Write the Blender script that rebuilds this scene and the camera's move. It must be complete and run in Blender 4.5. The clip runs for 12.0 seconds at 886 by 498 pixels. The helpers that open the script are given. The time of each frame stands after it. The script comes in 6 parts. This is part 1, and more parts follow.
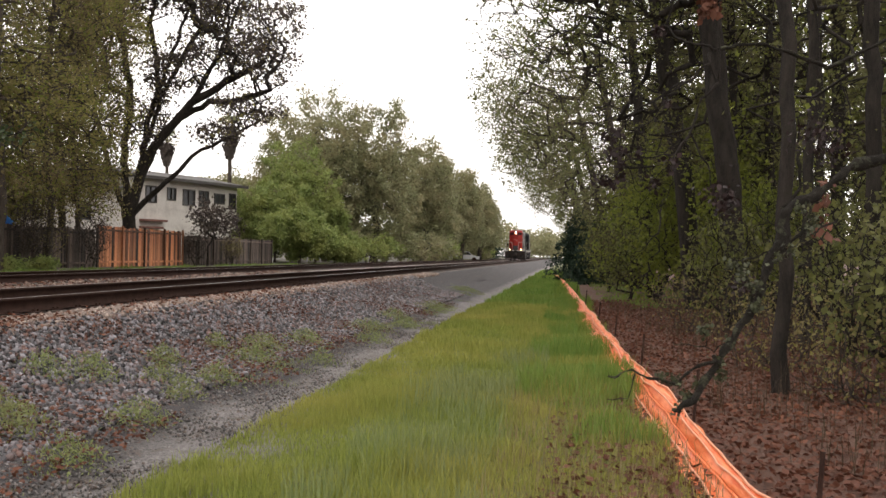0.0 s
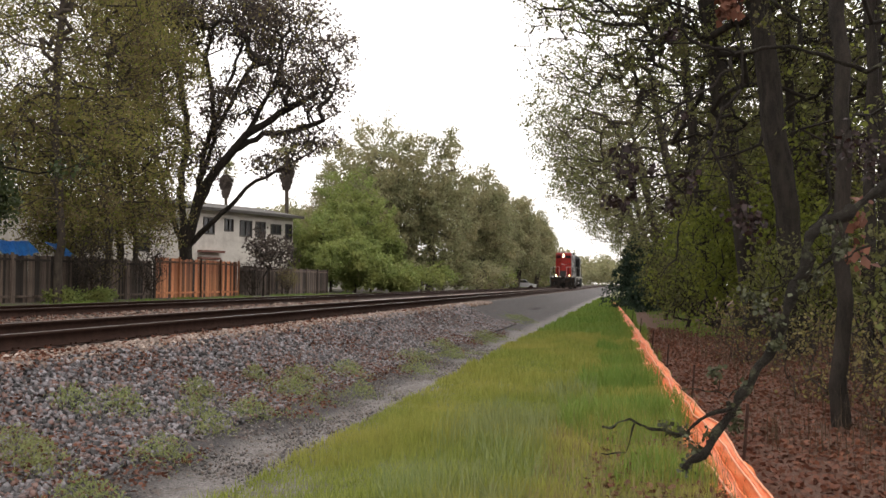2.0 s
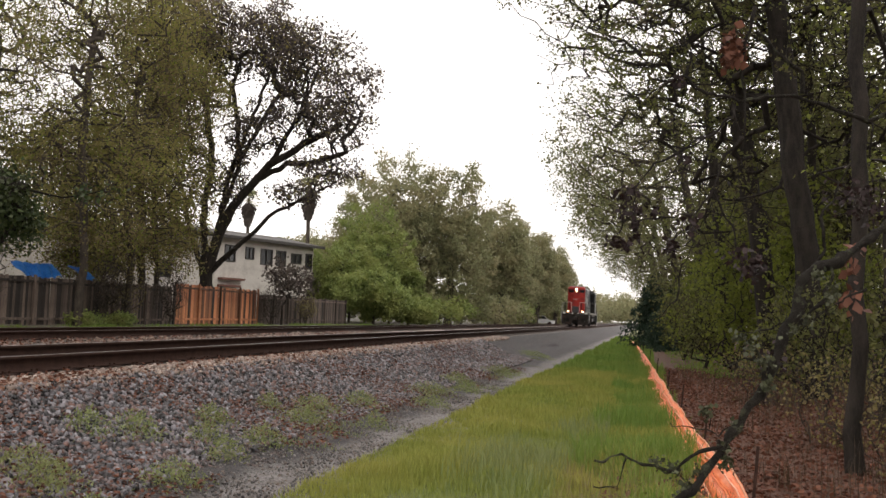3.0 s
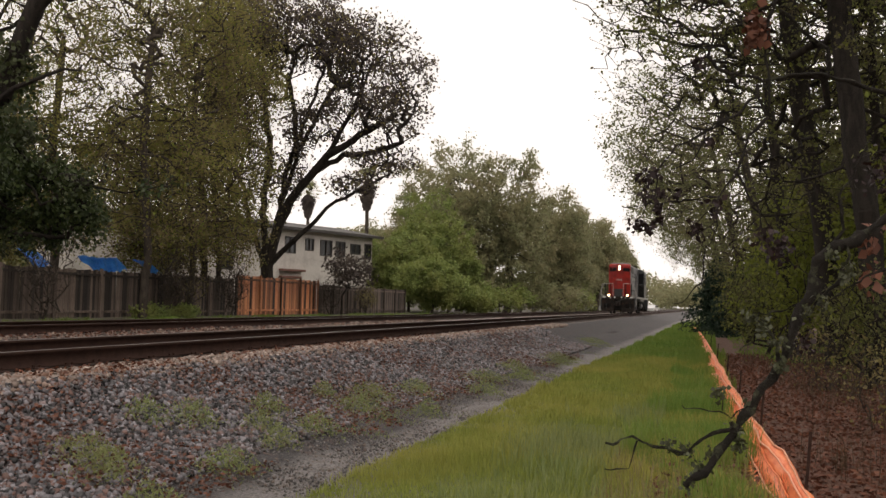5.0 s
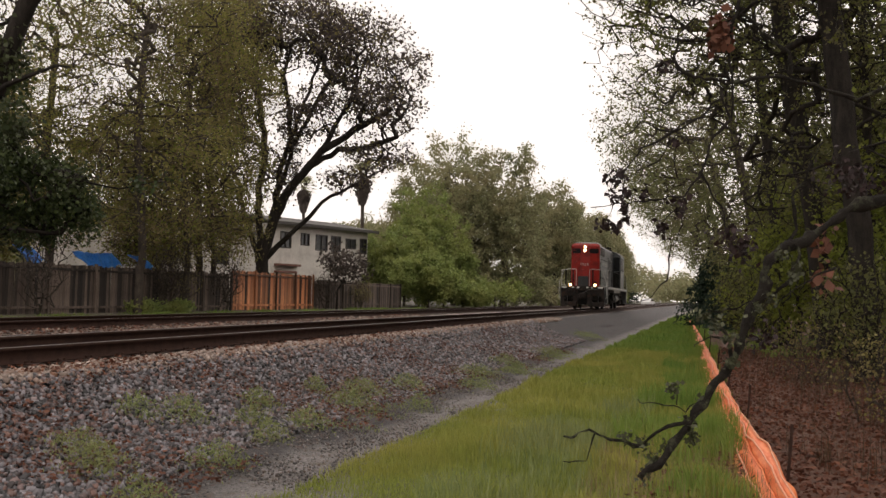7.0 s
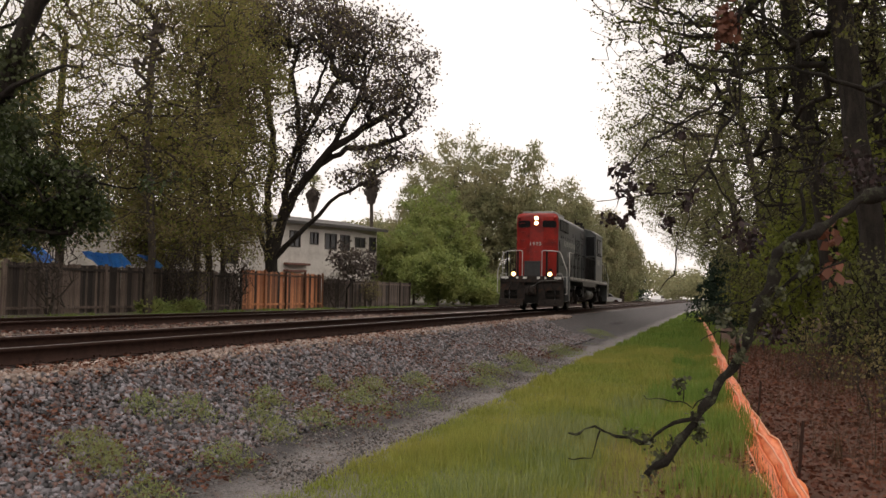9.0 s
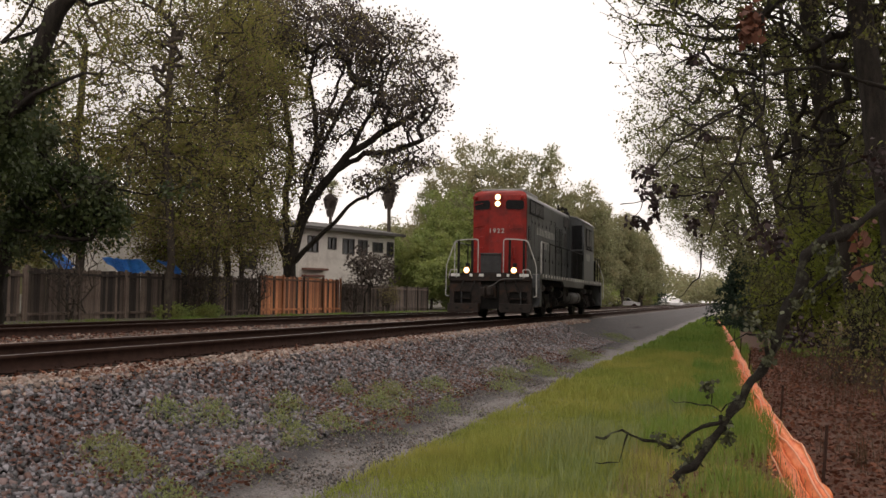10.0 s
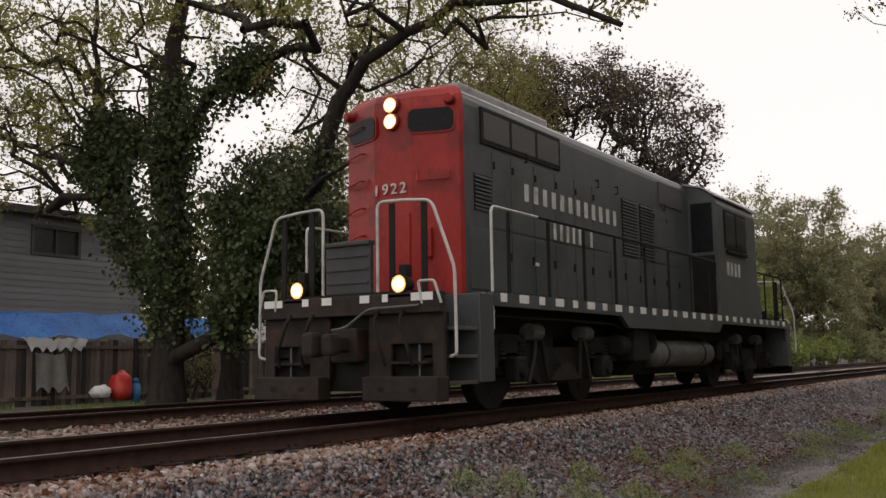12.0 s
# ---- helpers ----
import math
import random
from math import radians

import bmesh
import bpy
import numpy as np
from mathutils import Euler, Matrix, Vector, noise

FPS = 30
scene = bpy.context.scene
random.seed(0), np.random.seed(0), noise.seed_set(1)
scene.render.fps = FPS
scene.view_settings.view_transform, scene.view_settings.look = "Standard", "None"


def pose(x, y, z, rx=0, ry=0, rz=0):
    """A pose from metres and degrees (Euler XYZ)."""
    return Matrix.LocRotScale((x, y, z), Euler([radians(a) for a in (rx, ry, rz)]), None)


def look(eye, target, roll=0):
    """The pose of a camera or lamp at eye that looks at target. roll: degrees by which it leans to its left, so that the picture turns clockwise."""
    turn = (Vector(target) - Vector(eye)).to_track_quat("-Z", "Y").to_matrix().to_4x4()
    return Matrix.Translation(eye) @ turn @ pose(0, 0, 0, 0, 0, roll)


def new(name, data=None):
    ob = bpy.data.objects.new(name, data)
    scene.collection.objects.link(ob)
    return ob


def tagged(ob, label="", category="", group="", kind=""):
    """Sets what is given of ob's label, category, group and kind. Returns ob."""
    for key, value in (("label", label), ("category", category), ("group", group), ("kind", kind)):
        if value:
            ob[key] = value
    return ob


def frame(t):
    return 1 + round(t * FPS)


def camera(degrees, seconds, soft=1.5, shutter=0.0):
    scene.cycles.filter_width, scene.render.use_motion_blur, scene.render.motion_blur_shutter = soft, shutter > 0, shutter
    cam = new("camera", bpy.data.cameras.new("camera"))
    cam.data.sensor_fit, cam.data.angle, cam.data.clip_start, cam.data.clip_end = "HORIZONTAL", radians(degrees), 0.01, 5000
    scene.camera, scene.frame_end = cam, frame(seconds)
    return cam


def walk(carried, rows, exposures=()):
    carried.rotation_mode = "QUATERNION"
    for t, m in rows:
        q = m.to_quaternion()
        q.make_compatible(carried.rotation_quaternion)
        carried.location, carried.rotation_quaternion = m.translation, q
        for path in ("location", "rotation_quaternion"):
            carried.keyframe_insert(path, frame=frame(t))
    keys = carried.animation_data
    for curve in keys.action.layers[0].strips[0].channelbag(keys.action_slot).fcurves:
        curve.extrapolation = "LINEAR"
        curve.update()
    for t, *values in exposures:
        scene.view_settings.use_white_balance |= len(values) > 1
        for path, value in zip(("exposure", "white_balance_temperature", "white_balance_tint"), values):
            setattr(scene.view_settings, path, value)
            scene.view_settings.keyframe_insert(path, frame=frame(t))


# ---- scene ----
cam = camera(49.7, 12.0)
PATH = [
    (0, (7.118, 0.332, 0.607), (6.861, 2.315, 0.619), 1.2),
    (0.5, (7.144, 0.311, 0.631), (6.869, 2.292, 0.65), 1.2),
    (1, (7.187, 0.469, 0.621), (6.865, 2.442, 0.653), 1.1),
    (1.5, (7.249, 0.606, 0.623), (6.889, 2.573, 0.684), 1.1),
    (2, (7.282, 0.677, 0.619), (6.905, 2.64, 0.688), 0.7),
    (2.5, (7.314, 0.667, 0.619), (6.924, 2.626, 0.721), 1.2),
    (3, (7.339, 0.599, 0.62), (6.92, 2.55, 0.758), 2.3),
    (3.5, (7.391, 0.584, 0.624), (6.964, 2.532, 0.782), 2.7),
    (3.7, (7.381, 0.613, 0.612), (6.927, 2.556, 0.749), 2.8),
    (5.3, (7.498, 0.589, 0.62), (6.956, 2.511, 0.73), 1.5),
    (5.5, (7.522, 0.56, 0.627), (6.988, 2.484, 0.742), 1.4),
    (6, (7.537, 0.551, 0.622), (6.998, 2.474, 0.728), 1.2),
    (6.5, (7.535, 0.555, 0.626), (7.001, 2.48, 0.727), 1.3),
    (7, (7.558, 0.54, 0.63), (7.026, 2.465, 0.728), 1.4),
    (9, (7.566, 0.58, 0.623), (7.015, 2.5, 0.717), 1.1),
    (9.5, (7.543, 0.595, 0.622), (6.981, 2.513, 0.719), 1.1),
    (10, (7.546, 0.582, 0.62), (6.96, 2.492, 0.723), 0.9),
    (10.5, (7.503, 0.629, 0.62), (6.86, 2.519, 0.74), 0.8),
    (11, (7.48, 0.626, 0.622), (6.759, 2.486, 0.758), 0.7),
    (11.5, (7.388, 0.716, 0.631), (6.544, 2.522, 0.799), 0.0),
    (12, (7.23, 0.747, 0.651), (6.151, 2.414, 0.883), -0.9),
]
walk(cam, [(t, look(eye, target, roll)) for t, eye, target, roll in PATH],
     [(0, -0.1, 6900, 12), (2.5, -0.1, 6900, 12), (3.5, -0.45, 7000, 12), (5.5, -0.6, 7250, 14), (9.5, -0.6, 7250, 15), (12, -0.8, 6900, 14)])

# ---- light: wet overcast day ----
world = bpy.data.worlds.new("world")
scene.world = world
world.use_nodes = True
wn, wl = world.node_tree.nodes, world.node_tree.links
sky = wn.new("ShaderNodeTexSky")
sky.sky_type = "NISHITA"
sky.sun_disc = False
sky.sun_elevation, sky.sun_rotation = radians(55), radians(200)
sky.air_density, sky.dust_density, sky.ozone_density = 1.0, 2.0, 1.0
grey = wn.new("ShaderNodeHueSaturation")
grey.inputs["Saturation"].default_value = 0.12
back = wn["Background"]
back.inputs["Strength"].default_value = 0.14
wl.new(sky.outputs[0], grey.inputs["Color"])
cloud = wn.new("ShaderNodeMix")
cloud.data_type = "RGBA"
cloud.inputs[0].default_value = 0.85
cloud.inputs[7].default_value = (14.0, 13.8, 14.0, 1)
wl.new(grey.outputs[0], cloud.inputs[6])
wl.new(cloud.outputs[2], back.inputs["Color"])
sun = new("sun", bpy.data.lights.new("sun", "SUN"))
sun.data.energy, sun.data.angle, sun.data.color = 0.6, radians(40), (1.0, 0.97, 0.93)
sun.matrix_world = look((0, 0, 30), (-9, 15, 0))


# ---- materials ----
def nodes_of(name):
    m = bpy.data.materials.new(name)
    m.use_nodes = True
    return m, m.node_tree.nodes, m.node_tree.links, m.node_tree.nodes["Principled BSDF"]


def mixed(n, l, fac, a, b, how="MIX"):
    mx = n.new("ShaderNodeMix")
    mx.data_type, mx.blend_type = "RGBA", how
    for sock, value in ((mx.inputs[0], fac), (mx.inputs[6], a), (mx.inputs[7], b)):
        if isinstance(value, (int, float)):
            sock.default_value = value
        elif isinstance(value, tuple):
            sock.default_value = (*value, 1)
        else:
            l.new(value, sock)
    return mx.outputs[2]


def noise_of(n, l, scale, detail=5, rough=0.6, stretch=None):
    tc = n.new("ShaderNodeTexCoord")
    out = tc.outputs["Object"]
    if stretch:
        mp = n.new("ShaderNodeMapping")
        mp.inputs["Scale"].default_value = stretch
        l.new(out, mp.inputs[0])
        out = mp.outputs[0]
    t = n.new("ShaderNodeTexNoise")
    t.inputs["Scale"].default_value, t.inputs["Detail"].default_value, t.inputs["Roughness"].default_value = scale, detail, rough
    l.new(out, t.inputs["Vector"])
    return t.outputs["Fac"]


def ramp(n, l, fac, a, b):
    r = n.new("ShaderNodeMapRange")
    r.inputs["From Min"].default_value, r.inputs["From Max"].default_value = a, b
    l.new(fac, r.inputs[0])
    return r.outputs[0]


def bumped(n, l, b, height, strength=0.4, dist=0.02):
    k = n.new("ShaderNodeBump")
    k.inputs["Strength"].default_value, k.inputs["Distance"].default_value = strength, dist
    l.new(height, k.inputs["Height"])
    l.new(k.outputs[0], b.inputs["Normal"])


def surface(name, c1, c2, rough=0.7, scale=6, metal=0.0, dirt=None, bump=0.3, stretch=None, vary=0.0, spec=0.5):
    """Two tones on coarse noise, fine grain on top, dirt patches, relief, and a little difference from piece to piece."""
    m, n, l, b = nodes_of(name)
    big, fine = noise_of(n, l, scale, 4, 0.6, stretch), noise_of(n, l, scale * 9, 5, 0.7, stretch)
    col = mixed(n, l, ramp(n, l, big, 0.35, 0.65), c1, c2)
    col = mixed(n, l, 0.35, col, mixed(n, l, ramp(n, l, fine, 0.3, 0.7), tuple(v * 0.6 for v in c1), tuple(min(v * 1.35, 1) for v in c2)))
    if dirt:
        col = mixed(n, l, ramp(n, l, noise_of(n, l, scale * 0.6, 6, 0.7), 0.52, 0.68), col, dirt)
    if vary:
        info = n.new("ShaderNodeObjectInfo")
        hsv = n.new("ShaderNodeHueSaturation")
        val = n.new("ShaderNodeMapRange")
        val.inputs["To Min"].default_value, val.inputs["To Max"].default_value = 1 - 0.6 * vary, 1 + 0.7 * vary
        l.new(info.outputs["Random"], val.inputs[0])
        l.new(val.outputs[0], hsv.inputs["Value"])
        l.new(col, hsv.inputs["Color"])
        col = hsv.outputs["Color"]
    l.new(col, b.inputs["Base Color"])
    b.inputs["Metallic"].default_value = metal
    b.inputs["Specular IOR Level"].default_value = spec
    rr = n.new("ShaderNodeMapRange")
    rr.inputs["To Min"].default_value, rr.inputs["To Max"].default_value = max(rough - 0.12, 0.03), min(rough + 0.12, 1)
    l.new(fine, rr.inputs[0])
    l.new(rr.outputs[0], b.inputs["Roughness"])
    bumped(n, l, b, fine, bump)
    return m


def leafy(name, c1, c2, c3, through_light=0.35, rough=0.55):
    """Leaves: a colour of its own for each leaf, light shining through."""
    m, n, l, b = nodes_of(name)
    g = n.new("ShaderNodeNewGeometry")
    big = noise_of(n, l, 0.45, 3)
    col = mixed(n, l, g.outputs["Random Per Island"], c1, c2)
    col = mixed(n, l, ramp(n, l, big, 0.42, 0.66), col, c3)
    l.new(col, b.inputs["Base Color"])
    b.inputs["Roughness"].default_value = rough
    b.inputs["Specular IOR Level"].default_value = 0.25
    tr = n.new("ShaderNodeBsdfTranslucent")
    l.new(col, tr.inputs["Color"])
    ms = n.new("ShaderNodeMixShader")
    ms.inputs[0].default_value = through_light
    l.new(b.outputs[0], ms.inputs[1])
    l.new(tr.outputs[0], ms.inputs[2])
    l.new(ms.outputs[0], n["Material Output"].inputs["Surface"])
    return m


def scattered(name, c1, c2, c3, rough=0.7):
    """Loose pieces in one mesh, each with its own tone."""
    m, n, l, b = nodes_of(name)
    g = n.new("ShaderNodeNewGeometry")
    w = n.new("ShaderNodeTexWhiteNoise")
    w.noise_dimensions = "1D"
    l.new(g.outputs["Random Per Island"], w.inputs["W"])
    pw = n.new("ShaderNodeMath")
    pw.operation = "POWER"
    pw.inputs[1].default_value = 2.3
    l.new(g.outputs["Random Per Island"], pw.inputs[0])
    col = mixed(n, l, pw.outputs[0], c1, c2)
    col = mixed(n, l, ramp(n, l, w.outputs["Value"], 0.62, 1.0), col, c3)
    l.new(col, b.inputs["Base Color"])
    b.inputs["Roughness"].default_value = rough
    bumped(n, l, b, noise_of(n, l, 60, 4), 0.3)
    return m


def glowing(name, color, strength):
    m, n, l, b = nodes_of(name)
    b.inputs["Base Color"].default_value = (*color, 1)
    b.inputs["Emission Color"].default_value = (*color, 1)
    b.inputs["Emission Strength"].default_value = strength
    return m


def ground_material():
    """Bands across the line: ballast, trodden path, grass soil, leaf mould; edges wander."""
    m, n, l, b = nodes_of("ground")
    tc = n.new("ShaderNodeTexCoord")
    sx = n.new("ShaderNodeSeparateXYZ")
    l.new(tc.outputs["Object"], sx.inputs[0])
    wob = noise_of(n, l, 0.9, 5, 0.65)
    add = n.new("ShaderNodeMath")
    add.operation = "MULTIPLY_ADD"
    l.new(wob, add.inputs[0])
    add.inputs[1].default_value = 1.0
    l.new(sx.outputs["X"], add.inputs[2])
    x = add.outputs[0]
    fine, mid = noise_of(n, l, 38, 6, 0.75), noise_of(n, l, 5, 5, 0.7)
    # near-black base puts the shade between loose stones into the ground colour
    ballast = mixed(n, l, ramp(n, l, fine, 0.35, 0.65), (0.012, 0.011, 0.012), (0.07, 0.064, 0.066))
    ballast = mixed(n, l, ramp(n, l, mid, 0.55, 0.7), ballast, (0.12, 0.065, 0.05))
    path = mixed(n, l, ramp(n, l, fine, 0.38, 0.62), (0.075, 0.069, 0.068), (0.27, 0.25, 0.24))
    path = mixed(n, l, ramp(n, l, mid, 0.5, 0.7), path, (0.1, 0.08, 0.062))
    soil = mixed(n, l, ramp(n, l, fine, 0.3, 0.7), (0.08, 0.085, 0.03), (0.15, 0.17, 0.05))
    mould = mixed(n, l, ramp(n, l, fine, 0.35, 0.65), (0.04, 0.02, 0.014), (0.17, 0.08, 0.05))
    verge = mixed(n, l, ramp(n, l, fine, 0.3, 0.7), (0.05, 0.045, 0.03), (0.11, 0.1, 0.07))
    col = mixed(n, l, ramp(n, l, x, -7.85, -7.45), verge, ballast)
    col = mixed(n, l, ramp(n, l, x, 4.35, 4.65), col, path)
    col = mixed(n, l, ramp(n, l, x, 5.3, 5.6), col, soil)
    col = mixed(n, l, ramp(n, l, x, 7.95, 8.35), col, mould)
    # pale sandy fines washed out along the sleeper ends
    for edge in (1.75, -3.6):
        on = n.new("ShaderNodeMath")
        on.operation = "COMPARE"
        on.inputs[1].default_value, on.inputs[2].default_value = edge, 0.17
        l.new(x, on.inputs[0])
        both = n.new("ShaderNodeMath")
        both.operation = "MULTIPLY"
        l.new(on.outputs[0], both.inputs[0])
        l.new(ramp(n, l, mid, 0.38, 0.5), both.inputs[1])
        col = mixed(n, l, both.outputs[0], col, (0.3, 0.22, 0.18))
    l.new(col, b.inputs["Base Color"])
    b.inputs["Roughness"].default_value = 0.75
    bumped(n, l, b, fine, 0.8, 0.03)
    return m


GROUND = ground_material()
RAIL = surface("rail_steel", (0.02, 0.0105, 0.0085), (0.048, 0.025, 0.018), 0.85, 8, 0.0, spec=0.15)
RAILTOP = surface("rail_head", (0.3, 0.29, 0.28), (0.42, 0.41, 0.4), 0.3, 8, 0.9)
SLEEPER = surface("creosoted_timber", (0.035, 0.026, 0.02), (0.075, 0.058, 0.045), 0.8, 5, stretch=(1, 8, 8), vary=0.6)
STONE = scattered("ballast_stone", (0.004, 0.0035, 0.004), (0.27, 0.255, 0.275), (0.16, 0.08, 0.06), 0.36)
STONE_TAN = scattered("siding_stone", (0.05, 0.035, 0.029), (0.36, 0.28, 0.23), (0.2, 0.1, 0.07), 0.6)
GRAVEL = scattered("path_gravel", (0.05, 0.046, 0.045), (0.26, 0.24, 0.23), (0.14, 0.1, 0.08), 0.6)
STONE_PALE = scattered("sandy_fines", (0.19, 0.145, 0.12), (0.46, 0.38, 0.33), (0.2, 0.09, 0.05), 0.7)
FENCE = surface("weathered_boards", (0.036, 0.024, 0.018), (0.12, 0.092, 0.076), 0.85, 3, stretch=(6, 6, 0.6), vary=1.5, dirt=(0.03, 0.02, 0.014))
FENCE_NEW = surface("orange_stained_boards", (0.15, 0.04, 0.016), (0.46, 0.2, 0.09), 0.7, 2, stretch=(6, 6, 0.5), dirt=(0.09, 0.035, 0.02), vary=1.7)
BARK_DARK = surface("dark_bark", (0.009, 0.0075, 0.007), (0.045, 0.037, 0.031), 0.95, 9, bump=1.0, stretch=(1, 1, 0.25), spec=0.2, dirt=(0.03, 0.027, 0.02))
BARK = surface("grey_brown_bark", (0.026, 0.021, 0.017), (0.1, 0.082, 0.067), 0.95, 8, bump=1.0, stretch=(1, 1, 0.3), spec=0.2)
BARK_LICHEN = surface("lichened_bark", (0.016, 0.013, 0.011), (0.04, 0.034, 0.026), 0.95, 40, bump=1.0, dirt=(0.13, 0.135, 0.085), spec=0.2)
LEAF_OAK = leafy("oak_leaves_dark", (0.05, 0.038, 0.038), (0.15, 0.125, 0.1), (0.085, 0.066, 0.06), 0.3)
LEAF_OLIVE = leafy("olive_brown_leaves", (0.12, 0.09, 0.05), (0.26, 0.215, 0.1), (0.31, 0.295, 0.09), 0.5)
# tone raised towards pale grey: haze over the far trees put into the leaves
LEAF_WILLOW = leafy("grey_green_leaves", (0.17, 0.18, 0.1), (0.34, 0.35, 0.19), (0.34, 0.3, 0.17), 0.47)
LEAF_SAGE = leafy("sage_green_leaves", (0.115, 0.13, 0.06), (0.27, 0.285, 0.13), (0.21, 0.185, 0.1), 0.48)
LEAF_GREEN = leafy("fresh_green_leaves", (0.14, 0.19, 0.06), (0.29, 0.35, 0.115), (0.26, 0.28, 0.09), 0.44)
LEAF_WOOD = leafy("spring_leaves", (0.075, 0.088, 0.03), (0.215, 0.23, 0.075), (0.12, 0.1, 0.055), 0.5)
LEAF_LIME = leafy("lime_leaves", (0.14, 0.17, 0.03), (0.26, 0.3, 0.06), (0.2, 0.21, 0.05), 0.54)
LEAF_IVY = leafy("ivy_leaves", (0.024, 0.042, 0.015), (0.085, 0.115, 0.04), (0.06, 0.068, 0.03), 0.22, 0.45)
LEAF_DEAD = leafy("dead_leaves", (0.06, 0.022, 0.014), (0.2, 0.08, 0.045), (0.11, 0.042, 0.025), 0.1)
LEAF_SHRIVEL = leafy("shrivelled_leaves", (0.012, 0.007, 0.008), (0.04, 0.022, 0.02), (0.02, 0.01, 0.01), 0.05)
NEEDLES = leafy("conifer_needles", (0.012, 0.03, 0.018), (0.035, 0.06, 0.035), (0.02, 0.04, 0.025), 0.1)
GRASS = leafy("grass", (0.17, 0.21, 0.045), (0.34, 0.38, 0.09), (0.38, 0.355, 0.095), 0.48)
GRASS_COOL = leafy("tall_grass", (0.11, 0.19, 0.035), (0.21, 0.32, 0.07), (0.2, 0.27, 0.06), 0.45)
WEED = leafy("weed_leaves", (0.17, 0.22, 0.08), (0.3, 0.34, 0.14), (0.24, 0.26, 0.11), 0.4)


# ---- mesh helpers ----
def link_mesh(name, me, parent=None, label=""):
    ob = new(name, me)
    if parent:
        ob.parent = parent
    if label:
        ob["label"] = label
    return ob


def raw(name, verts, faces, material, smooth=False):
    """A mesh from arrays; all faces have the same number of corners."""
    me = bpy.data.meshes.new(name)
    verts, faces = np.asarray(verts, dtype=np.float32), np.asarray(faces, dtype=np.int32)
    k = faces.shape[1]
    me.vertices.add(len(verts))
    me.vertices.foreach_set("co", verts.ravel())
    me.loops.add(faces.size)
    me.loops.foreach_set("vertex_index", faces.ravel())
    me.polygons.add(len(faces))
    me.polygons.foreach_set("loop_start", np.arange(0, faces.size, k, dtype=np.int32))
    me.polygons.foreach_set("loop_total", np.full(len(faces), k, dtype=np.int32))
    if smooth:
        me.polygons.foreach_set("use_smooth", np.ones(len(faces), dtype=bool))
    me.update()
    me.validate()
    me.materials.append(material)
    return me


def part(name, bm, material, parent=None, label="", smooth=False):
    me = bpy.data.meshes.new(name)
    for f in bm.faces:
        f.smooth = smooth
    bm.to_mesh(me)
    bm.free()
    me.materials.append(material)
    return link_mesh(name, me, parent, label)


def box(bm, x0, x1, y0, y1, z0, z1, bevel=0.0, m=None):
    b = bmesh.new()
    bmesh.ops.create_cube(b, size=1)
    for v in b.verts:
        v.co = ((x0 + x1) / 2 + v.co.x * (x1 - x0), (y0 + y1) / 2 + v.co.y * (y1 - y0), (z0 + z1) / 2 + v.co.z * (z1 - z0))
    if bevel:
        bmesh.ops.bevel(b, geom=b.edges[:], offset=bevel, segments=2, affect="EDGES", profile=0.6)
    if m:
        b.transform(m)
    add_to(bm, b)
    return bm


def add_to(bm, b):
    me = bpy.data.meshes.new("tmp")
    b.to_mesh(me)
    b.free()
    bm.from_mesh(me)
    bpy.data.meshes.remove(me)


def cyl(bm, p0, p1, r0, r1=None, sides=12, bevel=0.0):
    p0, p1 = Vector(p0), Vector(p1)
    d = p1 - p0
    b = bmesh.new()
    bmesh.ops.create_cone(b, cap_ends=True, segments=sides, radius1=r0, radius2=r0 if r1 is None else r1, depth=d.length)
    if bevel:
        rims = [e for e in b.edges if abs(e.verts[0].co.z - e.verts[1].co.z) < 1e-6]
        bmesh.ops.bevel(b, geom=rims, offset=bevel, segments=2, affect="EDGES")
    b.transform(Matrix.Translation((p0 + p1) / 2) @ d.to_track_quat("Z", "Y").to_matrix().to_4x4())
    add_to(bm, b)
    return bm


def pipe(bm, points, r, sides=8):
    """A bent tube through the points."""
    pts = [Vector(p) for p in points]
    rings, ref = [], None
    for i, p in enumerate(pts):
        d = ((pts[min(i + 1, len(pts) - 1)] - p).normalized() + (p - pts[max(i - 1, 0)]).normalized()).normalized()
        if ref is None:
            ref = d.orthogonal().normalized()
        ref = (ref - d * ref.dot(d)).normalized()
        s = d.cross(ref)
        rr = r[i] if isinstance(r, (list, tuple)) else r
        rings.append([bm.verts.new(p + rr * (math.cos(a) * ref + math.sin(a) * s)) for a in (2 * math.pi * k / sides for k in range(sides))])
    for a, b in zip(rings, rings[1:]):
        for k in range(sides):
            bm.faces.new((a[k], a[(k + 1) % sides], b[(k + 1) % sides], b[k]))
    bm.faces.new(rings[0][::-1])
    bm.faces.new(rings[-1])
    return bm


def rounded(points, r, steps=4):
    """The polyline with its corners rounded off."""
    pts = [Vector(p) for p in points]
    out = [pts[0]]
    for a, b, c in zip(pts, pts[1:], pts[2:]):
        ra = min(r, (a - b).length * 0.45, (c - b).length * 0.45)
        p, q = b + (a - b).normalized() * ra, b + (c - b).normalized() * ra
        for i in range(steps + 1):
            u = i / steps
            out.append(p * (1 - u) ** 2 + b * 2 * u * (1 - u) + q * u ** 2)
    return out + [pts[-1]]


def thing(name, label, category, group="", kind="", at=(0, 0, 0)):
    ob = new(name)
    ob.location = at
    return tagged(ob, label, category, group, kind)


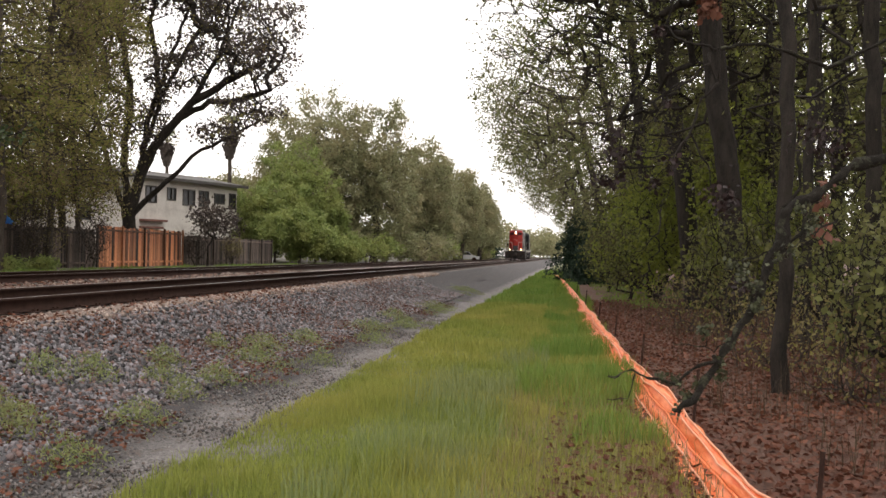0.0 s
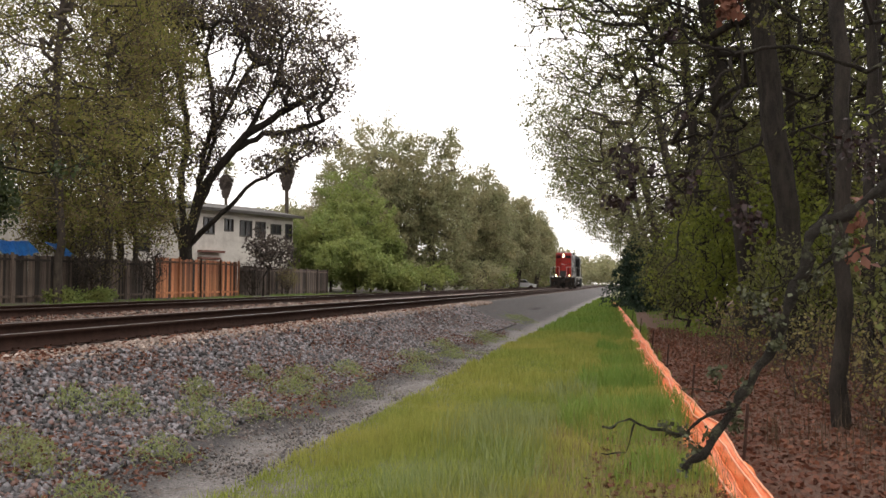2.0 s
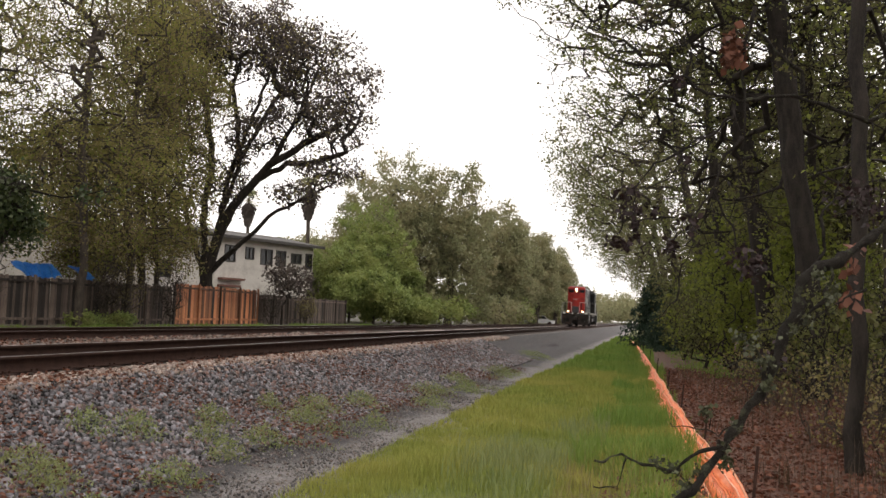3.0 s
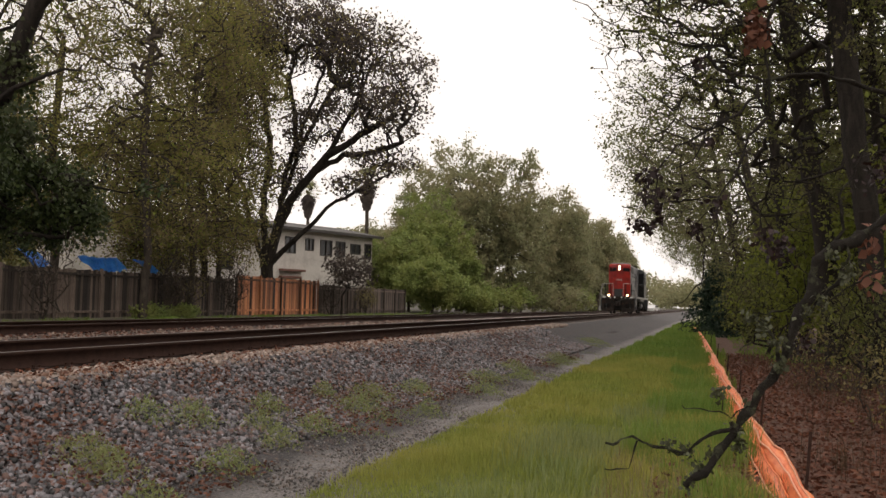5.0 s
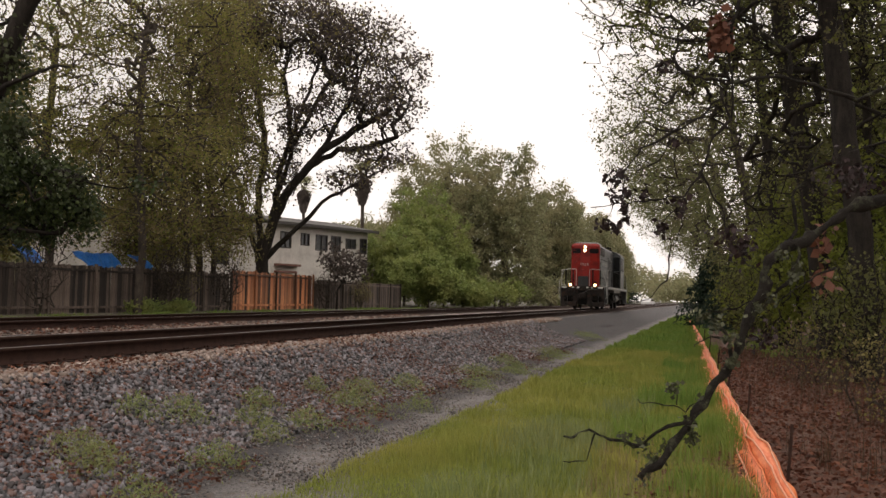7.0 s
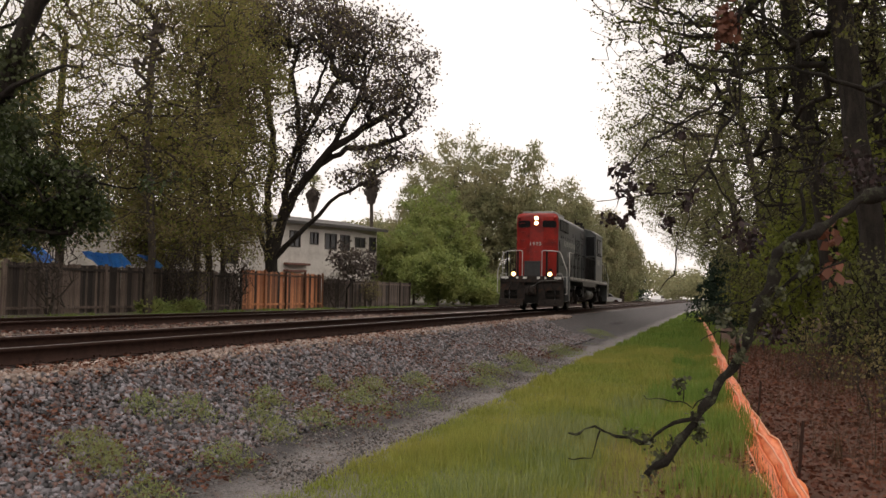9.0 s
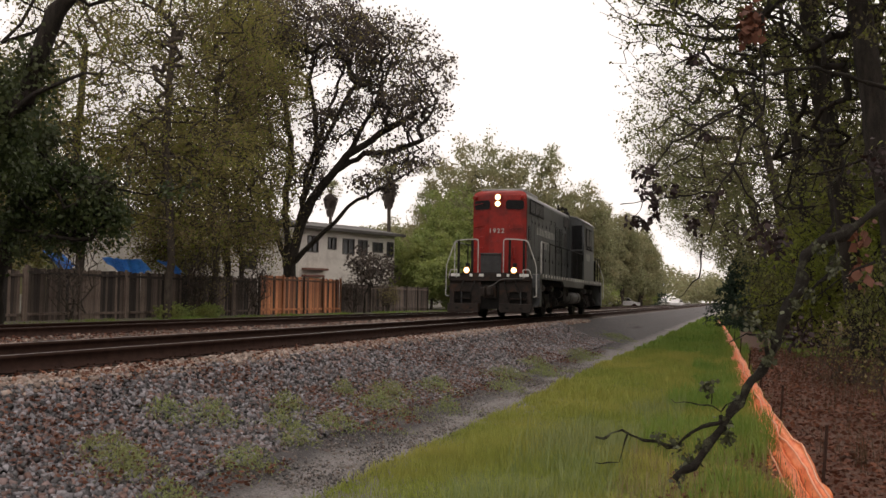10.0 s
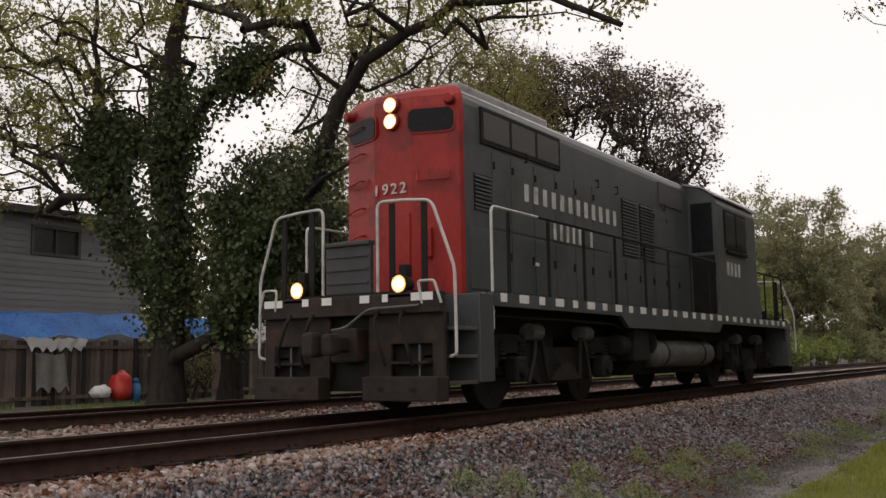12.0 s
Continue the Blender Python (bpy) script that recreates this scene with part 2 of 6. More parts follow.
# ---- trees ----
def tubes(p0, p1, r0, r1, sides):
    """Frustums from p0 to p1, as vertices and quads."""
    d = p1 - p0
    d = d / np.maximum(np.linalg.norm(d, axis=1, keepdims=True), 1e-6)
    ref = np.where(np.abs(d[:, 2:3]) < 0.9, np.array([[0.0, 0, 1]]), np.array([[1.0, 0, 0]]))
    u = np.cross(ref, d)
    u /= np.linalg.norm(u, axis=1, keepdims=True)
    v = np.cross(d, u)
    a = np.arange(sides) * 2 * np.pi / sides
    ring = np.cos(a)[None, :, None] * u[:, None] + np.sin(a)[None, :, None] * v[:, None]
    verts = np.concatenate([p0[:, None] + r0[:, None, None] * ring, p1[:, None] + r1[:, None, None] * ring], 1)
    k = np.arange(sides)
    quad = np.stack([k, (k + 1) % sides, (k + 1) % sides + sides, k + sides], 1)
    faces = quad[None] + (np.arange(len(p0)) * 2 * sides)[:, None, None]
    return verts.reshape(-1, 3), faces.reshape(-1, 4)


def leaves_at(points, rng, size, droop=0.0, wide=0.36):
    """A folded leaf at each point."""
    n = len(points)
    a = rng.normal(size=(n, 3))
    a[:, 2] -= droop
    a /= np.linalg.norm(a, axis=1, keepdims=True)
    s = np.cross(a, rng.normal(size=(n, 3)))
    s /= np.maximum(np.linalg.norm(s, axis=1, keepdims=True), 1e-6)
    b = np.cross(a, s)
    ln = (size * rng.uniform(0.6, 1.4, n))[:, None]
    v = np.stack([points, points + ln * (0.5 * a + wide * s + 0.12 * b), points + ln * a, points + ln * (0.5 * a - wide * s + 0.12 * b)], 1)
    return v.reshape(-1, 3), np.arange(4 * n).reshape(-1, 4)


def inside(rng, blobs, n):
    """Points spread through ellipsoids (x, y, z, rx, ry, rz), more of them near the skin."""
    vol = np.array([b[3] * b[4] * b[5] for b in blobs])
    pick = rng.choice(len(blobs), n, p=vol / vol.sum())
    d = rng.normal(size=(n, 3))
    d /= np.linalg.norm(d, axis=1, keepdims=True)
    bl = np.array(blobs)[pick]
    return bl[:, :3] + d * bl[:, 3:] * (rng.uniform(0.12, 1, n) ** 0.5)[:, None] * rng.uniform(0.8, 1.12, n)[:, None]


def grow(rng, trunk, targets, step=0.5, wander=0.12, r_tip=0.008, r_base=0.2, power=2.3, stems=()):
    """Limbs that reach each target from the nearest wood. trunk: a polyline of places from the foot up."""
    cap = 400 + len(targets) * 40
    pos, par, n = np.zeros((cap, 3)), np.full(cap, -1, dtype=int), 0
    tr = [np.array(p, float) for p in trunk]
    for a, b in zip(tr, tr[1:] + [None]):
        if b is None:
            pos[n], par[n] = a, n - 1
            n += 1
            break
        k = max(1, int(np.linalg.norm(b - a) / 0.45))
        for i in range(k):
            pos[n] = a + (b - a) * i / k + rng.normal(size=3) * 0.025 * (n > 0)
            par[n] = n - 1
            n += 1
    low, girth = int(n * 0.45), np.zeros(cap)
    girth[:n] = np.linspace(1.0, 0.42, n)
    for stem in stems:
        pts = [np.array(p, float) for p in stem]
        last = int(np.argmin(np.linalg.norm(pos[:n] - pts[0], axis=1)))
        first, thick = n, 0.52 * girth[last]
        for a, b in zip([pos[last]] + pts[1:-1], pts[1:]):
            k = max(1, int(np.linalg.norm(b - a) / 0.45))
            for i in range(1, k + 1):
                pos[n] = a + (b - a) * i / k + rng.normal(size=3) * 0.04
                par[n] = last
                last = n
                n += 1
        girth[first:n] = np.linspace(thick, 0.3 * thick, n - first)
    order = np.argsort(np.linalg.norm(targets - pos[n - 1], axis=1))
    tips = []
    for j in order:
        goal = targets[j]
        d = np.linalg.norm(pos[low:n] - goal, axis=1) + 0.5 * np.maximum(pos[low:n, 2] - goal[2] + 0.2, 0)
        at = low + int(np.argmin(d))
        gap = goal - pos[at]
        dist = np.linalg.norm(gap)
        k = min(max(1, int(dist / step)), 34)
        bend = rng.normal(size=3) * wander * dist
        bend[2] += 0.12 * dist
        last = at
        if n + k >= cap:
            break
        for i in range(1, k + 1):
            u = i / k
            pos[n] = pos[at] + gap * u + bend * 4 * u * (1 - u) * 0.5 + (rng.normal(size=3) * wander * 0.35 * step if i < k else 0)
            par[n] = last
            last = n
            n += 1
        tips.append(last)
    pos, par = pos[:n], par[:n]
    acc = np.zeros(n)
    acc[tips] = r_tip ** power
    for i in range(n - 1, 0, -1):
        if acc[i] == 0:
            acc[i] = r_tip ** power
        acc[par[i]] += acc[i]
    rad = acc ** (1 / power)
    rad = r_tip * (rad / r_tip) ** (math.log(r_base / r_tip) / max(math.log(rad[0] / r_tip), 0.1))
    rad = np.maximum(rad, girth[:n] * r_base)
    rad[:2] *= np.array([1.35, 1.12])
    return pos, par, rad, np.array(tips)


def wood_mesh(name, pos, par, rad, material):
    c = np.arange(1, len(pos))
    p = par[c]
    verts, faces, off = [], [], 0
    for lo, hi, sides in ((0.07, 9, 8), (0.025, 0.07, 5), (0, 0.025, 3)):
        sel = (rad[c] >= lo) & (rad[c] < hi)
        if not sel.any():
            continue
        r1 = rad[c][sel]
        a, b = pos[p][sel], pos[c][sel]
        d = b - a
        d *= (0.3 * np.minimum(r1, 0.35) / np.maximum(np.linalg.norm(d, axis=1), 1e-6))[:, None]
        v, f = tubes(a - d, b + d, np.minimum(rad[p][sel], r1 * 1.25), r1, sides)
        verts.append(v)
        faces.append(f + off)
        off += len(v)
    return raw(name, np.concatenate(verts), np.concatenate(faces), material, True)


def tree(name, label, category, trunk, blobs, n_limbs, n_leaves, size, bark, leaf, seed, r_base=0.2, spread=0.35, droop=0.3, wander=0.12, step=0.5,
         group="", extra=None, r_tip=0.008, stems=(), ivy=None, clump=3):
    """A tree > trunk, crown. The crown's leaves sit round the twig ends; extra adds (material, share, size) of a second leaf."""
    rng = np.random.default_rng(seed)
    goals = inside(rng, blobs, n_limbs)
    pos, par, rad, tips = grow(rng, trunk, goals, step, wander, r_base=r_base, r_tip=r_tip, stems=stems)
    base = np.array(trunk[0], float)
    root = thing(name, label, category, group, at=tuple(base))
    link_mesh("trunk", wood_mesh("trunk", pos - base, par, rad, bark), root)
    fine = np.concatenate([tips, np.nonzero(rad < r_tip * 2.2)[0]])
    weight = rng.uniform(0.0, 1.0, len(fine)) ** clump + 0.01
    pick = rng.choice(fine, n_leaves, p=weight / weight.sum())
    pts = pos[pick] + rng.normal(size=(n_leaves, 3)) * spread * np.array([1, 1, 0.8]) - base
    share = 0
    if extra:
        share = int(n_leaves * extra[1])
        v, f = leaves_at(pts[:share], rng, extra[2], droop)
        link_mesh("sprays", raw("sprays", v, f, extra[0]), root)
    v, f = leaves_at(pts[share:], rng, size, droop)
    link_mesh("crown", raw("crown", v, f, leaf), root)
    if ivy:
        count, size_ivy, reach, top = ivy
        stout = np.nonzero((rad > 0.1) & (pos[:, 2] < top) & (pos[:, 2] > base[2] + 1.9) & (pos[:, 0] < -3.6) & ~((pos[:, 0] > -5.3) & (pos[:, 2] > 5.0)))[0]
        lump = rng.uniform(0.1, 1, len(stout)) ** 2
        near = rng.choice(stout, count, p=lump / lump.sum())
        v, f = leaves_at(pos[near] - base + rng.normal(size=(count, 3)) * reach * np.array([1, 1, 1.2]), rng, size_ivy, 0.8, 0.45)
        link_mesh("ivy", raw("ivy", v, f, LEAF_IVY), root, "dark hanging ivy")
    return root


# ---- ground and line ----
PROFILE = [(-900, 3), (-60, 0.1), (-14, -0.3), (-9, -0.36), (-7.9, -0.3), (-7.2, -0.23), (-4.0, -0.23), (-3.3, -0.33), (-2.4, -0.3), (-1.8, -0.2), (-0.95, -0.23), (0.95, -0.23),
           (1.4, -0.18), (1.75, -0.2), (2.3, -0.48), (2.8, -0.68), (3.4, -0.79), (4.1, -0.89), (4.7, -0.92), (5.3, -0.88), (7.7, -0.9), (9, -0.86), (12, -0.72), (20, -0.5), (60, 0.0), (900, 4)]


def height(x, y=0.0):
    z = np.interp(x, [p[0] for p in PROFILE], [p[1] for p in PROFILE])
    return z


def build_ground():
    xs = np.unique(np.concatenate([[p[0] for p in PROFILE], np.arange(-16, 14, 0.2), np.arange(-60, 60, 4), np.linspace(-900, 900, 25)]))
    ys = np.unique(np.concatenate([np.arange(-12, 40, 0.25), np.arange(40, 160, 2.0), np.arange(160, 2400, 80.0), np.arange(-400, -12, 30.0)]))
    gx, gy = np.meshgrid(xs, ys)
    gz = height(gx)
    near = (np.abs(gx - 0) < 16) & (gy < 60) & (gy > -12)
    bumps = np.array([noise.noise((x * 1.3, y * 1.3, 0)) * 0.03 + noise.noise((x * 4, y * 4, 3)) * 0.012 for x, y in zip(gx[near], gy[near])])
    flat = np.where(np.abs(gx[near]) < 1.4, 0.25, 1.0)
    gz[near] += bumps * flat
    v = np.stack([gx, gy, gz], -1).reshape(-1, 3)
    w = len(xs)
    i = (np.arange(len(ys) - 1)[:, None] * w + np.arange(w - 1)[None]).ravel()
    ob = link_mesh("ground", raw("ground", v, np.stack([i, i + 1, i + w + 1, i + w], 1), GROUND, True))
    tagged(ob, "wet ground with ballast, trodden path and leaf mould", "ground", kind="structure")


def rail_mesh(name, y0, y1, x):
    """Flat-bottomed rail section drawn along the line; the running surface is bright."""
    sec = [(-0.07, -0.172), (0.07, -0.172), (0.07, -0.16), (0.012, -0.145), (0.009, -0.045), (0.036, -0.034), (0.036, -0.006), (0.026, 0.0), (-0.026, 0.0), (-0.036, -0.006), (-0.036, -0.034),
           (-0.009, -0.045), (-0.012, -0.145), (-0.07, -0.16)]
    n = len(sec)
    v = [(x + a, y, b) for y in (y0, y1) for a, b in sec]
    f = [(i, (i + 1) % n, (i + 1) % n + n, i + n) for i in range(n)]
    me = raw(name, v, f, RAIL)
    me.materials.append(RAILTOP)
    me.polygons[7].material_index = 1
    return me


def build_track(label, x, z, seed, y_near):
    rng = random.Random(seed)
    root = thing("railway_track", label, "railway track", kind="structure", at=(x, 0, z))
    for s in (-0.753, 0.753):
        link_mesh("rail", rail_mesh("rail", -60, 700, s), root, "brown rusted rail with a worn bright top")
    bm = bmesh.new()
    box(bm, -1.29, 1.29, -0.115, 0.115, -0.36, -0.178, 0.012)
    for v in bm.verts:
        v.co.z += 0.006 * math.sin(v.co.x * 9)
    first = part("sleeper", bm, SLEEPER, root)
    first.location = (0, y_near, 0)
    pm = bmesh.new()
    box(pm, -0.19, 0.19, -0.09, 0.09, -0.178, -0.168, 0.003)
    for a, b in ((-0.09, -0.05), (-0.09, 0.05), (0.09, -0.04), (0.09, 0.06)):
        box(pm, a - 0.012, a + 0.012, b - 0.012, b + 0.012, -0.17, -0.14, 0.004)
    plate = part("tie_plate", pm, RAIL, first)
    plate.location = (0.753, 0, 0)
    second = link_mesh("tie_plate", plate.data, first)
    second.location = (-0.753, 0, 0)
    for k in range(1, 150):
        s = link_mesh("sleeper", first.data, root)
        s.location = (rng.uniform(-0.03, 0.03), y_near + k * 0.52 + rng.uniform(-0.02, 0.02), rng.uniform(-0.008, 0.004))
        s.rotation_euler = (0, 0, rng.uniform(-0.012, 0.012))
        if k < 70:
            for q in (-0.753, 0.753):
                p = link_mesh("tie_plate", plate.data, s)
                p.location = (q, 0, 0)
    bm = bmesh.new()
    for k in range(150, 420):
        y = y_near + k * 0.52
        vs = [bm.verts.new((a, y + b, c)) for a in (-1.29, 1.29) for b, c in ((-0.115, -0.3), (-0.115, -0.178), (0.115, -0.178), (0.115, -0.3))]
        for q in ((0, 1, 5, 4), (1, 2, 6, 5), (2, 3, 7, 6), (4, 5, 6, 7), (0, 3, 2, 1)):
            bm.faces.new([vs[i] for i in q])
    far = part("far_sleepers", bm, SLEEPER, root)
    far["kind"] = "stuff"


def stone_bank(name, label, x0, x1, y0, y1, count, size, seed, sink=0.3, avoid=(), stone=None):
    """Angular broken stone lying on the bank, one mesh."""
    rng = np.random.default_rng(seed)
    x, y = rng.uniform(x0, x1, count), y0 + (y1 - y0) * rng.uniform(0, 1, count) ** 1.6
    for c in avoid:
        keep = np.abs(x - c) > 0.1
        x, y = x[keep], y[keep]
    count = len(x)
    cube = np.array([(a, b, c) for a in (-1, 1) for b in (-1, 1) for c in (-1, 1)], float) * 0.5
    s = size * rng.uniform(0.5, 1.35, (count, 1, 1)) * (1 + 0.012 * np.maximum(y - 12, 0))[:, None, None]
    v = cube[None] * rng.uniform(0.55, 1.25, (count, 1, 3)) + rng.normal(size=(count, 8, 3)) * 0.1
    q = rng.normal(size=(count, 4))
    q /= np.linalg.norm(q, axis=1, keepdims=True)
    w, i, j, k = q.T
    rot = np.stack([1 - 2 * (j * j + k * k), 2 * (i * j - k * w), 2 * (i * k + j * w), 2 * (i * j + k * w), 1 - 2 * (i * i + k * k), 2 * (j * k - i * w), 2 * (i * k - j * w), 2 * (j * k + i * w),
                    1 - 2 * (i * i + j * j)], 1).reshape(-1, 3, 3)
    v = np.einsum("nab,nvb->nva", rot, v * s)
    z = height(x) + size * (0.5 - sink) * rng.uniform(-1.2, 3.0, count)
    v += np.stack([x, y, z], 1)[:, None]
    quad = np.array([(0, 1, 3, 2), (4, 6, 7, 5), (0, 4, 5, 1), (2, 3, 7, 6), (0, 2, 6, 4), (1, 5, 7, 3)])
    f = quad[None] + (np.arange(count) * 8)[:, None, None]
    tagged(link_mesh(name, raw(name, v.reshape(-1, 3), f.reshape(-1, 4), stone or STONE)), label, "gravel", kind="stuff")


build_ground()
build_track("main railway track with rusted rails on dark sleepers", 0, 0, 1, -2)
build_track("siding track with rusted rails on half-buried sleepers", -5.6, -0.03, 2, 2)


# ---- fence, houses ----
def board_fence(label, y0, y1, top, base, material, seed, x=-14.0, rails=True):
    rng = random.Random(seed)
    root = thing("board_fence", label, "fence", "boundary fence beside the siding", at=(x, y0, base))
    h = top - base
    n = max(1, round((y1 - y0) / 2.4))
    bm = bmesh.new()
    box(bm, -0.045, 0.045, -0.045, 0.045, -0.3, h + 0.06, 0.008)
    post = None
    for i in range(n + 1):
        if post is None:
            post = part("post", bm, material, root)
            q = post
        else:
            q = link_mesh("post", post.data, root)
        q.location = (0.06, (y1 - y0) * i / n, 0)
    for z in (0.25, h - 0.18):
        bm = bmesh.new()
        box(bm, 0.015, 0.055, 0, y1 - y0, z - 0.045, z + 0.045, 0.006)
        part("crossrail", bm, material, root)
    meshes = []
    for k in range(5):
        bm = bmesh.new()
        box(bm, -0.012, 0.012, -0.066, 0.066, 0.0, h - (0.0, 0.02, 0.05, 0.01, 0.03)[k], 0.004)
        for v in bm.verts:
            v.co.x += 0.006 * math.sin(v.co.z * 2 + k * 2)
        me = bpy.data.meshes.new("board")
        bm.to_mesh(me)
        bm.free()
        me.materials.append(material)
        meshes.append(me)
    m = int((y1 - y0) / 0.14)
    for i in range(m):
        b = link_mesh("board", meshes[rng.randrange(5)], root)
        b.location = (rng.uniform(-0.006, 0.006), 0.07 + i * 0.14, rng.uniform(-0.02, 0.03))
        b.rotation_euler = (rng.uniform(-0.012, 0.012), 0, rng.uniform(-0.04, 0.04))


board_fence("weathered dark brown board fence below the tarpaulins", 8.0, 25.6, 1.32, -0.36, FENCE, 3)
board_fence("weathered grey-brown board fence under overhanging twigs", 25.7, 41.2, 1.42, -0.34, FENCE, 4)
board_fence("bright orange-stained new board fence section", 41.3, 50.9, 1.6, -0.3, FENCE_NEW, 5)
board_fence("greyed low board fence beside shrubs", 51.0, 67.0, 1.38, -0.3, FENCE, 6)


WALL_WHITE = surface("off_white_render", (0.5, 0.47, 0.43), (0.6, 0.57, 0.52), 0.85, 1.2, dirt=(0.4, 0.37, 0.33), bump=0.1)
WALL_GREY = surface("grey_siding", (0.115, 0.117, 0.122), (0.165, 0.167, 0.172), 0.7, 2, bump=0.15, vary=0.2)
ROOFING = surface("roof_felt", (0.06, 0.055, 0.05), (0.1, 0.095, 0.09), 0.85, 3)
TRIM = surface("painted_trim", (0.3, 0.28, 0.26), (0.4, 0.38, 0.35), 0.6, 5, bump=0.1)
TRIM_DARK = surface("dark_trim", (0.03, 0.026, 0.024), (0.05, 0.045, 0.04), 0.6, 5, bump=0.1)
PANE = surface("window_glass", (0.03, 0.032, 0.035), (0.05, 0.052, 0.055), 0.1, 2, bump=0.02)
TARP_BLUE = surface("blue_tarpaulin", (0.015, 0.13, 0.5), (0.05, 0.3, 0.75), 0.3, 1.4, bump=0.5)
TARP_WHITE = surface("white_tarpaulin", (0.5, 0.5, 0.5), (0.65, 0.65, 0.64), 0.5, 2, bump=0.25)
RED_PLASTIC = surface("red_plastic", (0.4, 0.02, 0.015), (0.5, 0.03, 0.02), 0.4, 4, bump=0.1)
BLUE_PLASTIC = surface("blue_plastic", (0.02, 0.13, 0.3), (0.03, 0.18, 0.38), 0.4, 4, bump=0.1)
CAR_WHITE = surface("white_car_paint", (0.65, 0.65, 0.65), (0.75, 0.75, 0.75), 0.25, 3, bump=0.02)


def house(label, at, turn, length, depth, high, wall, windows, overhang=0.7, storeys=2, boards=False):
    """House > wall, roof, each window (> frame, pane). Local x runs along the front, y goes back."""
    root = thing("house", label, "house", at=at)
    root.rotation_euler = (0, 0, radians(turn))
    th = 0.2
    cuts = sorted(windows)

    def panel(x0, x1, y0, y1, z0, z1):
        part("wall_panel", box(bmesh.new(), x0, x1, y0, y1, z0, z1), wall, root)

    # front wall in pieces round the openings
    x = 0.0
    for wx, wz, ww, wh in cuts:
        if wx > x + 0.001:
            panel(x, wx, 0, th, 0, high)
        panel(wx, wx + ww, 0, th, 0, wz)
        panel(wx, wx + ww, 0, th, wz + wh, high)
        x = wx + ww
    panel(x, length, 0, th, 0, high)
    panel(0, th, th, depth, 0, high)
    panel(length - th, length, th, depth, 0, high)
    panel(th, length - th, depth - th, depth, 0, high)
    if boards:
        bb = bmesh.new()
        box(bb, 0, 1, -0.03, 0.0, 0, 0.19)
        for v in bb.verts:
            if v.co.z > 0.1:
                v.co.y += 0.02
        me = bpy.data.meshes.new("siding_board")
        bb.to_mesh(me)
        bb.free()
        me.materials.append(wall)
        for k in range(int(high / 0.18)):
            z, spans, x = k * 0.18, [], 0.0
            for wx, wz, ww, wh in cuts:
                if wz - 0.19 < z < wz + wh:
                    spans.append((x, wx))
                    x = wx + ww
            spans.append((x, length))
            for a, b in spans:
                if b - a > 0.05:
                    o = link_mesh("siding_board", me, root)
                    o.location, o.scale = (a, 0, z), (b - a, 1, 1)
    bm = bmesh.new()
    rise = 0.9
    prof = [(-overhang, high - 0.05), (-overhang, high + 0.1), (depth / 2, high + rise), (depth + overhang, high + 0.1), (depth + overhang, high - 0.05), (depth / 2, high + rise - 0.16)]
    loft_simple(bm, [[(x, y, z) for y, z in prof] for x in (-0.5, length + 0.5)])
    roof = part("roof", bm, ROOFING, root, "low-pitched dark roof")
    bm = bmesh.new()
    box(bm, -0.5, length + 0.5, -overhang - 0.05, -overhang, high - 0.1, high + 0.12, 0.01)
    part("fascia", bm, TRIM_DARK, roof)
    for wx, wz, ww, wh in cuts:
        bm = bmesh.new()
        for a, b, c, d in ((wx - 0.06, wx + 0.03, wz - 0.06, wz + wh + 0.06), (wx + ww - 0.03, wx + ww + 0.06, wz - 0.06, wz + wh + 0.06), (wx + 0.03, wx + ww - 0.03, wz - 0.06, wz + 0.03),
                           (wx + 0.03, wx + ww - 0.03, wz + wh - 0.03, wz + wh + 0.06), (wx + ww / 2 - 0.03, wx + ww / 2 + 0.03, wz + 0.03, wz + wh - 0.03)):
            box(bm, a, b, -0.05, 0.1, c, d, 0.008)
        win = part("window", bm, TRIM_DARK, root, "dark sliding window")
        for k in (0, 1):
            bm = bmesh.new()
            box(bm, wx + 0.03 + k * ww / 2, wx + ww / 2 - 0.03 + k * ww / 2, 0.04, 0.05, wz + 0.03, wz + wh - 0.03)
            part("pane", bm, PANE, win)
    return root


def loft_simple(bm, rings):
    rs = [[bm.verts.new(p) for p in r] for r in rings]
    n = len(rs[0])
    for k in range(n):
        bm.faces.new((rs[0][k], rs[0][(k + 1) % n], rs[1][(k + 1) % n], rs[1][k]))
    bm.faces.new(rs[0][::-1])
    bm.faces.new(rs[1])
    bmesh.ops.recalc_face_normals(bm, faces=bm.faces[:])


apartment = house("off-white two-storey apartment house with small dark windows", (-22.6, 63.4, -0.3), 69.5, 10.6, 8, 5.9, WALL_WHITE,
                  [(0.9, 4.2, 1.0, 1.1), (3.0, 4.5, 0.8, 0.8), (4.6, 4.2, 1.2, 1.1), (6.3, 4.2, 1.0, 1.1), (8.0, 4.5, 1.1, 0.7), (9.7, 4.2, 0.7, 1.1)])
for x0, x1, z in ((0.3, 2.6, 2.9), (0.3, 2.2, 2.4)):
    bm = bmesh.new()
    box(bm, x0, x1, -0.5, -0.02, z - 0.08, z + 0.08, 0.02)
    part("ledge", bm, surface("brown_trim", (0.12, 0.05, 0.035), (0.17, 0.08, 0.06), 0.7, 4), apartment)
house("low off-white house with dark eaves behind the fence", (-21.5, 45.5, -0.3), 90, 14, 7, 4.7, WALL_WHITE, [(2.0, 2.6, 1.2, 1.0), (8.0, 2.6, 1.4, 1.0)], 0.5)
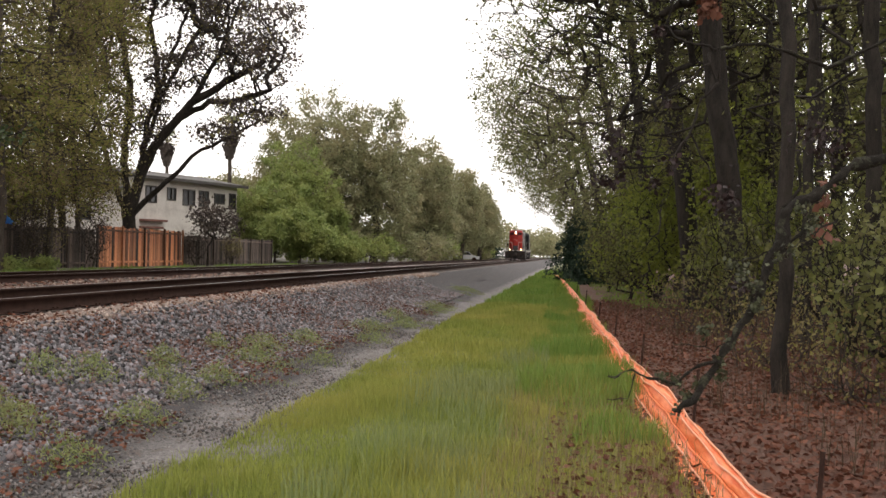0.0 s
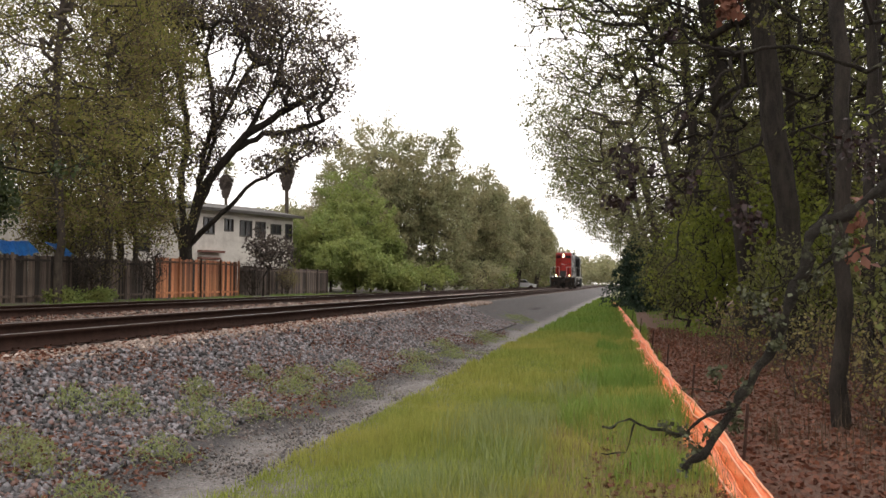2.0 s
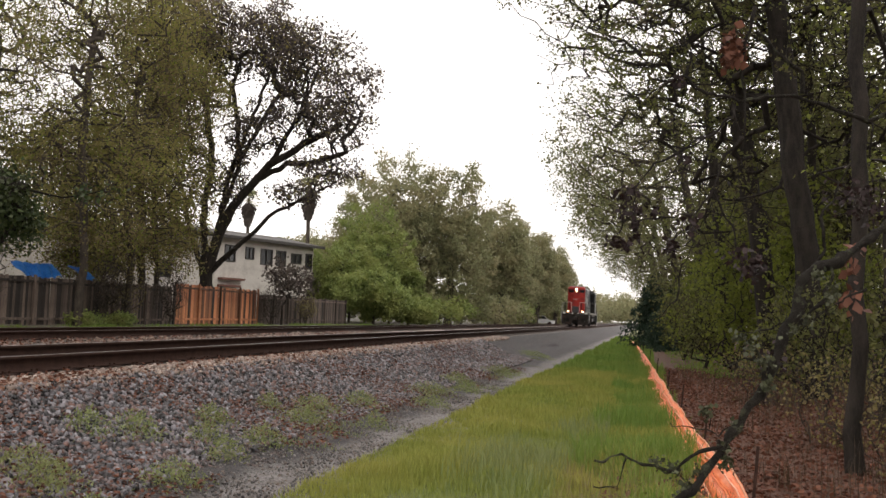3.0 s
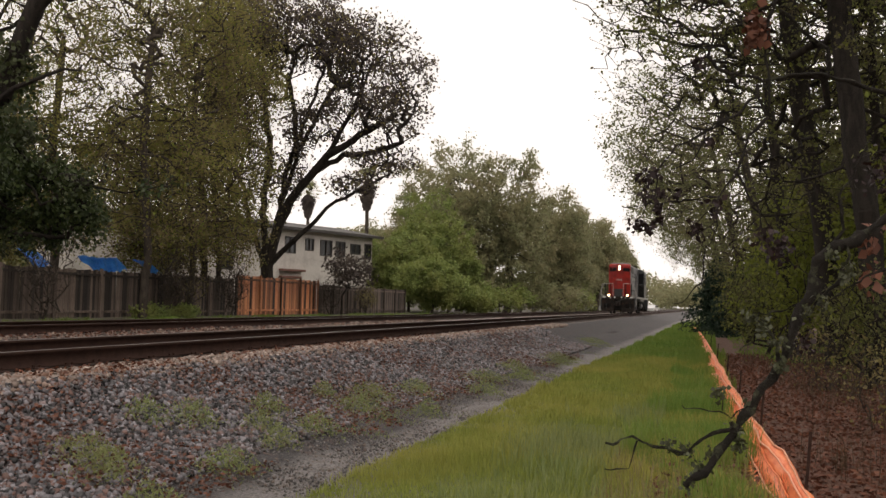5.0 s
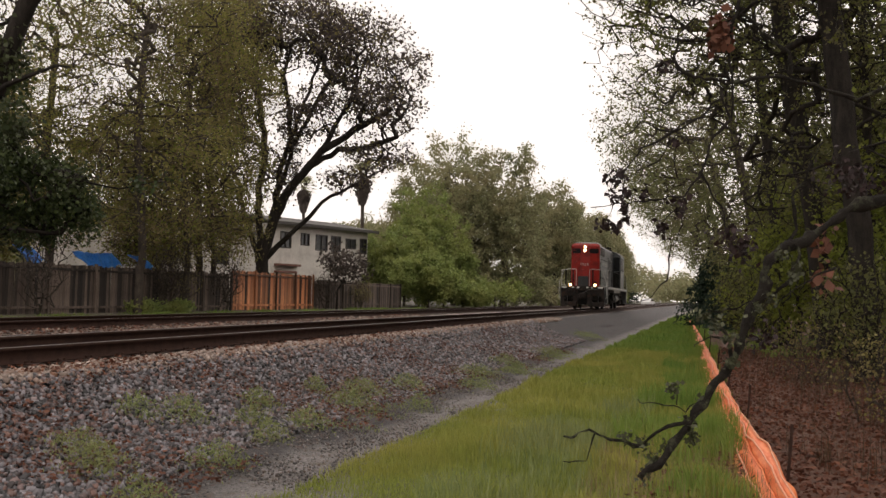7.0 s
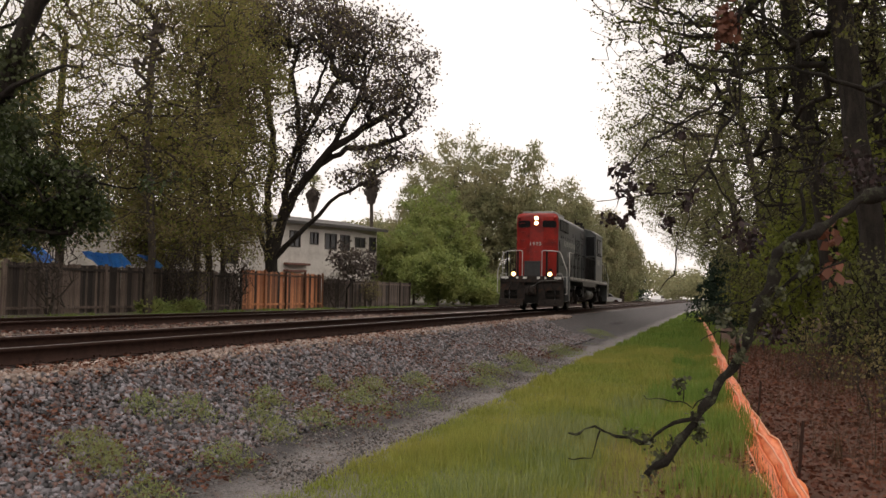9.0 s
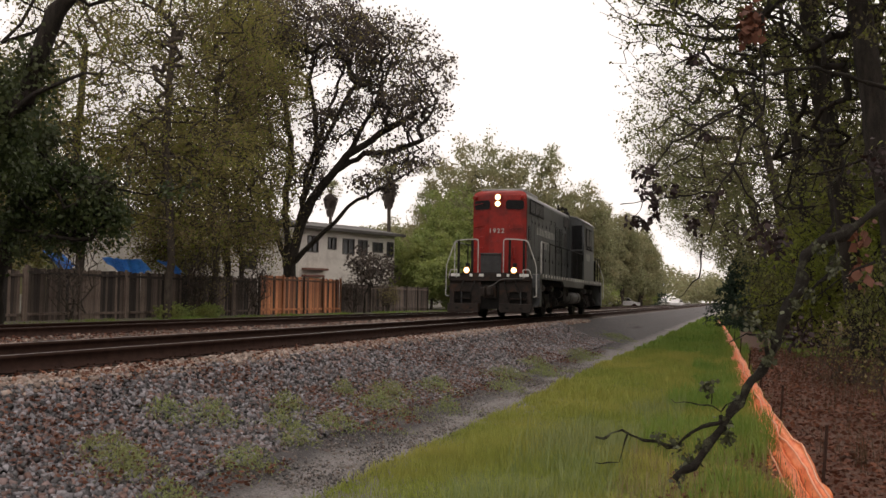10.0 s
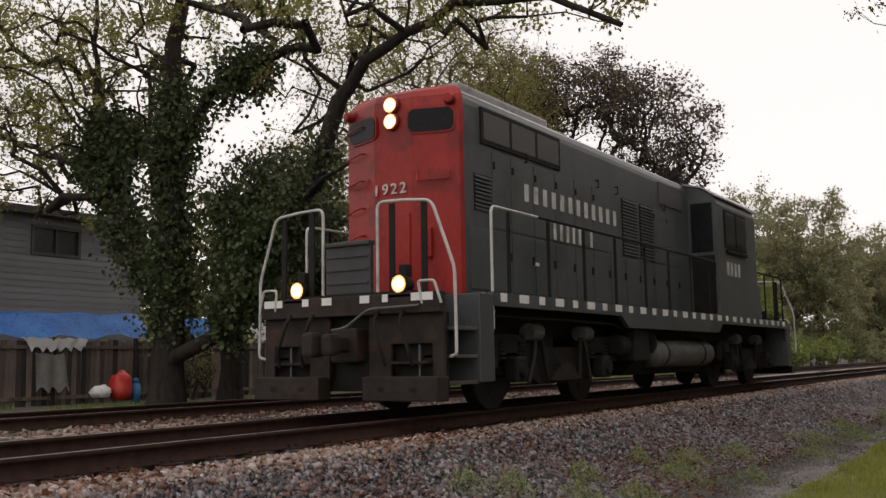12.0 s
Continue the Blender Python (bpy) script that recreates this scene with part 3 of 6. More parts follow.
house("grey clapboard house with a dark window", (-17.0, 9.5, -0.35), 90, 11.2, 8, 5.35, WALL_GREY, [(7.4, 4.2, 1.5, 0.75)], 0.35, boards=True)


def cloth(name, label, corners, sag, material, seed, waves=3, category="tarpaulin"):
    """A draped sheet between four corners, with folds and a thickness."""
    rng = random.Random(seed)
    a, b, c, d = (Vector(p) for p in corners)
    n, m = 18, 8
    bm = bmesh.new()
    grid = []
    for i in range(n + 1):
        row = []
        for j in range(m + 1):
            u, v = i / n, j / m
            p = (a * (1 - u) + b * u) * (1 - v) + (d * (1 - u) + c * u) * v
            p = p + Vector((0.05 * math.sin(u * waves * 6.3 + v * 3 + seed), 0, -sag * math.sin(math.pi * u) * (0.4 + v) + 0.06 * math.sin(u * waves * 9 + seed + 4 * v) * (0.3 + v) + rng.uniform(-0.012, 0.012)))
            row.append(bm.verts.new(p))
        grid.append(row)
    for i in range(n):
        for j in range(m):
            bm.faces.new((grid[i][j], grid[i + 1][j], grid[i + 1][j + 1], grid[i][j + 1]))
    bmesh.ops.solidify(bm, geom=bm.faces[:], thickness=0.008)
    ob = part(name, bm, material, None, "", True)
    tagged(ob, label, category)
    return ob


cloth("tarpaulin", "crumpled bright blue tarpaulin slung along the fence top", [(-14.9, 12.0, 2.05), (-14.9, 18.8, 2.1), (-14.1, 18.8, 1.5), (-14.1, 12.0, 1.42)], 0.06, TARP_BLUE, 1)
cloth("tarpaulin", "blue tarpaulin over the fence behind the ivy", [(-14.9, 20.0, 2.08), (-14.9, 22.0, 2.08), (-14.1, 22.0, 1.5), (-14.1, 20.0, 1.5)], 0.05, TARP_BLUE, 2)
cloth("tarpaulin", "pale blue faded tarpaulin end over the fence", [(-14.8, 22.6, 2.0), (-14.8, 24.0, 1.98), (-14.1, 24.0, 1.45), (-14.1, 22.6, 1.5)], 0.05, TARP_WHITE, 3)
cloth("tarpaulin", "small bright blue tarpaulin above the dark fence", [(-14.7, 30.5, 1.95), (-14.7, 32.9, 1.98), (-14.12, 32.7, 1.5), (-14.12, 30.4, 1.44)], 0.1, TARP_BLUE, 4)
cloth("tarpaulin", "scrap of blue tarpaulin above the fence", [(-14.8, 34.1, 1.98), (-14.8, 35.0, 1.95), (-14.12, 35.0, 1.5), (-14.12, 34.1, 1.52)], 0.05, TARP_BLUE, 5)
cloth("tarpaulin", "scrap of faded blue tarpaulin by dark foliage", [(-14.8, 27.4, 2.0), (-14.8, 28.3, 1.98), (-14.1, 28.3, 1.5), (-14.1, 27.4, 1.5)], 0.05, TARP_BLUE, 6)
cloth("dust_sheet", "dirty white sheet hung over the fence", [(-13.95, 14.6, 1.38), (-13.92, 16.5, 1.36), (-13.84, 16.4, 1.12), (-13.84, 14.9, 1.1)], 0.03, TARP_WHITE, 7, 4, "sheet")
cloth("paint_board", "pale weathered panel leaning on the fence", [(-13.86, 14.95, 1.0), (-13.86, 15.75, 0.98), (-13.7, 15.9, 0.12), (-13.7, 14.98, 0.1)], 0.01, surface("pale_panel", (0.2, 0.19, 0.18), (0.28, 0.27, 0.25), 0.8, 3), 8, 2, "panel")


def lump(name, label, category, at, size, material, seed, squash=(1, 1, 1)):
    """A slumped bag-like shape."""
    bm = bmesh.new()
    bmesh.ops.create_icosphere(bm, subdivisions=3, radius=size)
    for v in bm.verts:
        k = 1 + 0.3 * noise.noise(v.co * (2.2 / size) + Vector((seed, 0, 0)))
        v.co = Vector((v.co.x * squash[0] * k, v.co.y * squash[1] * k, max(v.co.z * squash[2] * k, -size * squash[2] * 0.75)))
    ob = part(name, bm, material, None, "", True)
    ob.location = at
    tagged(ob, label, category)


lump("plastic_bag", "crumpled white plastic bag on the ground", "bag", (-13.2, 16.4, 0.0), 0.24, TARP_WHITE, 1, (1, 1.1, 0.75))
lump("red_sack", "slumped red plastic sack by the fence", "sack", (-13.2, 17.0, 0.08), 0.38, RED_PLASTIC, 2, (0.8, 0.7, 1.1))
bm = cyl(bmesh.new(), (0, 0, 0), (0, 0, 0.55), 0.13, 0.12, 20, 0.03)
cyl(bm, (0, 0, 0.55), (0, 0, 0.68), 0.1, 0.04, 16, 0.01)
drum = part("gas_bottle", bm, BLUE_PLASTIC, None, "", True)
drum.location = (-13.1, 17.4, -0.34)
tagged(drum, "upright blue bottle beside the red sack", "bottle")


def car(label, at, turn, paint):
    root = thing("car", label, "car", at=at)
    root.rotation_euler = (0, 0, radians(turn))
    bm = bmesh.new()
    sec = [(-2.1, 0.35), (2.1, 0.35), (2.15, 0.75), (1.2, 0.9), (0.6, 1.42), (-1.2, 1.45), (-1.9, 0.95), (-2.15, 0.8)]
    loft_simple(bm, [[(x, y, z) for x, z in sec] for y in (-0.85, 0.85)])
    part("body", bm, paint, root)
    for s in (-1, 1):
        bm = bmesh.new()
        loft_simple(bm, [[(x, y, z) for x, z in ((-1.5, 0.98), (1.0, 0.98), (0.55, 1.34), (-1.15, 1.36))] for y in sorted((s * 0.84, s * 0.865))])
        part("side_window", bm, PANE, root)
        for x in (-1.35, 1.35):
            part("wheel", cyl(bmesh.new(), (x, s * 0.7, 0.32), (x, s * 0.88, 0.32), 0.32, None, 20, 0.03), RAIL, root)


car("white parked van far down the line between the tracks", (-3.2, 188, -0.36), 80, CAR_WHITE)
car("pale parked car beside the far willows", (-7.4, 136, -0.3), 10, CAR_WHITE)


# ---- trees beyond the siding ----
tree("oak_tree", "large dark oak with spreading blackened limbs behind the fence", "tree",
     [(-14.7, 46, -0.3), (-14.7, 46, 2.2), (-14.3, 46, 4.2), (-13.3, 46, 6.0), (-11.6, 46, 7.9), (-9.4, 46, 9.2), (-7.9, 46, 10.0)],
     [(-8.3, 46, 10.2, 2.2, 2.6, 1.8), (-8.9, 46, 7.7, 2.0, 2.5, 0.9), (-9.9, 46, 13.4, 2.6, 3, 2.0), (-13.2, 46.5, 14.4, 3.4, 3, 2.4), (-12.6, 46, 9.6, 1.8, 2, 1.6), (-16, 46, 13, 2.5, 3, 3), (-10.6, 46, 11, 2.2, 2, 1.6), (-9.9, 46, 6.4, 1.8, 1.6, 0.7), (-17.5, 46.5, 9.5, 2.2, 2.5, 2.4), (-16.8, 46, 15.5, 3, 3, 2), (-7.4, 46, 12.2, 1.4, 2, 1.6), (-14.2, 46.5, 7.0, 1.6, 2, 1.8)],
     2200, 42000, 0.145, BARK_DARK, LEAF_OAK, 11, 0.34, 0.26, wander=0.22, r_tip=0.011, clump=4, extra=(LEAF_OLIVE, 0.2, 0.14),
     stems=([(-14.4, 46, 3.6), (-13.9, 46, 7), (-12.8, 46, 10), (-11.6, 46, 13.5), (-11, 46, 15.5)], [(-14.6, 46, 2.0), (-13.2, 46, 3.6), (-11.5, 46, 5.3), (-9.5, 46, 6.3), (-8, 46, 7.1)],
            [(-14.7, 46, 2.4), (-15.1, 46, 5), (-14.9, 46.2, 8.5), (-15.5, 46, 12), (-15.3, 46, 15)], [(-11.6, 46, 7.9), (-10.2, 46, 10.4), (-9.0, 46, 13.4)], [(-14.3, 46, 4.4), (-13.2, 46, 8.2), (-11.6, 46, 11.2), (-9.4, 46, 14)],
            [(-13.6, 46, 9), (-13.8, 46, 12), (-13.0, 46, 16)], [(-14.7, 46, 1.8), (-15.8, 46, 4.5), (-16.8, 46, 8), (-17.4, 46, 12)], [(-12.4, 46, 7.1), (-10.8, 46.3, 8.0), (-9.2, 46.2, 8.1), (-7.6, 46, 8.6)]))
for i, (bx, by, h, w, r) in enumerate(((-14.6, 40.5, 14, 2.8, 0.12), (-13.3, 36, 15, 3.2, 0.13), (-12.9, 32, 16, 3.4, 0.15), (-16.2, 42, 17, 3.4, 0.17), (-18.5, 34, 16, 4, 0.18), (-17.2, 28.5, 9, 2.6, 0.12), (-17.5, 39, 9, 2.4, 0.12))):
    tree("elm_tree", "twiggy olive-brown tree leaning over the fence", "tree", [(bx, by, -0.35), (bx + 0.1, by, h * 0.14), (bx - 0.3, by, h * 0.4), (bx, by, h * 0.7)],
         [(bx - 0.3 - 0.5 * (i % 3), by, h * 0.54, w * 1.05, w, h * 0.22), (bx - 0.6 + 0.9 * (i % 2), by, h * 0.86, w * 0.8, w, h * 0.2), (bx + 1.4 - 1.1 * (i % 3), by, h * 0.72, w * 0.7, w, h * 0.14), (bx + 0.3, by, h * 0.36, w * 0.95, w, h * 0.18), (bx + 0.2, by, h * 0.19 + 0.5, w * 0.85, w, h * 0.1)],
         1500, 24000, 0.1, BARK, LEAF_OLIVE, 120 + i, r, 0.26, wander=0.24, group="twiggy trees along the fence", extra=(LEAF_LIME, 0.2, 0.1), r_tip=0.009, clump=6)
tree("ivy_clad_oak", "old oak with stems wrapped in dark ivy", "tree",
     [(-9.65, 15.4, -0.4), (-9.57, 15.4, 1.75), (-9.53, 15.4, 3.8), (-9.69, 15.4, 6.4), (-9.6, 15.4, 8.0), (-9.2, 15.4, 9.4)],
     [(-4.2, 16, 7.8, 3.6, 3, 1.3), (-0.4, 15.5, 7.2, 2.4, 2.2, 0.8), (-8.5, 15.5, 9.4, 3.5, 3, 1.4), (-13.5, 15.5, 7.4, 3.0, 3, 2.6), (-6, 16, 8.4, 2.5, 3, 1.4), (-14.4, 15.5, 5.0, 1.8, 2, 1.0), (-15.8, 15.5, 8.6, 3, 3, 2.4),
      (-11.2, 15.6, 8.8, 2.4, 3, 1.6), (-16.5, 15.5, 6.2, 2, 2, 1.5), (-6.2, 15.8, 6.2, 1.6, 1.6, 0.8)],
     1000, 30000, 0.09, BARK_DARK, LEAF_LIME, 14, 0.36, 0.17, wander=0.28, ivy=(44000, 0.1, 0.25, 7.3), extra=(LEAF_OLIVE, 0.62, 0.09), r_tip=0.009, clump=4,
     stems=([(-9.57, 15.4, 1.3), (-9.87, 15.4, 2.3), (-10.86, 15.4, 3.25), (-11.63, 15.4, 4.8), (-12.24, 15.4, 6.8), (-12.5, 15.4, 8.6), (-12.3, 15.4, 9.8)],
            [(-9.57, 15.4, 0.6), (-8.3, 15.5, 1.2), (-7.5, 15.5, 1.95), (-6.67, 15.4, 3.04), (-5.3, 15.4, 4.3), (-4.7, 15.4, 5.9), (-3.97, 15.4, 6.55), (-3.0, 15.4, 6.95), (-1.9, 15.4, 7.25), (0.1, 15.3, 6.95), (1.4, 15.2, 6.2)],
            [(-9.6, 15.4, 5.5), (-8.4, 15.4, 6.65), (-7.2, 15.4, 6.97), (-6.2, 15.4, 7.2), (-5.2, 15.4, 7.1)], [(-9.55, 15.4, 3.4), (-10.0, 15.4, 4.6), (-10.5, 15.4, 5.8), (-10.3, 15.4, 7.0)],
            [(-12.3, 15.4, 7.9), (-13.3, 15.4, 9.0), (-14.3, 15.4, 9.7), (-16.6, 15.4, 10.4)], [(-11.86, 15.4, 5.4), (-13.0, 15.4, 5.7), (-14.3, 15.4, 6.1), (-16.3, 15.4, 6.8)],
            [(-6.2, 15.4, 3.6), (-5.3, 15.2, 4.0), (-4.4, 15.2, 4.5), (-3.5, 15.2, 4.6)]))
tree("ivy_clad_tree", "leaning tree hung with dense dark ivy", "tree", [(-11.4, 21.5, -0.4), (-11.1, 21.3, 1.2), (-10.6, 21.2, 2.4), (-9.6, 21, 3.5)],
     [(-9.9, 21, 3.6, 0.9, 1.2, 0.7), (-8.8, 21, 3.6, 0.7, 1.0, 0.6), (-7.9, 21, 2.9, 0.35, 0.6, 0.9), (-8.7, 21, 2.4, 0.4, 0.8, 0.9), (-9.5, 21, 2.2, 0.4, 0.8, 0.8), (-10.9, 21.2, 4.0, 0.9, 1.0, 0.8), (-9.4, 21, 4.4, 0.6, 0.8, 0.5), (-10.3, 21, 2.6, 0.5, 0.8, 0.8)], 260, 11000, 0.11, BARK_DARK, LEAF_IVY, 15, 0.2, 0.16, 0.9, ivy=(3500, 0.1, 0.25, 4.5), clump=5,
     stems=([(-9.6, 21, 3.5), (-8.0, 21, 3.4), (-6.4, 21, 3.1), (-5.2, 21, 3.2)],))
tree("ivy_clad_tree", "dark ivy-covered trunk close to the siding", "tree", [(-8.9, 16.6, -0.4), (-8.8, 16.6, 1.4), (-8.3, 16.6, 3.0), (-7.9, 16.6, 4.4)],
     [(-7.7, 16.6, 4.0, 1.5, 1.4, 1.6), (-8.6, 16.8, 2.6, 0.9, 1, 1.0)], 120, 12000, 0.11, BARK_DARK, LEAF_IVY, 16, 0.26, 0.28, 0.9, ivy=(7000, 0.1, 0.28, 4.4))
for i, (bx, by, h, w) in enumerate(((-25, 30, 9, 4), (-26, 38, 11, 4.5), (-29, 52, 11, 5), (-30, 20, 8, 4))):
    tree("garden_tree", "bushy garden tree behind the houses", "tree", [(bx, by, -0.3), (bx, by, h * 0.3), (bx + 0.3, by, h * 0.5)],
         [(bx, by, h * 0.62, w, w, h * 0.34), (bx + 0.5, by, h * 0.4, w * 0.8, w, h * 0.2)], 320, 8000, 0.2, BARK, LEAF_OLIVE if i % 2 else LEAF_WOOD, 140 + i, 0.2, 0.32, wander=0.2, group="garden trees")
tree("shrub", "straggling shrub with few dark leaves over the orange fence", "shrub", [(-13.3, 53, -0.3), (-13.3, 53, 0.8)], [(-13.0, 54, 2.2, 1.0, 2.6, 1.0), (-13.2, 52, 2.6, 0.8, 1.2, 1.0)], 150, 1800, 0.16, BARK_DARK, LEAF_OAK, 17, 0.06, 0.18, wander=0.25)
for i, (bx, by, bz, s, tone) in enumerate(((-16.2, 75, 6.4, 2.8, LEAF_GREEN), (-13.0, 71, 4.0, 2.7, LEAF_GREEN), (-19.5, 76, 6.0, 3.4, LEAF_GREEN), (-16.5, 82, 11, 3.2, LEAF_GREEN), (-14.2, 80, 8.0, 2.6, LEAF_GREEN), (-11.0, 74, 1.8, 1.8, LEAF_GREEN))):
    tree("green_shrub", "dense fresh green shrub beside the line", "shrub", [(bx, by, -0.3), (bx, by, bz * 0.35)],
         [(bx, by, bz * 0.5, s, s, bz * 0.48), (bx + 0.45 * s, by, bz * 0.35, s * 0.7, s, bz * 0.32), (bx - 0.3 * s, by - 1, bz * 0.6, s * 0.6, s, bz * 0.36)], 340, 15000, 0.2, BARK, tone, 20 + i, 0.09, 0.22, 0.4, group="shrubs by the fence's end")
for i, (bx, by, h, w) in enumerate(((-16.4, 92, 17.6, 4.4), (-12.2, 95, 17.0, 4.2), (-20.5, 94, 15.5, 4.0), (-8.8, 106, 14.0, 3.4), (-10.5, 126, 14.6, 4.2), (-7.6, 132, 13.5, 3.2), (-6.6, 150, 12.5, 3), (-11, 160, 14, 6), (-9, 176, 12, 4))):
    tree("willow_tree", "tall grey-green willow in spring leaf", "tree", [(bx, by, -0.3), (bx + 0.3, by, h * 0.16), (bx, by, h * 0.36), (bx, by, h * 0.55)],
         [(bx, by, h * 0.66, w * 0.95, w, h * 0.3), (bx - 1, by, h * 0.44, w * 1.05, w, h * 0.26), (bx + 0.9, by, h * 0.29, w * 0.95, w, h * 0.18), (bx + 0.3 * w, by, h * 0.5, w * 0.8, w, h * 0.25)], 760, 28000, 0.23, BARK, LEAF_WILLOW, 30 + i, 0.36, 0.36, 1.2, wander=0.18, group="willows along the line")


for i in range(13):
    bx, by = -11.5 + 1.6 * math.sin(i * 2.1) + (i % 2) * 2.5, 88 + i * 9
    hb = 2.4 + (i * 5 % 4) * 0.6
    tree("hedge_bush", "grey-green hedge bush under the willows", "bush", [(bx, by, -0.3), (bx, by, 0.8)], [(bx, by, hb * 0.45, 3.4, 4.2, hb * 0.5), (bx - 3, by + 1, hb * 0.5, 3, 4, hb * 0.55)], 160, 4500, 0.26, BARK, LEAF_WILLOW if i % 3 else LEAF_GREEN, 600 + i, 0.07, 0.3, group="hedge under the willows")


def distant_wood():
    """The far rim of the place: treetops in broken clumps, one mesh."""
    rng = np.random.default_rng(9)
    pts = []
    for k in range(150):
        x, y = rng.uniform(-150, 110), rng.uniform(230, 420)
        if abs(x) < 5 and y < 330:
            continue
        h, w = rng.uniform(6, 12), rng.uniform(4, 8)
        pts.append(inside(rng, [(x, y, h * 0.55, w, w, h * 0.5)], 420))
    for k in range(26):
        x, y = rng.uniform(-16, 16), rng.uniform(400, 470)
        h, w = rng.uniform(9, 15), rng.uniform(4, 7)
        pts.append(inside(rng, [(x, y, h * 0.5, w, w, h * 0.5)], 500))
    for k in range(60):
        x, y = rng.uniform(-90, -34), rng.uniform(60, 200)
        h, w = rng.uniform(5, 9), rng.uniform(3, 6)
        pts.append(inside(rng, [(x, y, h * 0.5, w, w, h * 0.5)], 420))
    v, f = leaves_at(np.concatenate(pts), rng, 0.9, 0.5)
    tagged(link_mesh("distant_wood", raw("distant_wood", v, f, LEAF_WILLOW)), "grey-green woods in the far distance", "wood", kind="stuff")


distant_wood()


def conifer(label, at, h, w, n, seed, size=0.3, group=""):
    """Conifer > trunk, crown: whorls of drooping sprays."""
    rng = np.random.default_rng(seed)
    root = thing("conifer", label, "tree", group, at=at)
    part("trunk", pipe(bmesh.new(), [(0, 0, 0), (0.03, 0, h * 0.5), (0, 0, h)], [w * 0.07, w * 0.045, 0.02], 8), BARK, root, "", True)
    u = rng.uniform(0.03, 1, n) ** 0.8
    a = rng.uniform(0, 2 * np.pi, n)
    a = np.round(a / 0.5) * 0.5 + rng.normal(size=n) * 0.12 + np.round(u * 14) * 0.7
    r = w * (1 - u) ** 0.75 * rng.uniform(0.15, 1.05, n) ** 0.6 * (0.72 + 0.42 * np.sin(a * 2.3 + np.round(u * 14) * 2.1))
    p = np.stack([r * np.cos(a), r * np.sin(a), h * u - 0.18 * r + rng.normal(size=n) * 0.1], 1)
    v, f = leaves_at(p, rng, size, 0.5, 0.16)
    link_mesh("crown", raw("crown", v, f, NEEDLES), root)


conifer("tall dark conifer at the end of the line", (-9.4, 200, -0.4), 13.5, 4.2, 16000, 1, 0.5)
conifer("dark conifer beside the end of the line", (-13, 205, -0.4), 11, 4.0, 12000, 2, 0.5)
conifer("low dark conifer at the edge of the wood", (7.9, 60, -0.9), 4.4, 2.5, 10000, 3, 0.26)
conifer("small dark conifer beside the netting", (8.7, 55, -0.9), 3.4, 1.9, 8000, 4, 0.24)


def palm(label, at, h, seed):
    """Fan palm > trunk, skirt, each frond."""
    rng = random.Random(seed)
    root = thing("fan_palm", label, "palm tree", "fan palms behind the houses", at=at)
    part("trunk", pipe(bmesh.new(), [(0, 0, 0), (0.1, 0, h * 0.5), (0, 0, h)], [0.27, 0.2, 0.2], 10), BARK, root, "", True)
    bm = bmesh.new()
    for k in range(170):
        a, z = rng.uniform(0, 6.28), h - rng.uniform(0.0, 2.3)
        r = 0.28 + 0.8 * (1 - (h - z) / 2.5)
        d, s = Vector((math.cos(a), math.sin(a), 0)), Vector((-math.sin(a), math.cos(a), 0))
        p = Vector((0, 0, z)) + d * 0.22
        q = Vector((0, 0, z - 0.9)) + d * r
        bm.faces.new([bm.verts.new(c) for c in (p, q + s * 0.2, q - s * 0.2)])
    part("skirt", bm, LEAF_OAK, root, "hanging skirt of dead fronds")
    for k in range(22):
        a, tilt = k * 2.4, 1.25 - 1.7 * k / 22
        bm = bmesh.new()
        d, s = Vector((math.cos(a), math.sin(a), 0)), Vector((-math.sin(a), math.cos(a), 0))
        out = d * math.cos(tilt) + Vector((0, 0, math.sin(tilt)))
        pipe(bm, [(0, 0, h), tuple(Vector((0, 0, h)) + out * 1.0)], 0.03, 4)
        c = Vector((0, 0, h)) + out * 1.0
        for j in range(-6, 7):
            b = j * 0.2
            tip = c + (out * math.cos(b) + s * math.sin(b)) * 1.0 - Vector((0, 0, 0.15 + 0.1 * abs(b)))
            w = out * math.sin(b) * -0.05 + s * math.cos(b) * 0.05
            bm.faces.new([bm.verts.new(q) for q in (c, (c + tip) / 2 + w, tip, (c + tip) / 2 - w)])
        part("frond", bm, LEAF_WILLOW, root)


palm("tall thin fan palm with a skirt of dead fronds", (-27.5, 95, -0.3), 13.4, 1)
palm("distant fan palm behind the apartment roof", (-40.8, 110, -0.3), 14.0, 2)
tree("garden_tree", "rounded grey-green tree behind the apartment roof", "tree", [(-36, 118, -0.3), (-36, 118, 4)], [(-36, 118, 7.2, 5, 4, 3.4)], 300, 12000, 0.3, BARK, LEAF_WILLOW, 149, 0.3, 0.4, group="garden trees")

# ---- the wood ----
WOOD = [(10.77, 27.7, 14, 0.27, 8.9), (10.78, 21.2, 13, 0.24, 9.4), (9.48, 11.2, 10, 0.08, 9.5), (10.2, 35, 13, 0.17, 9.0), (12.2, 17, 12, 0.13, 12), (10.4, 44, 12, 0.18, 8.2), (9.8, 55, 11.5, 0.18, 7.4),
        (9.6, 70, 11, 0.18, 7.2), (13.5, 12.5, 11, 0.12, 13.2), (14, 26, 13, 0.18, 14), (9.2, 88, 10.5, 0.2, 7.2), (9.2, 108, 10, 0.2, 7.4), (12, 50, 12, 0.2, 11.5), (12.8, 38, 12, 0.18, 12.8), (11.2, 17.5, 11, 0.09, 11.4),
        (11.8, 27.5, 12, 0.12, 11.4), (9.9, 63, 11, 0.16, 8.0), (12.6, 22, 12, 0.1, 12.4), (13.2, 30, 13, 0.14, 13.0)]
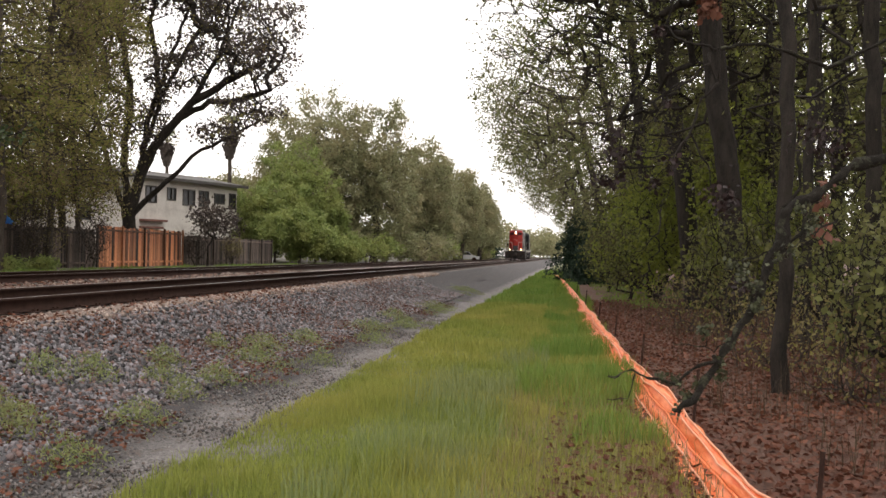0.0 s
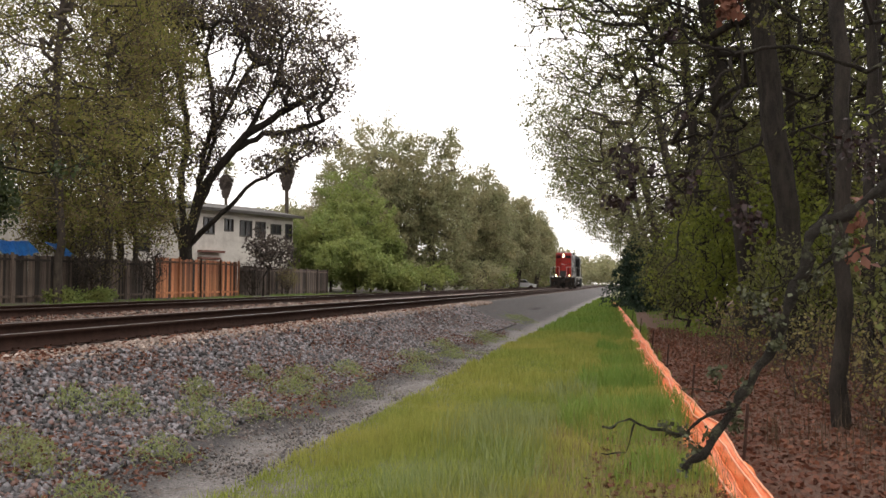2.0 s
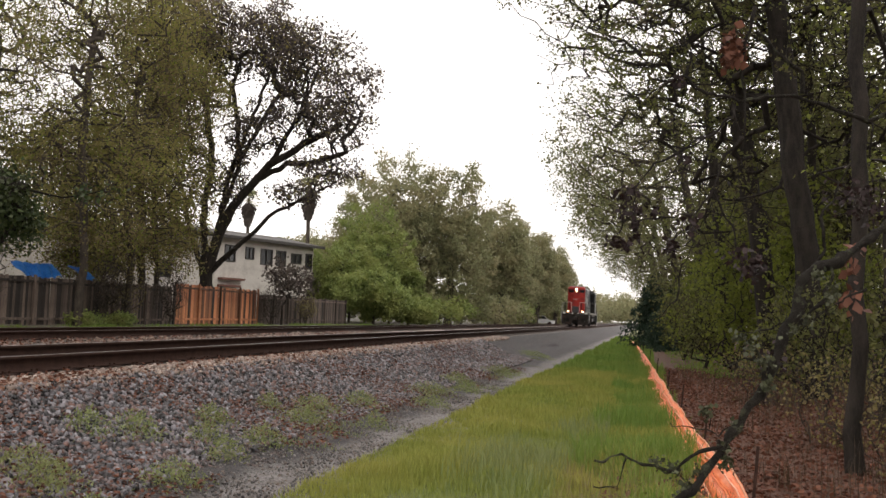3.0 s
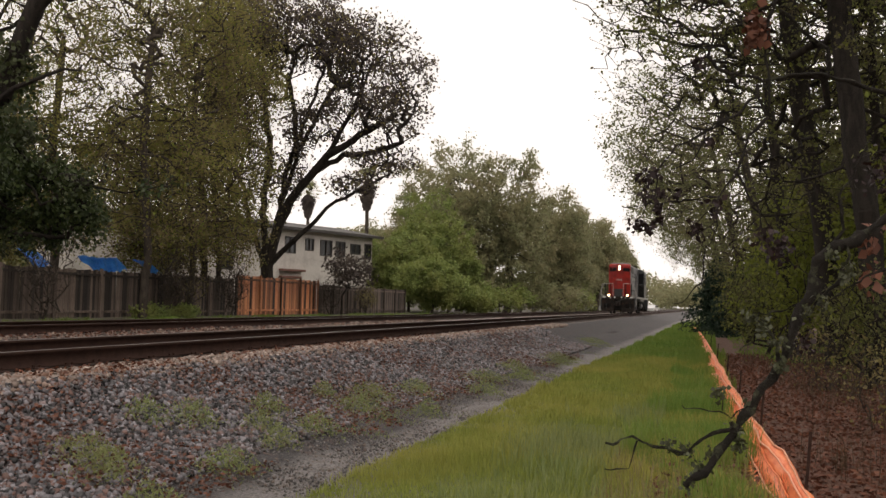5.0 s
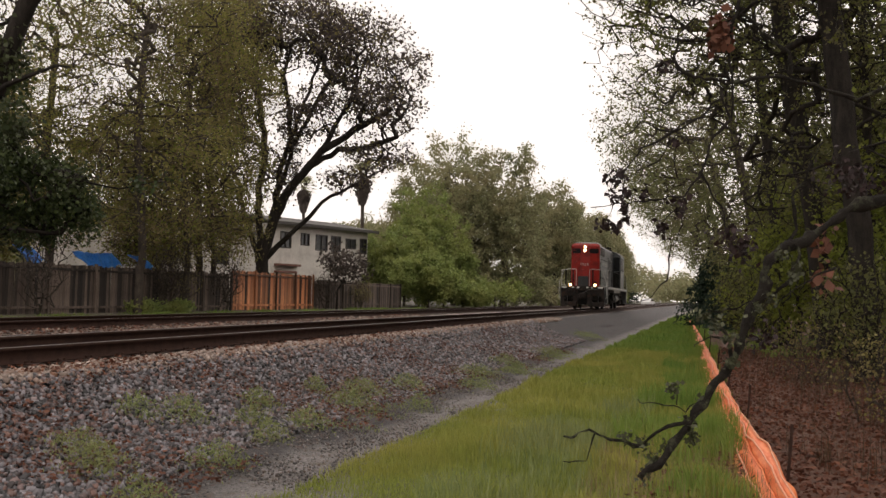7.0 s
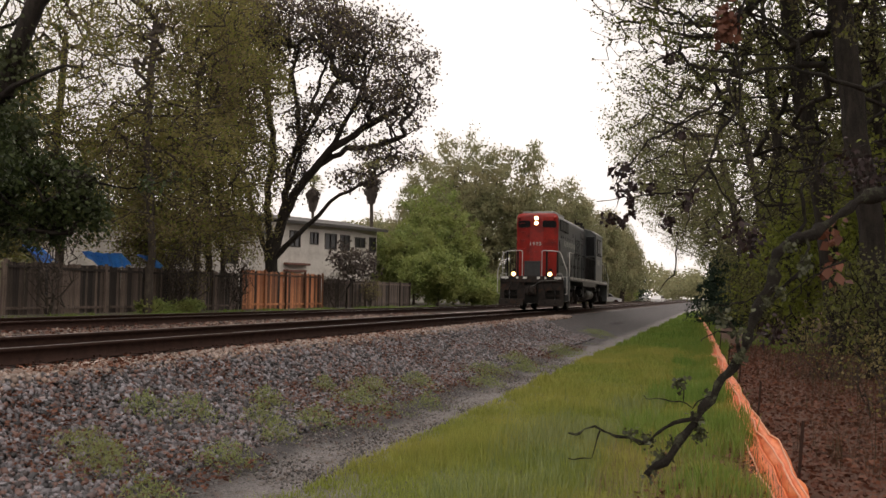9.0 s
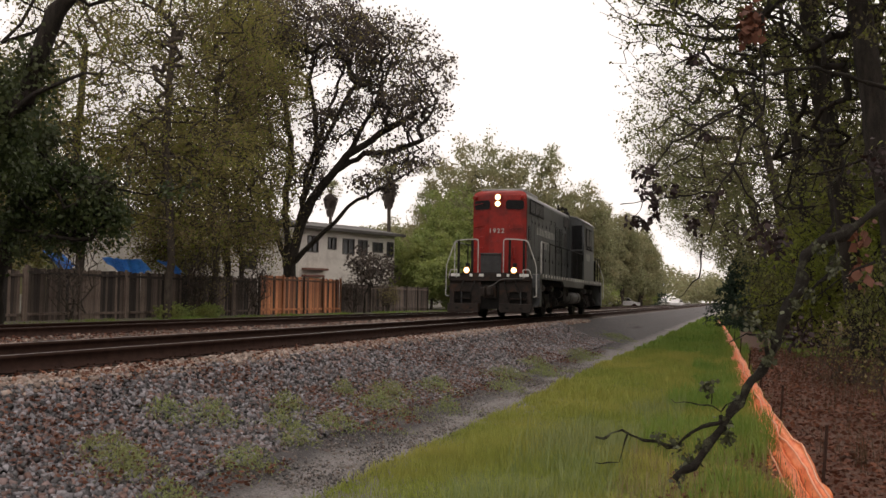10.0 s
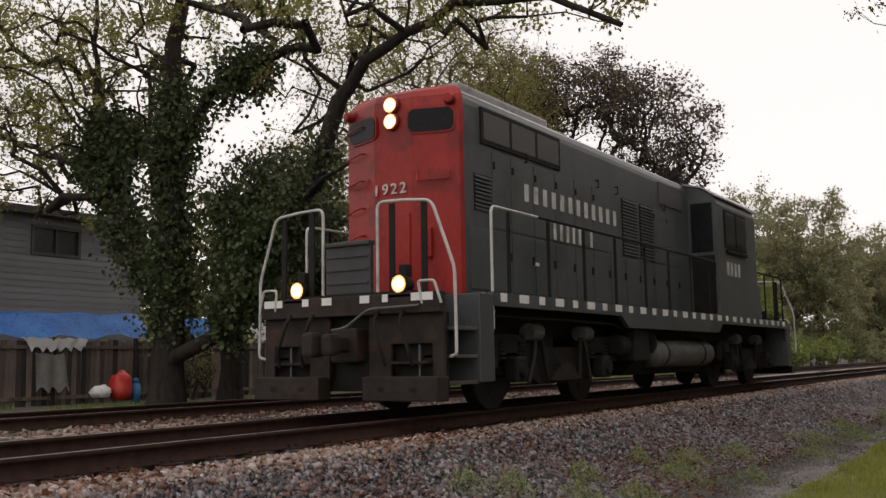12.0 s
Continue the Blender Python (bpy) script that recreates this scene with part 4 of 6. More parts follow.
for i, (bx, by, h, r, tx) in enumerate(WOOD):
    far = by > 40
    tree("woodland_tree", "slender grey-barked woodland tree with sparse spring leaves" if not far else "grey twiggy tree leaning from the wood towards the track", "tree",
         [(bx, by, -0.9), (bx * 0.75 + tx * 0.25, by, h * 0.2), (bx * 0.4 + tx * 0.6, by + 0.2, h * 0.5), (tx, by, h * 0.85)],
         [(tx - (2.4 if by > 20 else 0.4), by, h * 0.72, 3.3 if by > 20 else 2.0, 3.0, h * 0.25), (tx + 0.3, by + 1.6, h * 0.52, 2.4 if by > 20 else 1.5, 2.0, h * 0.18), (tx + 0.6, by + 2.2, h * 0.28, 1.6 if by > 20 else 1.0, 1.6, h * 0.12)],
         (760 if by > 20 else 320) if by < 60 else 600, 10000 if far else (7000 if by > 20 else 2600), 0.06 if by < 20 else (0.09 if not far else 0.12), BARK_DARK if not far else BARK, LEAF_WOOD if not far else LEAF_SAGE, 50 + i, r, 0.12 if not far else 0.24,
         wander=0.26, group="wood beside the line", extra=(LEAF_LIME, 0.16, 0.08), r_tip=0.008 if by > 20 else 0.006, clump=6 if far else 9)
for i, (bx, by, h) in enumerate(((13.8, 43, 13), (15.2, 49, 12), (12.6, 56, 12), (16.8, 56, 13), (14.4, 63, 13), (12.0, 72, 12), (16.5, 74, 13), (12.4, 86, 12), (11.8, 100, 11), (14.8, 36, 13), (12.6, 32, 9), (11.6, 40, 8))):
    tree("woodland_tree", "dense olive-green tree filling the wood", "tree", [(bx, by, -0.7), (bx, by, h * 0.3), (bx - 0.3, by, h * 0.6)], [(bx, by, h * 0.68, 2.4, 2.4, h * 0.3), (bx - 0.4, by, h * 0.42, 2.3, 2.4, h * 0.22), (bx, by, h * 0.18, 2.0, 2.2, h * 0.18)],
         260, 4600, 0.19, BARK, LEAF_WOOD, 230 + i, 0.16, 0.3, group="deep wood")
for i in range(16):
    bx, by = 15.5 + (i * 7 % 5) * 2.6, 8 + i * 3.4
    h = 12 + i % 3
    tree("woodland_tree", "dense dark tree deep in the wood", "tree", [(bx, by, -0.7), (bx, by, h * 0.3), (bx, by, h * 0.6)], [(bx, by, h * 0.6, 2.6, 2.6, h * 0.4), (bx, by, h * 0.25, 2.4, 2.4, h * 0.25)],
         200, 4500, 0.2, BARK, LEAF_WOOD, 200 + i, 0.18, 0.25, group="deep wood")
for i, (bx, by, h, w, lime) in enumerate(((10.0, 31.5, 5.2, 1.1, 1), (12.0, 23.5, 3.2, 1.4, 0), (11.2, 26.5, 5.6, 0.8, 1), (9.6, 38, 4.4, 1.5, 1), (13, 16, 3, 1.6, 0), (12.0, 12.8, 2.6, 1.2, 0), (9.2, 47, 4.5, 1.5, 0), (14, 14, 3.6, 1.8, 0), (13.4, 21, 4.5, 2.2, 0),
                                         (11.2, 15, 2.2, 1.1, 0), (12.2, 25, 3.6, 1.5, 1), (9.3, 34, 3, 1.1, 0), (9.6, 52, 4.6, 1.6, 0), (10.6, 10.4, 1.6, 0.9, 0), (10.2, 19.5, 2.2, 0.8, 0), (8.9, 42, 3, 1.0, 0), (11.9, 9.2, 1.8, 1.0, 0), (8.9, 66, 4, 1.6, 0))):
    tree("understorey_bush", "thin bush with bright lime young leaves" if lime else "tangled brown understorey bush with few leaves", "bush", [(bx, by, -0.85), (bx + 0.1, by, -0.5)], [(bx, by, h * 0.42 - 0.4, w, w, h * 0.5)], 420,
         3000 if lime else 1300, 0.085 if by < 25 else 0.13, BARK_DARK, LEAF_LIME if lime else LEAF_WOOD, 80 + i, 0.05, 0.15 if by < 25 else 0.22, wander=0.3, group="undergrowth of the wood", r_tip=0.005, clump=5)


# ---- ground cover ----
def blades(name, label, x0, x1, y0, y1, count, tall, wide, material, seed, category="grass", patch=0.0, parent=None):
    """Grass as bent blades in one mesh; patch leaves gaps where the growth is thin."""
    rng = np.random.default_rng(seed)
    x, y = rng.uniform(x0, x1, count), rng.uniform(y0, y1, count)
    if patch:
        thick = np.array([noise.noise((a * 0.9, b * 0.55, seed * 3.1)) + 0.5 * noise.noise((a * 2.6, b * 2.2, seed)) for a, b in zip(x, y)])
        edge = np.minimum(x - x0, x1 - x) / (x1 - x0)
        keep = thick + 1.6 * np.minimum(edge, 0.25) + rng.normal(size=count) * 0.12 > patch
        x, y, thick = x[keep], y[keep], thick[keep]
        h = tall * np.clip(0.55 + 0.7 * thick, 0.35, 1.4)
    else:
        h = tall
    n = len(x)
    h = h * rng.uniform(0.45, 1.25, n)
    a = rng.uniform(0, 2 * np.pi, n)
    lean = rng.uniform(0.08, 0.55, n) * h
    d = np.stack([np.cos(a), np.sin(a), np.zeros(n)], 1)
    s = np.stack([-np.sin(a), np.cos(a), np.zeros(n)], 1) * (wide * rng.uniform(0.6, 1.3, n))[:, None]
    p = np.stack([x, y, height(x) - 0.02], 1)
    up = np.array([0, 0, 1.0])
    m = p + d * (lean * 0.3)[:, None] + up * (h * 0.6)[:, None]
    t = p + d * lean[:, None] + up * h[:, None]
    v = np.stack([p - s, p + s, m + s * 0.7, m - s * 0.7, t], 1).reshape(-1, 3)
    k = np.arange(n)[:, None] * 5
    f = np.concatenate([k + np.array([[0, 1, 2]]), k + np.array([[0, 2, 3]]), k + np.array([[3, 2, 4]])])
    return tagged(link_mesh(name, raw(name, v, f, material)), label, category, kind="stuff")


blades("grass", "lush yellow-green verge grass", 4.5, 7.95, 4.6, 13, 68000, 0.2, 0.0045, GRASS, 1, patch=-0.5)
blades("grass", "lush yellow-green verge grass further along", 4.5, 7.85, 13, 30, 60000, 0.22, 0.008, GRASS, 2, patch=-0.6)
blades("grass", "distant green verge grass", 4.6, 7.7, 30, 100, 50000, 0.26, 0.02, GRASS_COOL, 3, patch=-0.5)
blades("tall_grass", "cooler green taller grass beside the netting", 6.6, 7.95, 8, 34, 26000, 0.34, 0.006, GRASS_COOL, 4, patch=0.25)
blades("dry_grass", "dry straw-coloured grass stems", 6.6, 8.1, 5, 12, 3500, 0.2, 0.003, leafy("straw", (0.2, 0.15, 0.07), (0.32, 0.26, 0.13), (0.25, 0.2, 0.1), 0.3), 5)
blades("grass", "thin short grass fringing the path", 4.4, 4.95, 4.6, 30, 9000, 0.1, 0.004, GRASS, 12, patch=0.25)
blades("grass", "verge grass behind the standpoint", 4.5, 7.9, -8, 4.6, 22000, 0.16, 0.006, GRASS, 13, patch=-0.3)
blades("tall_grass", "pale feathery taller grass in the verge", 5.5, 6.9, 5.2, 14, 9000, 0.36, 0.004, WEED, 9, patch=0.3)
blades("grass", "short sparse grass along the path's edge", 2.5, 4.3, 5, 40, 42000, 0.06, 0.005, WEED, 6, patch=0.7)
blades("grass", "strip of grass below the fence", -13.4, -8.6, 6, 75, 30000, 0.16, 0.014, GRASS_COOL, 7, patch=0.3)
blades("dry_stems", "brown dry stems and brambles in the wood", 8.3, 14.5, 7, 32, 12000, 0.5, 0.0035, leafy("brown_stems", (0.035, 0.022, 0.014), (0.11, 0.08, 0.05), (0.07, 0.05, 0.03), 0.2), 10, "brambles", patch=0.25)
blades("wood_grass", "thin green grass in the wood", 8.3, 12, 28, 60, 9000, 0.2, 0.012, GRASS_COOL, 8, patch=0.2)

weeds, count_weed = [], 0
for k, (x, y, r) in enumerate(((2.8, 10.3, 0.34), (2.7, 8.9, 0.4), (3.35, 11.7, 0.5), (3.2, 6.8, 0.42), (4.0, 15.7, 0.5), (3.5, 10.0, 0.4), (3.7, 7.7, 0.4), (2.9, 7.0, 0.4), (3.1, 12.8, 0.55), (3.55, 9.0, 0.3), (2.5, 8.4, 0.3), (3.9, 6.3, 0.35),
                               (3.3, 14.2, 0.5), (3.6, 17.5, 0.7), (3.5, 20.5, 0.6), (2.75, 12.0, 0.25), (3.1, 9.5, 0.28), (4.0, 19, 0.5), (3.75, 25, 0.8), (3.4, 36, 1.0), (3.95, 12.6, 0.3))):
    rng = np.random.default_rng(300 + k)
    n = int(520 * r / 0.4)
    d = rng.normal(size=(n, 2)) * r * 0.3
    px, py = x + d[:, 0], y + d[:, 1] * 1.3
    lift = np.maximum(0.17 * (1 - np.hypot(d[:, 0], d[:, 1]) / r), 0.01) * rng.uniform(0.2, 1.6, n)
    weeds.append(leaves_at(np.stack([px, py, height(px) + lift], 1), rng, 0.036, -0.9, 0.16)[0])
weeds = np.concatenate(weeds)
tagged(link_mesh("weeds", raw("weeds", weeds, np.arange(len(weeds)).reshape(-1, 4), WEED)), "soft pale green weed clumps on the ballast edge", "weeds", kind="stuff")


def strewn(name, label, x0, x1, y0, y1, count, size, material, seed, category, patch=None, lift=0.0):
    rng = np.random.default_rng(seed)
    x, y = rng.uniform(x0, x1, count), y0 + (y1 - y0) * rng.uniform(0, 1, count) ** 1.4
    if patch is not None:
        keep = np.array([noise.noise((a * 0.8, b * 0.5, seed)) + 0.4 * noise.noise((a * 3, b * 3, seed)) for a, b in zip(x, y)]) > patch
        x, y = x[keep], y[keep]
    p = np.stack([x, y, height(x) + lift + rng.uniform(0.005, 0.05, len(x))], 1)
    v, f = leaves_at(p, rng, size, 0.0, 0.34)
    v = v.reshape(-1, 4, 3)
    v[:, :, 2] = p[:, None, 2] + (v[:, :, 2] - p[:, None, 2]) * 0.6
    tagged(link_mesh(name, raw(name, v.reshape(-1, 3), f, material)), label, category, kind="stuff")


strewn("leaf_litter", "brown fallen leaves under the wood", 7.6, 15, 4.5, 34, 70000, 0.062, LEAF_DEAD, 1, "fallen leaves")
strewn("fallen_leaves", "scattered brown leaves on the ballast bank", 1.5, 4.0, 5, 30, 15000, 0.045, LEAF_DEAD, 2, "fallen leaves", 0.05, 0.03)
strewn("rusty_leaves", "rust-coloured leaves along the sleeper ends", 0.9, 1.9, 3, 30, 3600, 0.055, LEAF_DEAD, 3, "fallen leaves", 0.0, 0.01)
strewn("fallen_leaves", "brown leaves strewn between the tracks", -4.6, -1.2, 5, 40, 8000, 0.06, LEAF_DEAD, 6, "fallen leaves", -0.1, 0.02)
strewn("leaf_litter", "brown fallen leaves on the near side of the wood", 7.6, 14, -8, 4.6, 9000, 0.07, LEAF_DEAD, 8, "fallen leaves")
strewn("grass_leaves", "dead leaves among the grass edge", 7.0, 8.2, 5, 13, 2500, 0.07, LEAF_DEAD, 4, "fallen leaves")
stone_bank("ballast", "grey broken ballast stone on the near bank", 1.72, 3.55, 4.0, 34, 60000, 0.037, 1)
stone_bank("ballast", "grey broken ballast stone behind the standpoint", 1.72, 3.55, -8, 4.0, 9000, 0.05, 7)
stone_bank("ballast_crest", "broken ballast stone between the sleepers", -1.9, 1.2, 3.0, 30, 14000, 0.042, 2, 0.5, avoid=(-0.753, 0.753))
stone_bank("siding_ballast", "pale broken stone between the tracks", -7.6, -2.0, 5, 40, 12000, 0.045, 3, 0.35, avoid=(-6.353, -4.847), stone=STONE_TAN)
stone_bank("sandy_fines", "pale sandy fines along the sleeper ends", 1.3, 1.85, 3, 40, 11000, 0.036, 5, 0.2, stone=STONE_PALE)
stone_bank("path_gravel", "fine grey gravel on the trodden path", 3.3, 4.6, 4.5, 24, 15000, 0.015, 4, 0.3, stone=GRAVEL)


# ---- orange netting ----
def build_netting():
    m, n, l, b = nodes_of("orange_netting")
    fine = noise_of(n, l, 22, 4, 0.6, (1, 0.15, 1))
    col = mixed(n, l, ramp(n, l, fine, 0.35, 0.62), (0.75, 0.13, 0.025), (0.95, 0.3, 0.12))
    l.new(col, b.inputs["Base Color"])
    b.inputs["Roughness"].default_value = 0.45
    bumped(n, l, b, fine, 0.5)
    streak = surface("pale_fold", (0.8, 0.3, 0.17), (0.88, 0.45, 0.3), 0.5, 8)
    root = thing("safety_netting", "slumped orange plastic safety netting along the wood's edge", "safety netting")
    line = [(3.5, 8.25, 0.3), (6.2, 8.12, 0.3), (8.5, 8.04, 0.32), (11.5, 7.9, 0.34), (16.2, 7.74, 0.36), (23, 7.6, 0.36), (30, 7.45, 0.34), (42, 7.2, 0.3), (60, 6.7, 0.26), (82, 5.95, 0.24)]
    ys = np.concatenate([np.arange(3.5, 24, 0.12), np.arange(24, 82, 0.5)])
    cx, hh = np.interp(ys, [p[0] for p in line], [p[1] for p in line]), np.interp(ys, [p[0] for p in line], [p[2] for p in line])
    cross = [(-0.15, 0.02), (-0.12, 0.1), (-0.06, 0.16), (-0.07, 0.24), (0.0, 0.34), (0.03, 0.44), (0.0, 0.55), (0.06, 0.66), (0.05, 0.78), (0.1, 0.92), (0.13, 0.8), (0.12, 0.4), (0.16, 0.03)]
    verts = []
    for y, x, h in zip(ys, cx, hh):
        for j, (u, w) in enumerate(cross):
            wob = noise.noise((y * 0.9, j * 0.8, 0)) * 0.035 + noise.noise((y * 2.3, j * 1.7, 5)) * 0.018
            sag = 0.75 + 0.35 * noise.noise((y * 0.35, 0, 9))
            verts.append((x + u + wob, y, float(height(x)) + h * w * sag + wob * 0.5))
    k = len(cross)
    i = (np.arange(len(ys) - 1)[:, None] * k + np.arange(k - 1)[None]).ravel()
    net = link_mesh("netting", raw("netting", verts, np.stack([i, i + 1, i + k + 1, i + k], 1), m, True), root)
    # thin cords along four of the folds, three of them paler than the net
    for j, dx, dz in ((3, -0.01, 0.006), (6, -0.012, 0.006), (8, -0.01, 0.006), (9, 0.0, 0.01)):
        bm = pipe(bmesh.new(), [(verts[q * k + j][0] + dx, verts[q * k + j][1], verts[q * k + j][2] + dz) for q in range(0, len(ys), 2)], 0.009, 5)
        part("fold_cord", bm, streak if j != 6 else m, root, "pale cord along a fold", True)
    for y in (5.0, 8.3, 11.8, 15.5, 20, 26.5, 34, 45):
        x = float(np.interp(y, ys, cx)) + 0.1
        bm = pipe(bmesh.new(), [(x, y, -0.9), (x + 0.03, y, -0.55), (x + 0.05, y + 0.02, -0.28)], 0.012, 6)
        part("stake", bm, RAIL, root, "short rusty stake")


build_netting()


# ---- low branch over the netting ----
def rough_pipe(points, r0, r1, seed, sides=7):
    pts, rs, n = [], [], len(points)
    for a, b in zip(range(n - 1), range(1, n)):
        p, q = Vector(points[a]), Vector(points[b])
        for i in range(5):
            u = i / 5
            c = p.lerp(q, u)
            pts.append(c + Vector([noise.noise(c * 9 + Vector((seed, j * 7, 0))) * 0.014 + noise.noise(c * 27 + Vector((seed, j * 7, 3))) * 0.011 for j in range(3)]))
            w = (a + u) / (n - 1)
            rs.append((r0 + (r1 - r0) * w ** 0.6) * (1 + 0.75 * noise.noise(c * 34 + Vector((0, 0, seed)))))
    pts.append(Vector(points[-1]))
    rs.append(r1)
    return pipe(bmesh.new(), pts, rs, sides)


leaner = thing("leaning_tree", "lichened leaning tree with a bare low branch reaching over the netting", "tree", at=(0, 0, 0))
part("trunk", rough_pipe([(9.9, 3.9, -0.95), (9.8, 3.9, 0.6), (9.6, 3.8, 2.2), (9.7, 3.9, 4.5), (9.9, 4.0, 7)], 0.16, 0.06, 1, 10), BARK_LICHEN, leaner, "", True)
limb = part("branch", rough_pipe([(9.7, 3.85, 1.5), (8.6, 3.3, 1.1), (7.93, 3.17, 0.88), (7.87, 3.14, 0.85), (7.8, 3.1, 0.79), (7.73, 3.07, 0.76), (7.7, 3.05, 0.71), (7.68, 3.03, 0.64), (7.66, 3.01, 0.57), (7.62, 2.99, 0.49), (7.57, 2.96, 0.42), (7.52, 2.94, 0.35), (7.48, 2.91, 0.28), (7.41, 2.88, 0.21)], 0.017, 0.0085, 2, 9),
            BARK_LICHEN, leaner, "bare branch crusted with grey lichen", True)
for seed, pts, r in (
        (3, [(7.51, 2.93, 0.34), (7.44, 2.92, 0.32), (7.41, 2.91, 0.28), (7.37, 2.9, 0.3), (7.31, 2.88, 0.31), (7.29, 2.87, 0.32), (7.26, 2.87, 0.31), (7.23, 2.86, 0.3)], 0.008),
        (4, [(7.3, 2.88, 0.31), (7.29, 2.87, 0.27), (7.28, 2.87, 0.24), (7.23, 2.86, 0.24)], 0.004),
        (5, [(7.56, 2.96, 0.4), (7.51, 2.95, 0.37), (7.46, 2.94, 0.38), (7.4, 2.92, 0.39)], 0.004),
        (6, [(7.49, 2.95, 0.38), (7.49, 2.94, 0.41), (7.47, 2.94, 0.42)], 0.003),
        (7, [(7.77, 3.07, 0.78), (7.78, 3.07, 0.73), (7.77, 3.07, 0.7), (7.71, 3.06, 0.64), (7.67, 3.05, 0.6), (7.64, 3.04, 0.53)], 0.009),
        (8, [(7.88, 3.16, 0.72), (7.82, 3.15, 0.7), (7.77, 3.13, 0.66), (7.73, 3.12, 0.62)], 0.005),
        (9, [(7.78, 3.07, 0.73), (7.79, 3.07, 0.68), (7.78, 3.07, 0.66)], 0.004),
        (10, [(7.62, 3.01, 0.49), (7.62, 3, 0.54), (7.59, 2.99, 0.58), (7.55, 2.98, 0.6)], 0.007),
        (11, [(7.62, 3, 0.54), (7.57, 2.99, 0.55), (7.53, 2.98, 0.52)], 0.004),
        (12, [(7.68, 3.05, 0.64), (7.64, 3.04, 0.62), (7.59, 3.02, 0.6), (7.56, 3.02, 0.61)], 0.005),
        (13, [(7.52, 2.95, 0.35), (7.53, 2.95, 0.3), (7.53, 2.95, 0.29)], 0.009),
        (14, [(7.41, 2.91, 0.28), (7.39, 2.9, 0.27), (7.37, 2.9, 0.28)], 0.005),
        (15, [(7.74, 3.2, 0.77), (7.79, 3.21, 0.83), (7.77, 3.2, 0.91), (7.81, 3.21, 0.98), (7.85, 3.22, 1.06)], 0.008),
        (16, [(7.7, 3.11, 0.71), (7.66, 3.1, 0.72), (7.63, 3.09, 0.77)], 0.004),
        (17, [(7.62, 3.02, 0.49), (7.66, 3.03, 0.53), (7.69, 3.03, 0.54)], 0.004),
):
    part("twig", rough_pipe(pts, r * 0.7, r * 0.3, seed, 6), BARK_LICHEN, limb, "", True)
rng = np.random.default_rng(77)
knots = np.array([(7.52, 2.94, 0.34), (7.53, 2.94, 0.3), (7.41, 2.91, 0.29), (7.37, 2.9, 0.3), (7.44, 2.92, 0.25), (7.47, 2.93, 0.28), (7.62, 2.96, 0.49), (7.73, 2.98, 0.75), (7.77, 2.99, 0.72), (7.76, 2.99, 0.7), (7.71, 2.98, 0.64), (7.68, 2.98, 0.62), (7.58, 2.95, 0.58), (7.55, 2.94, 0.6), (7.48, 2.94, 0.42), (7.61, 2.97, 0.54), (7.42, 2.93, 0.21), (7.55, 2.96, 0.39)])
v, f = leaves_at(knots[rng.integers(0, len(knots), 700)] + rng.normal(size=(700, 3)) * 0.008, rng, 0.011, 0.3, 0.5)
link_mesh("lichen", raw("lichen", v, f, leafy("grey_lichen", (0.03, 0.032, 0.022), (0.13, 0.14, 0.08), (0.05, 0.055, 0.026), 0.1)), limb, "grey-green lichen tufts")["kind"] = "stuff"
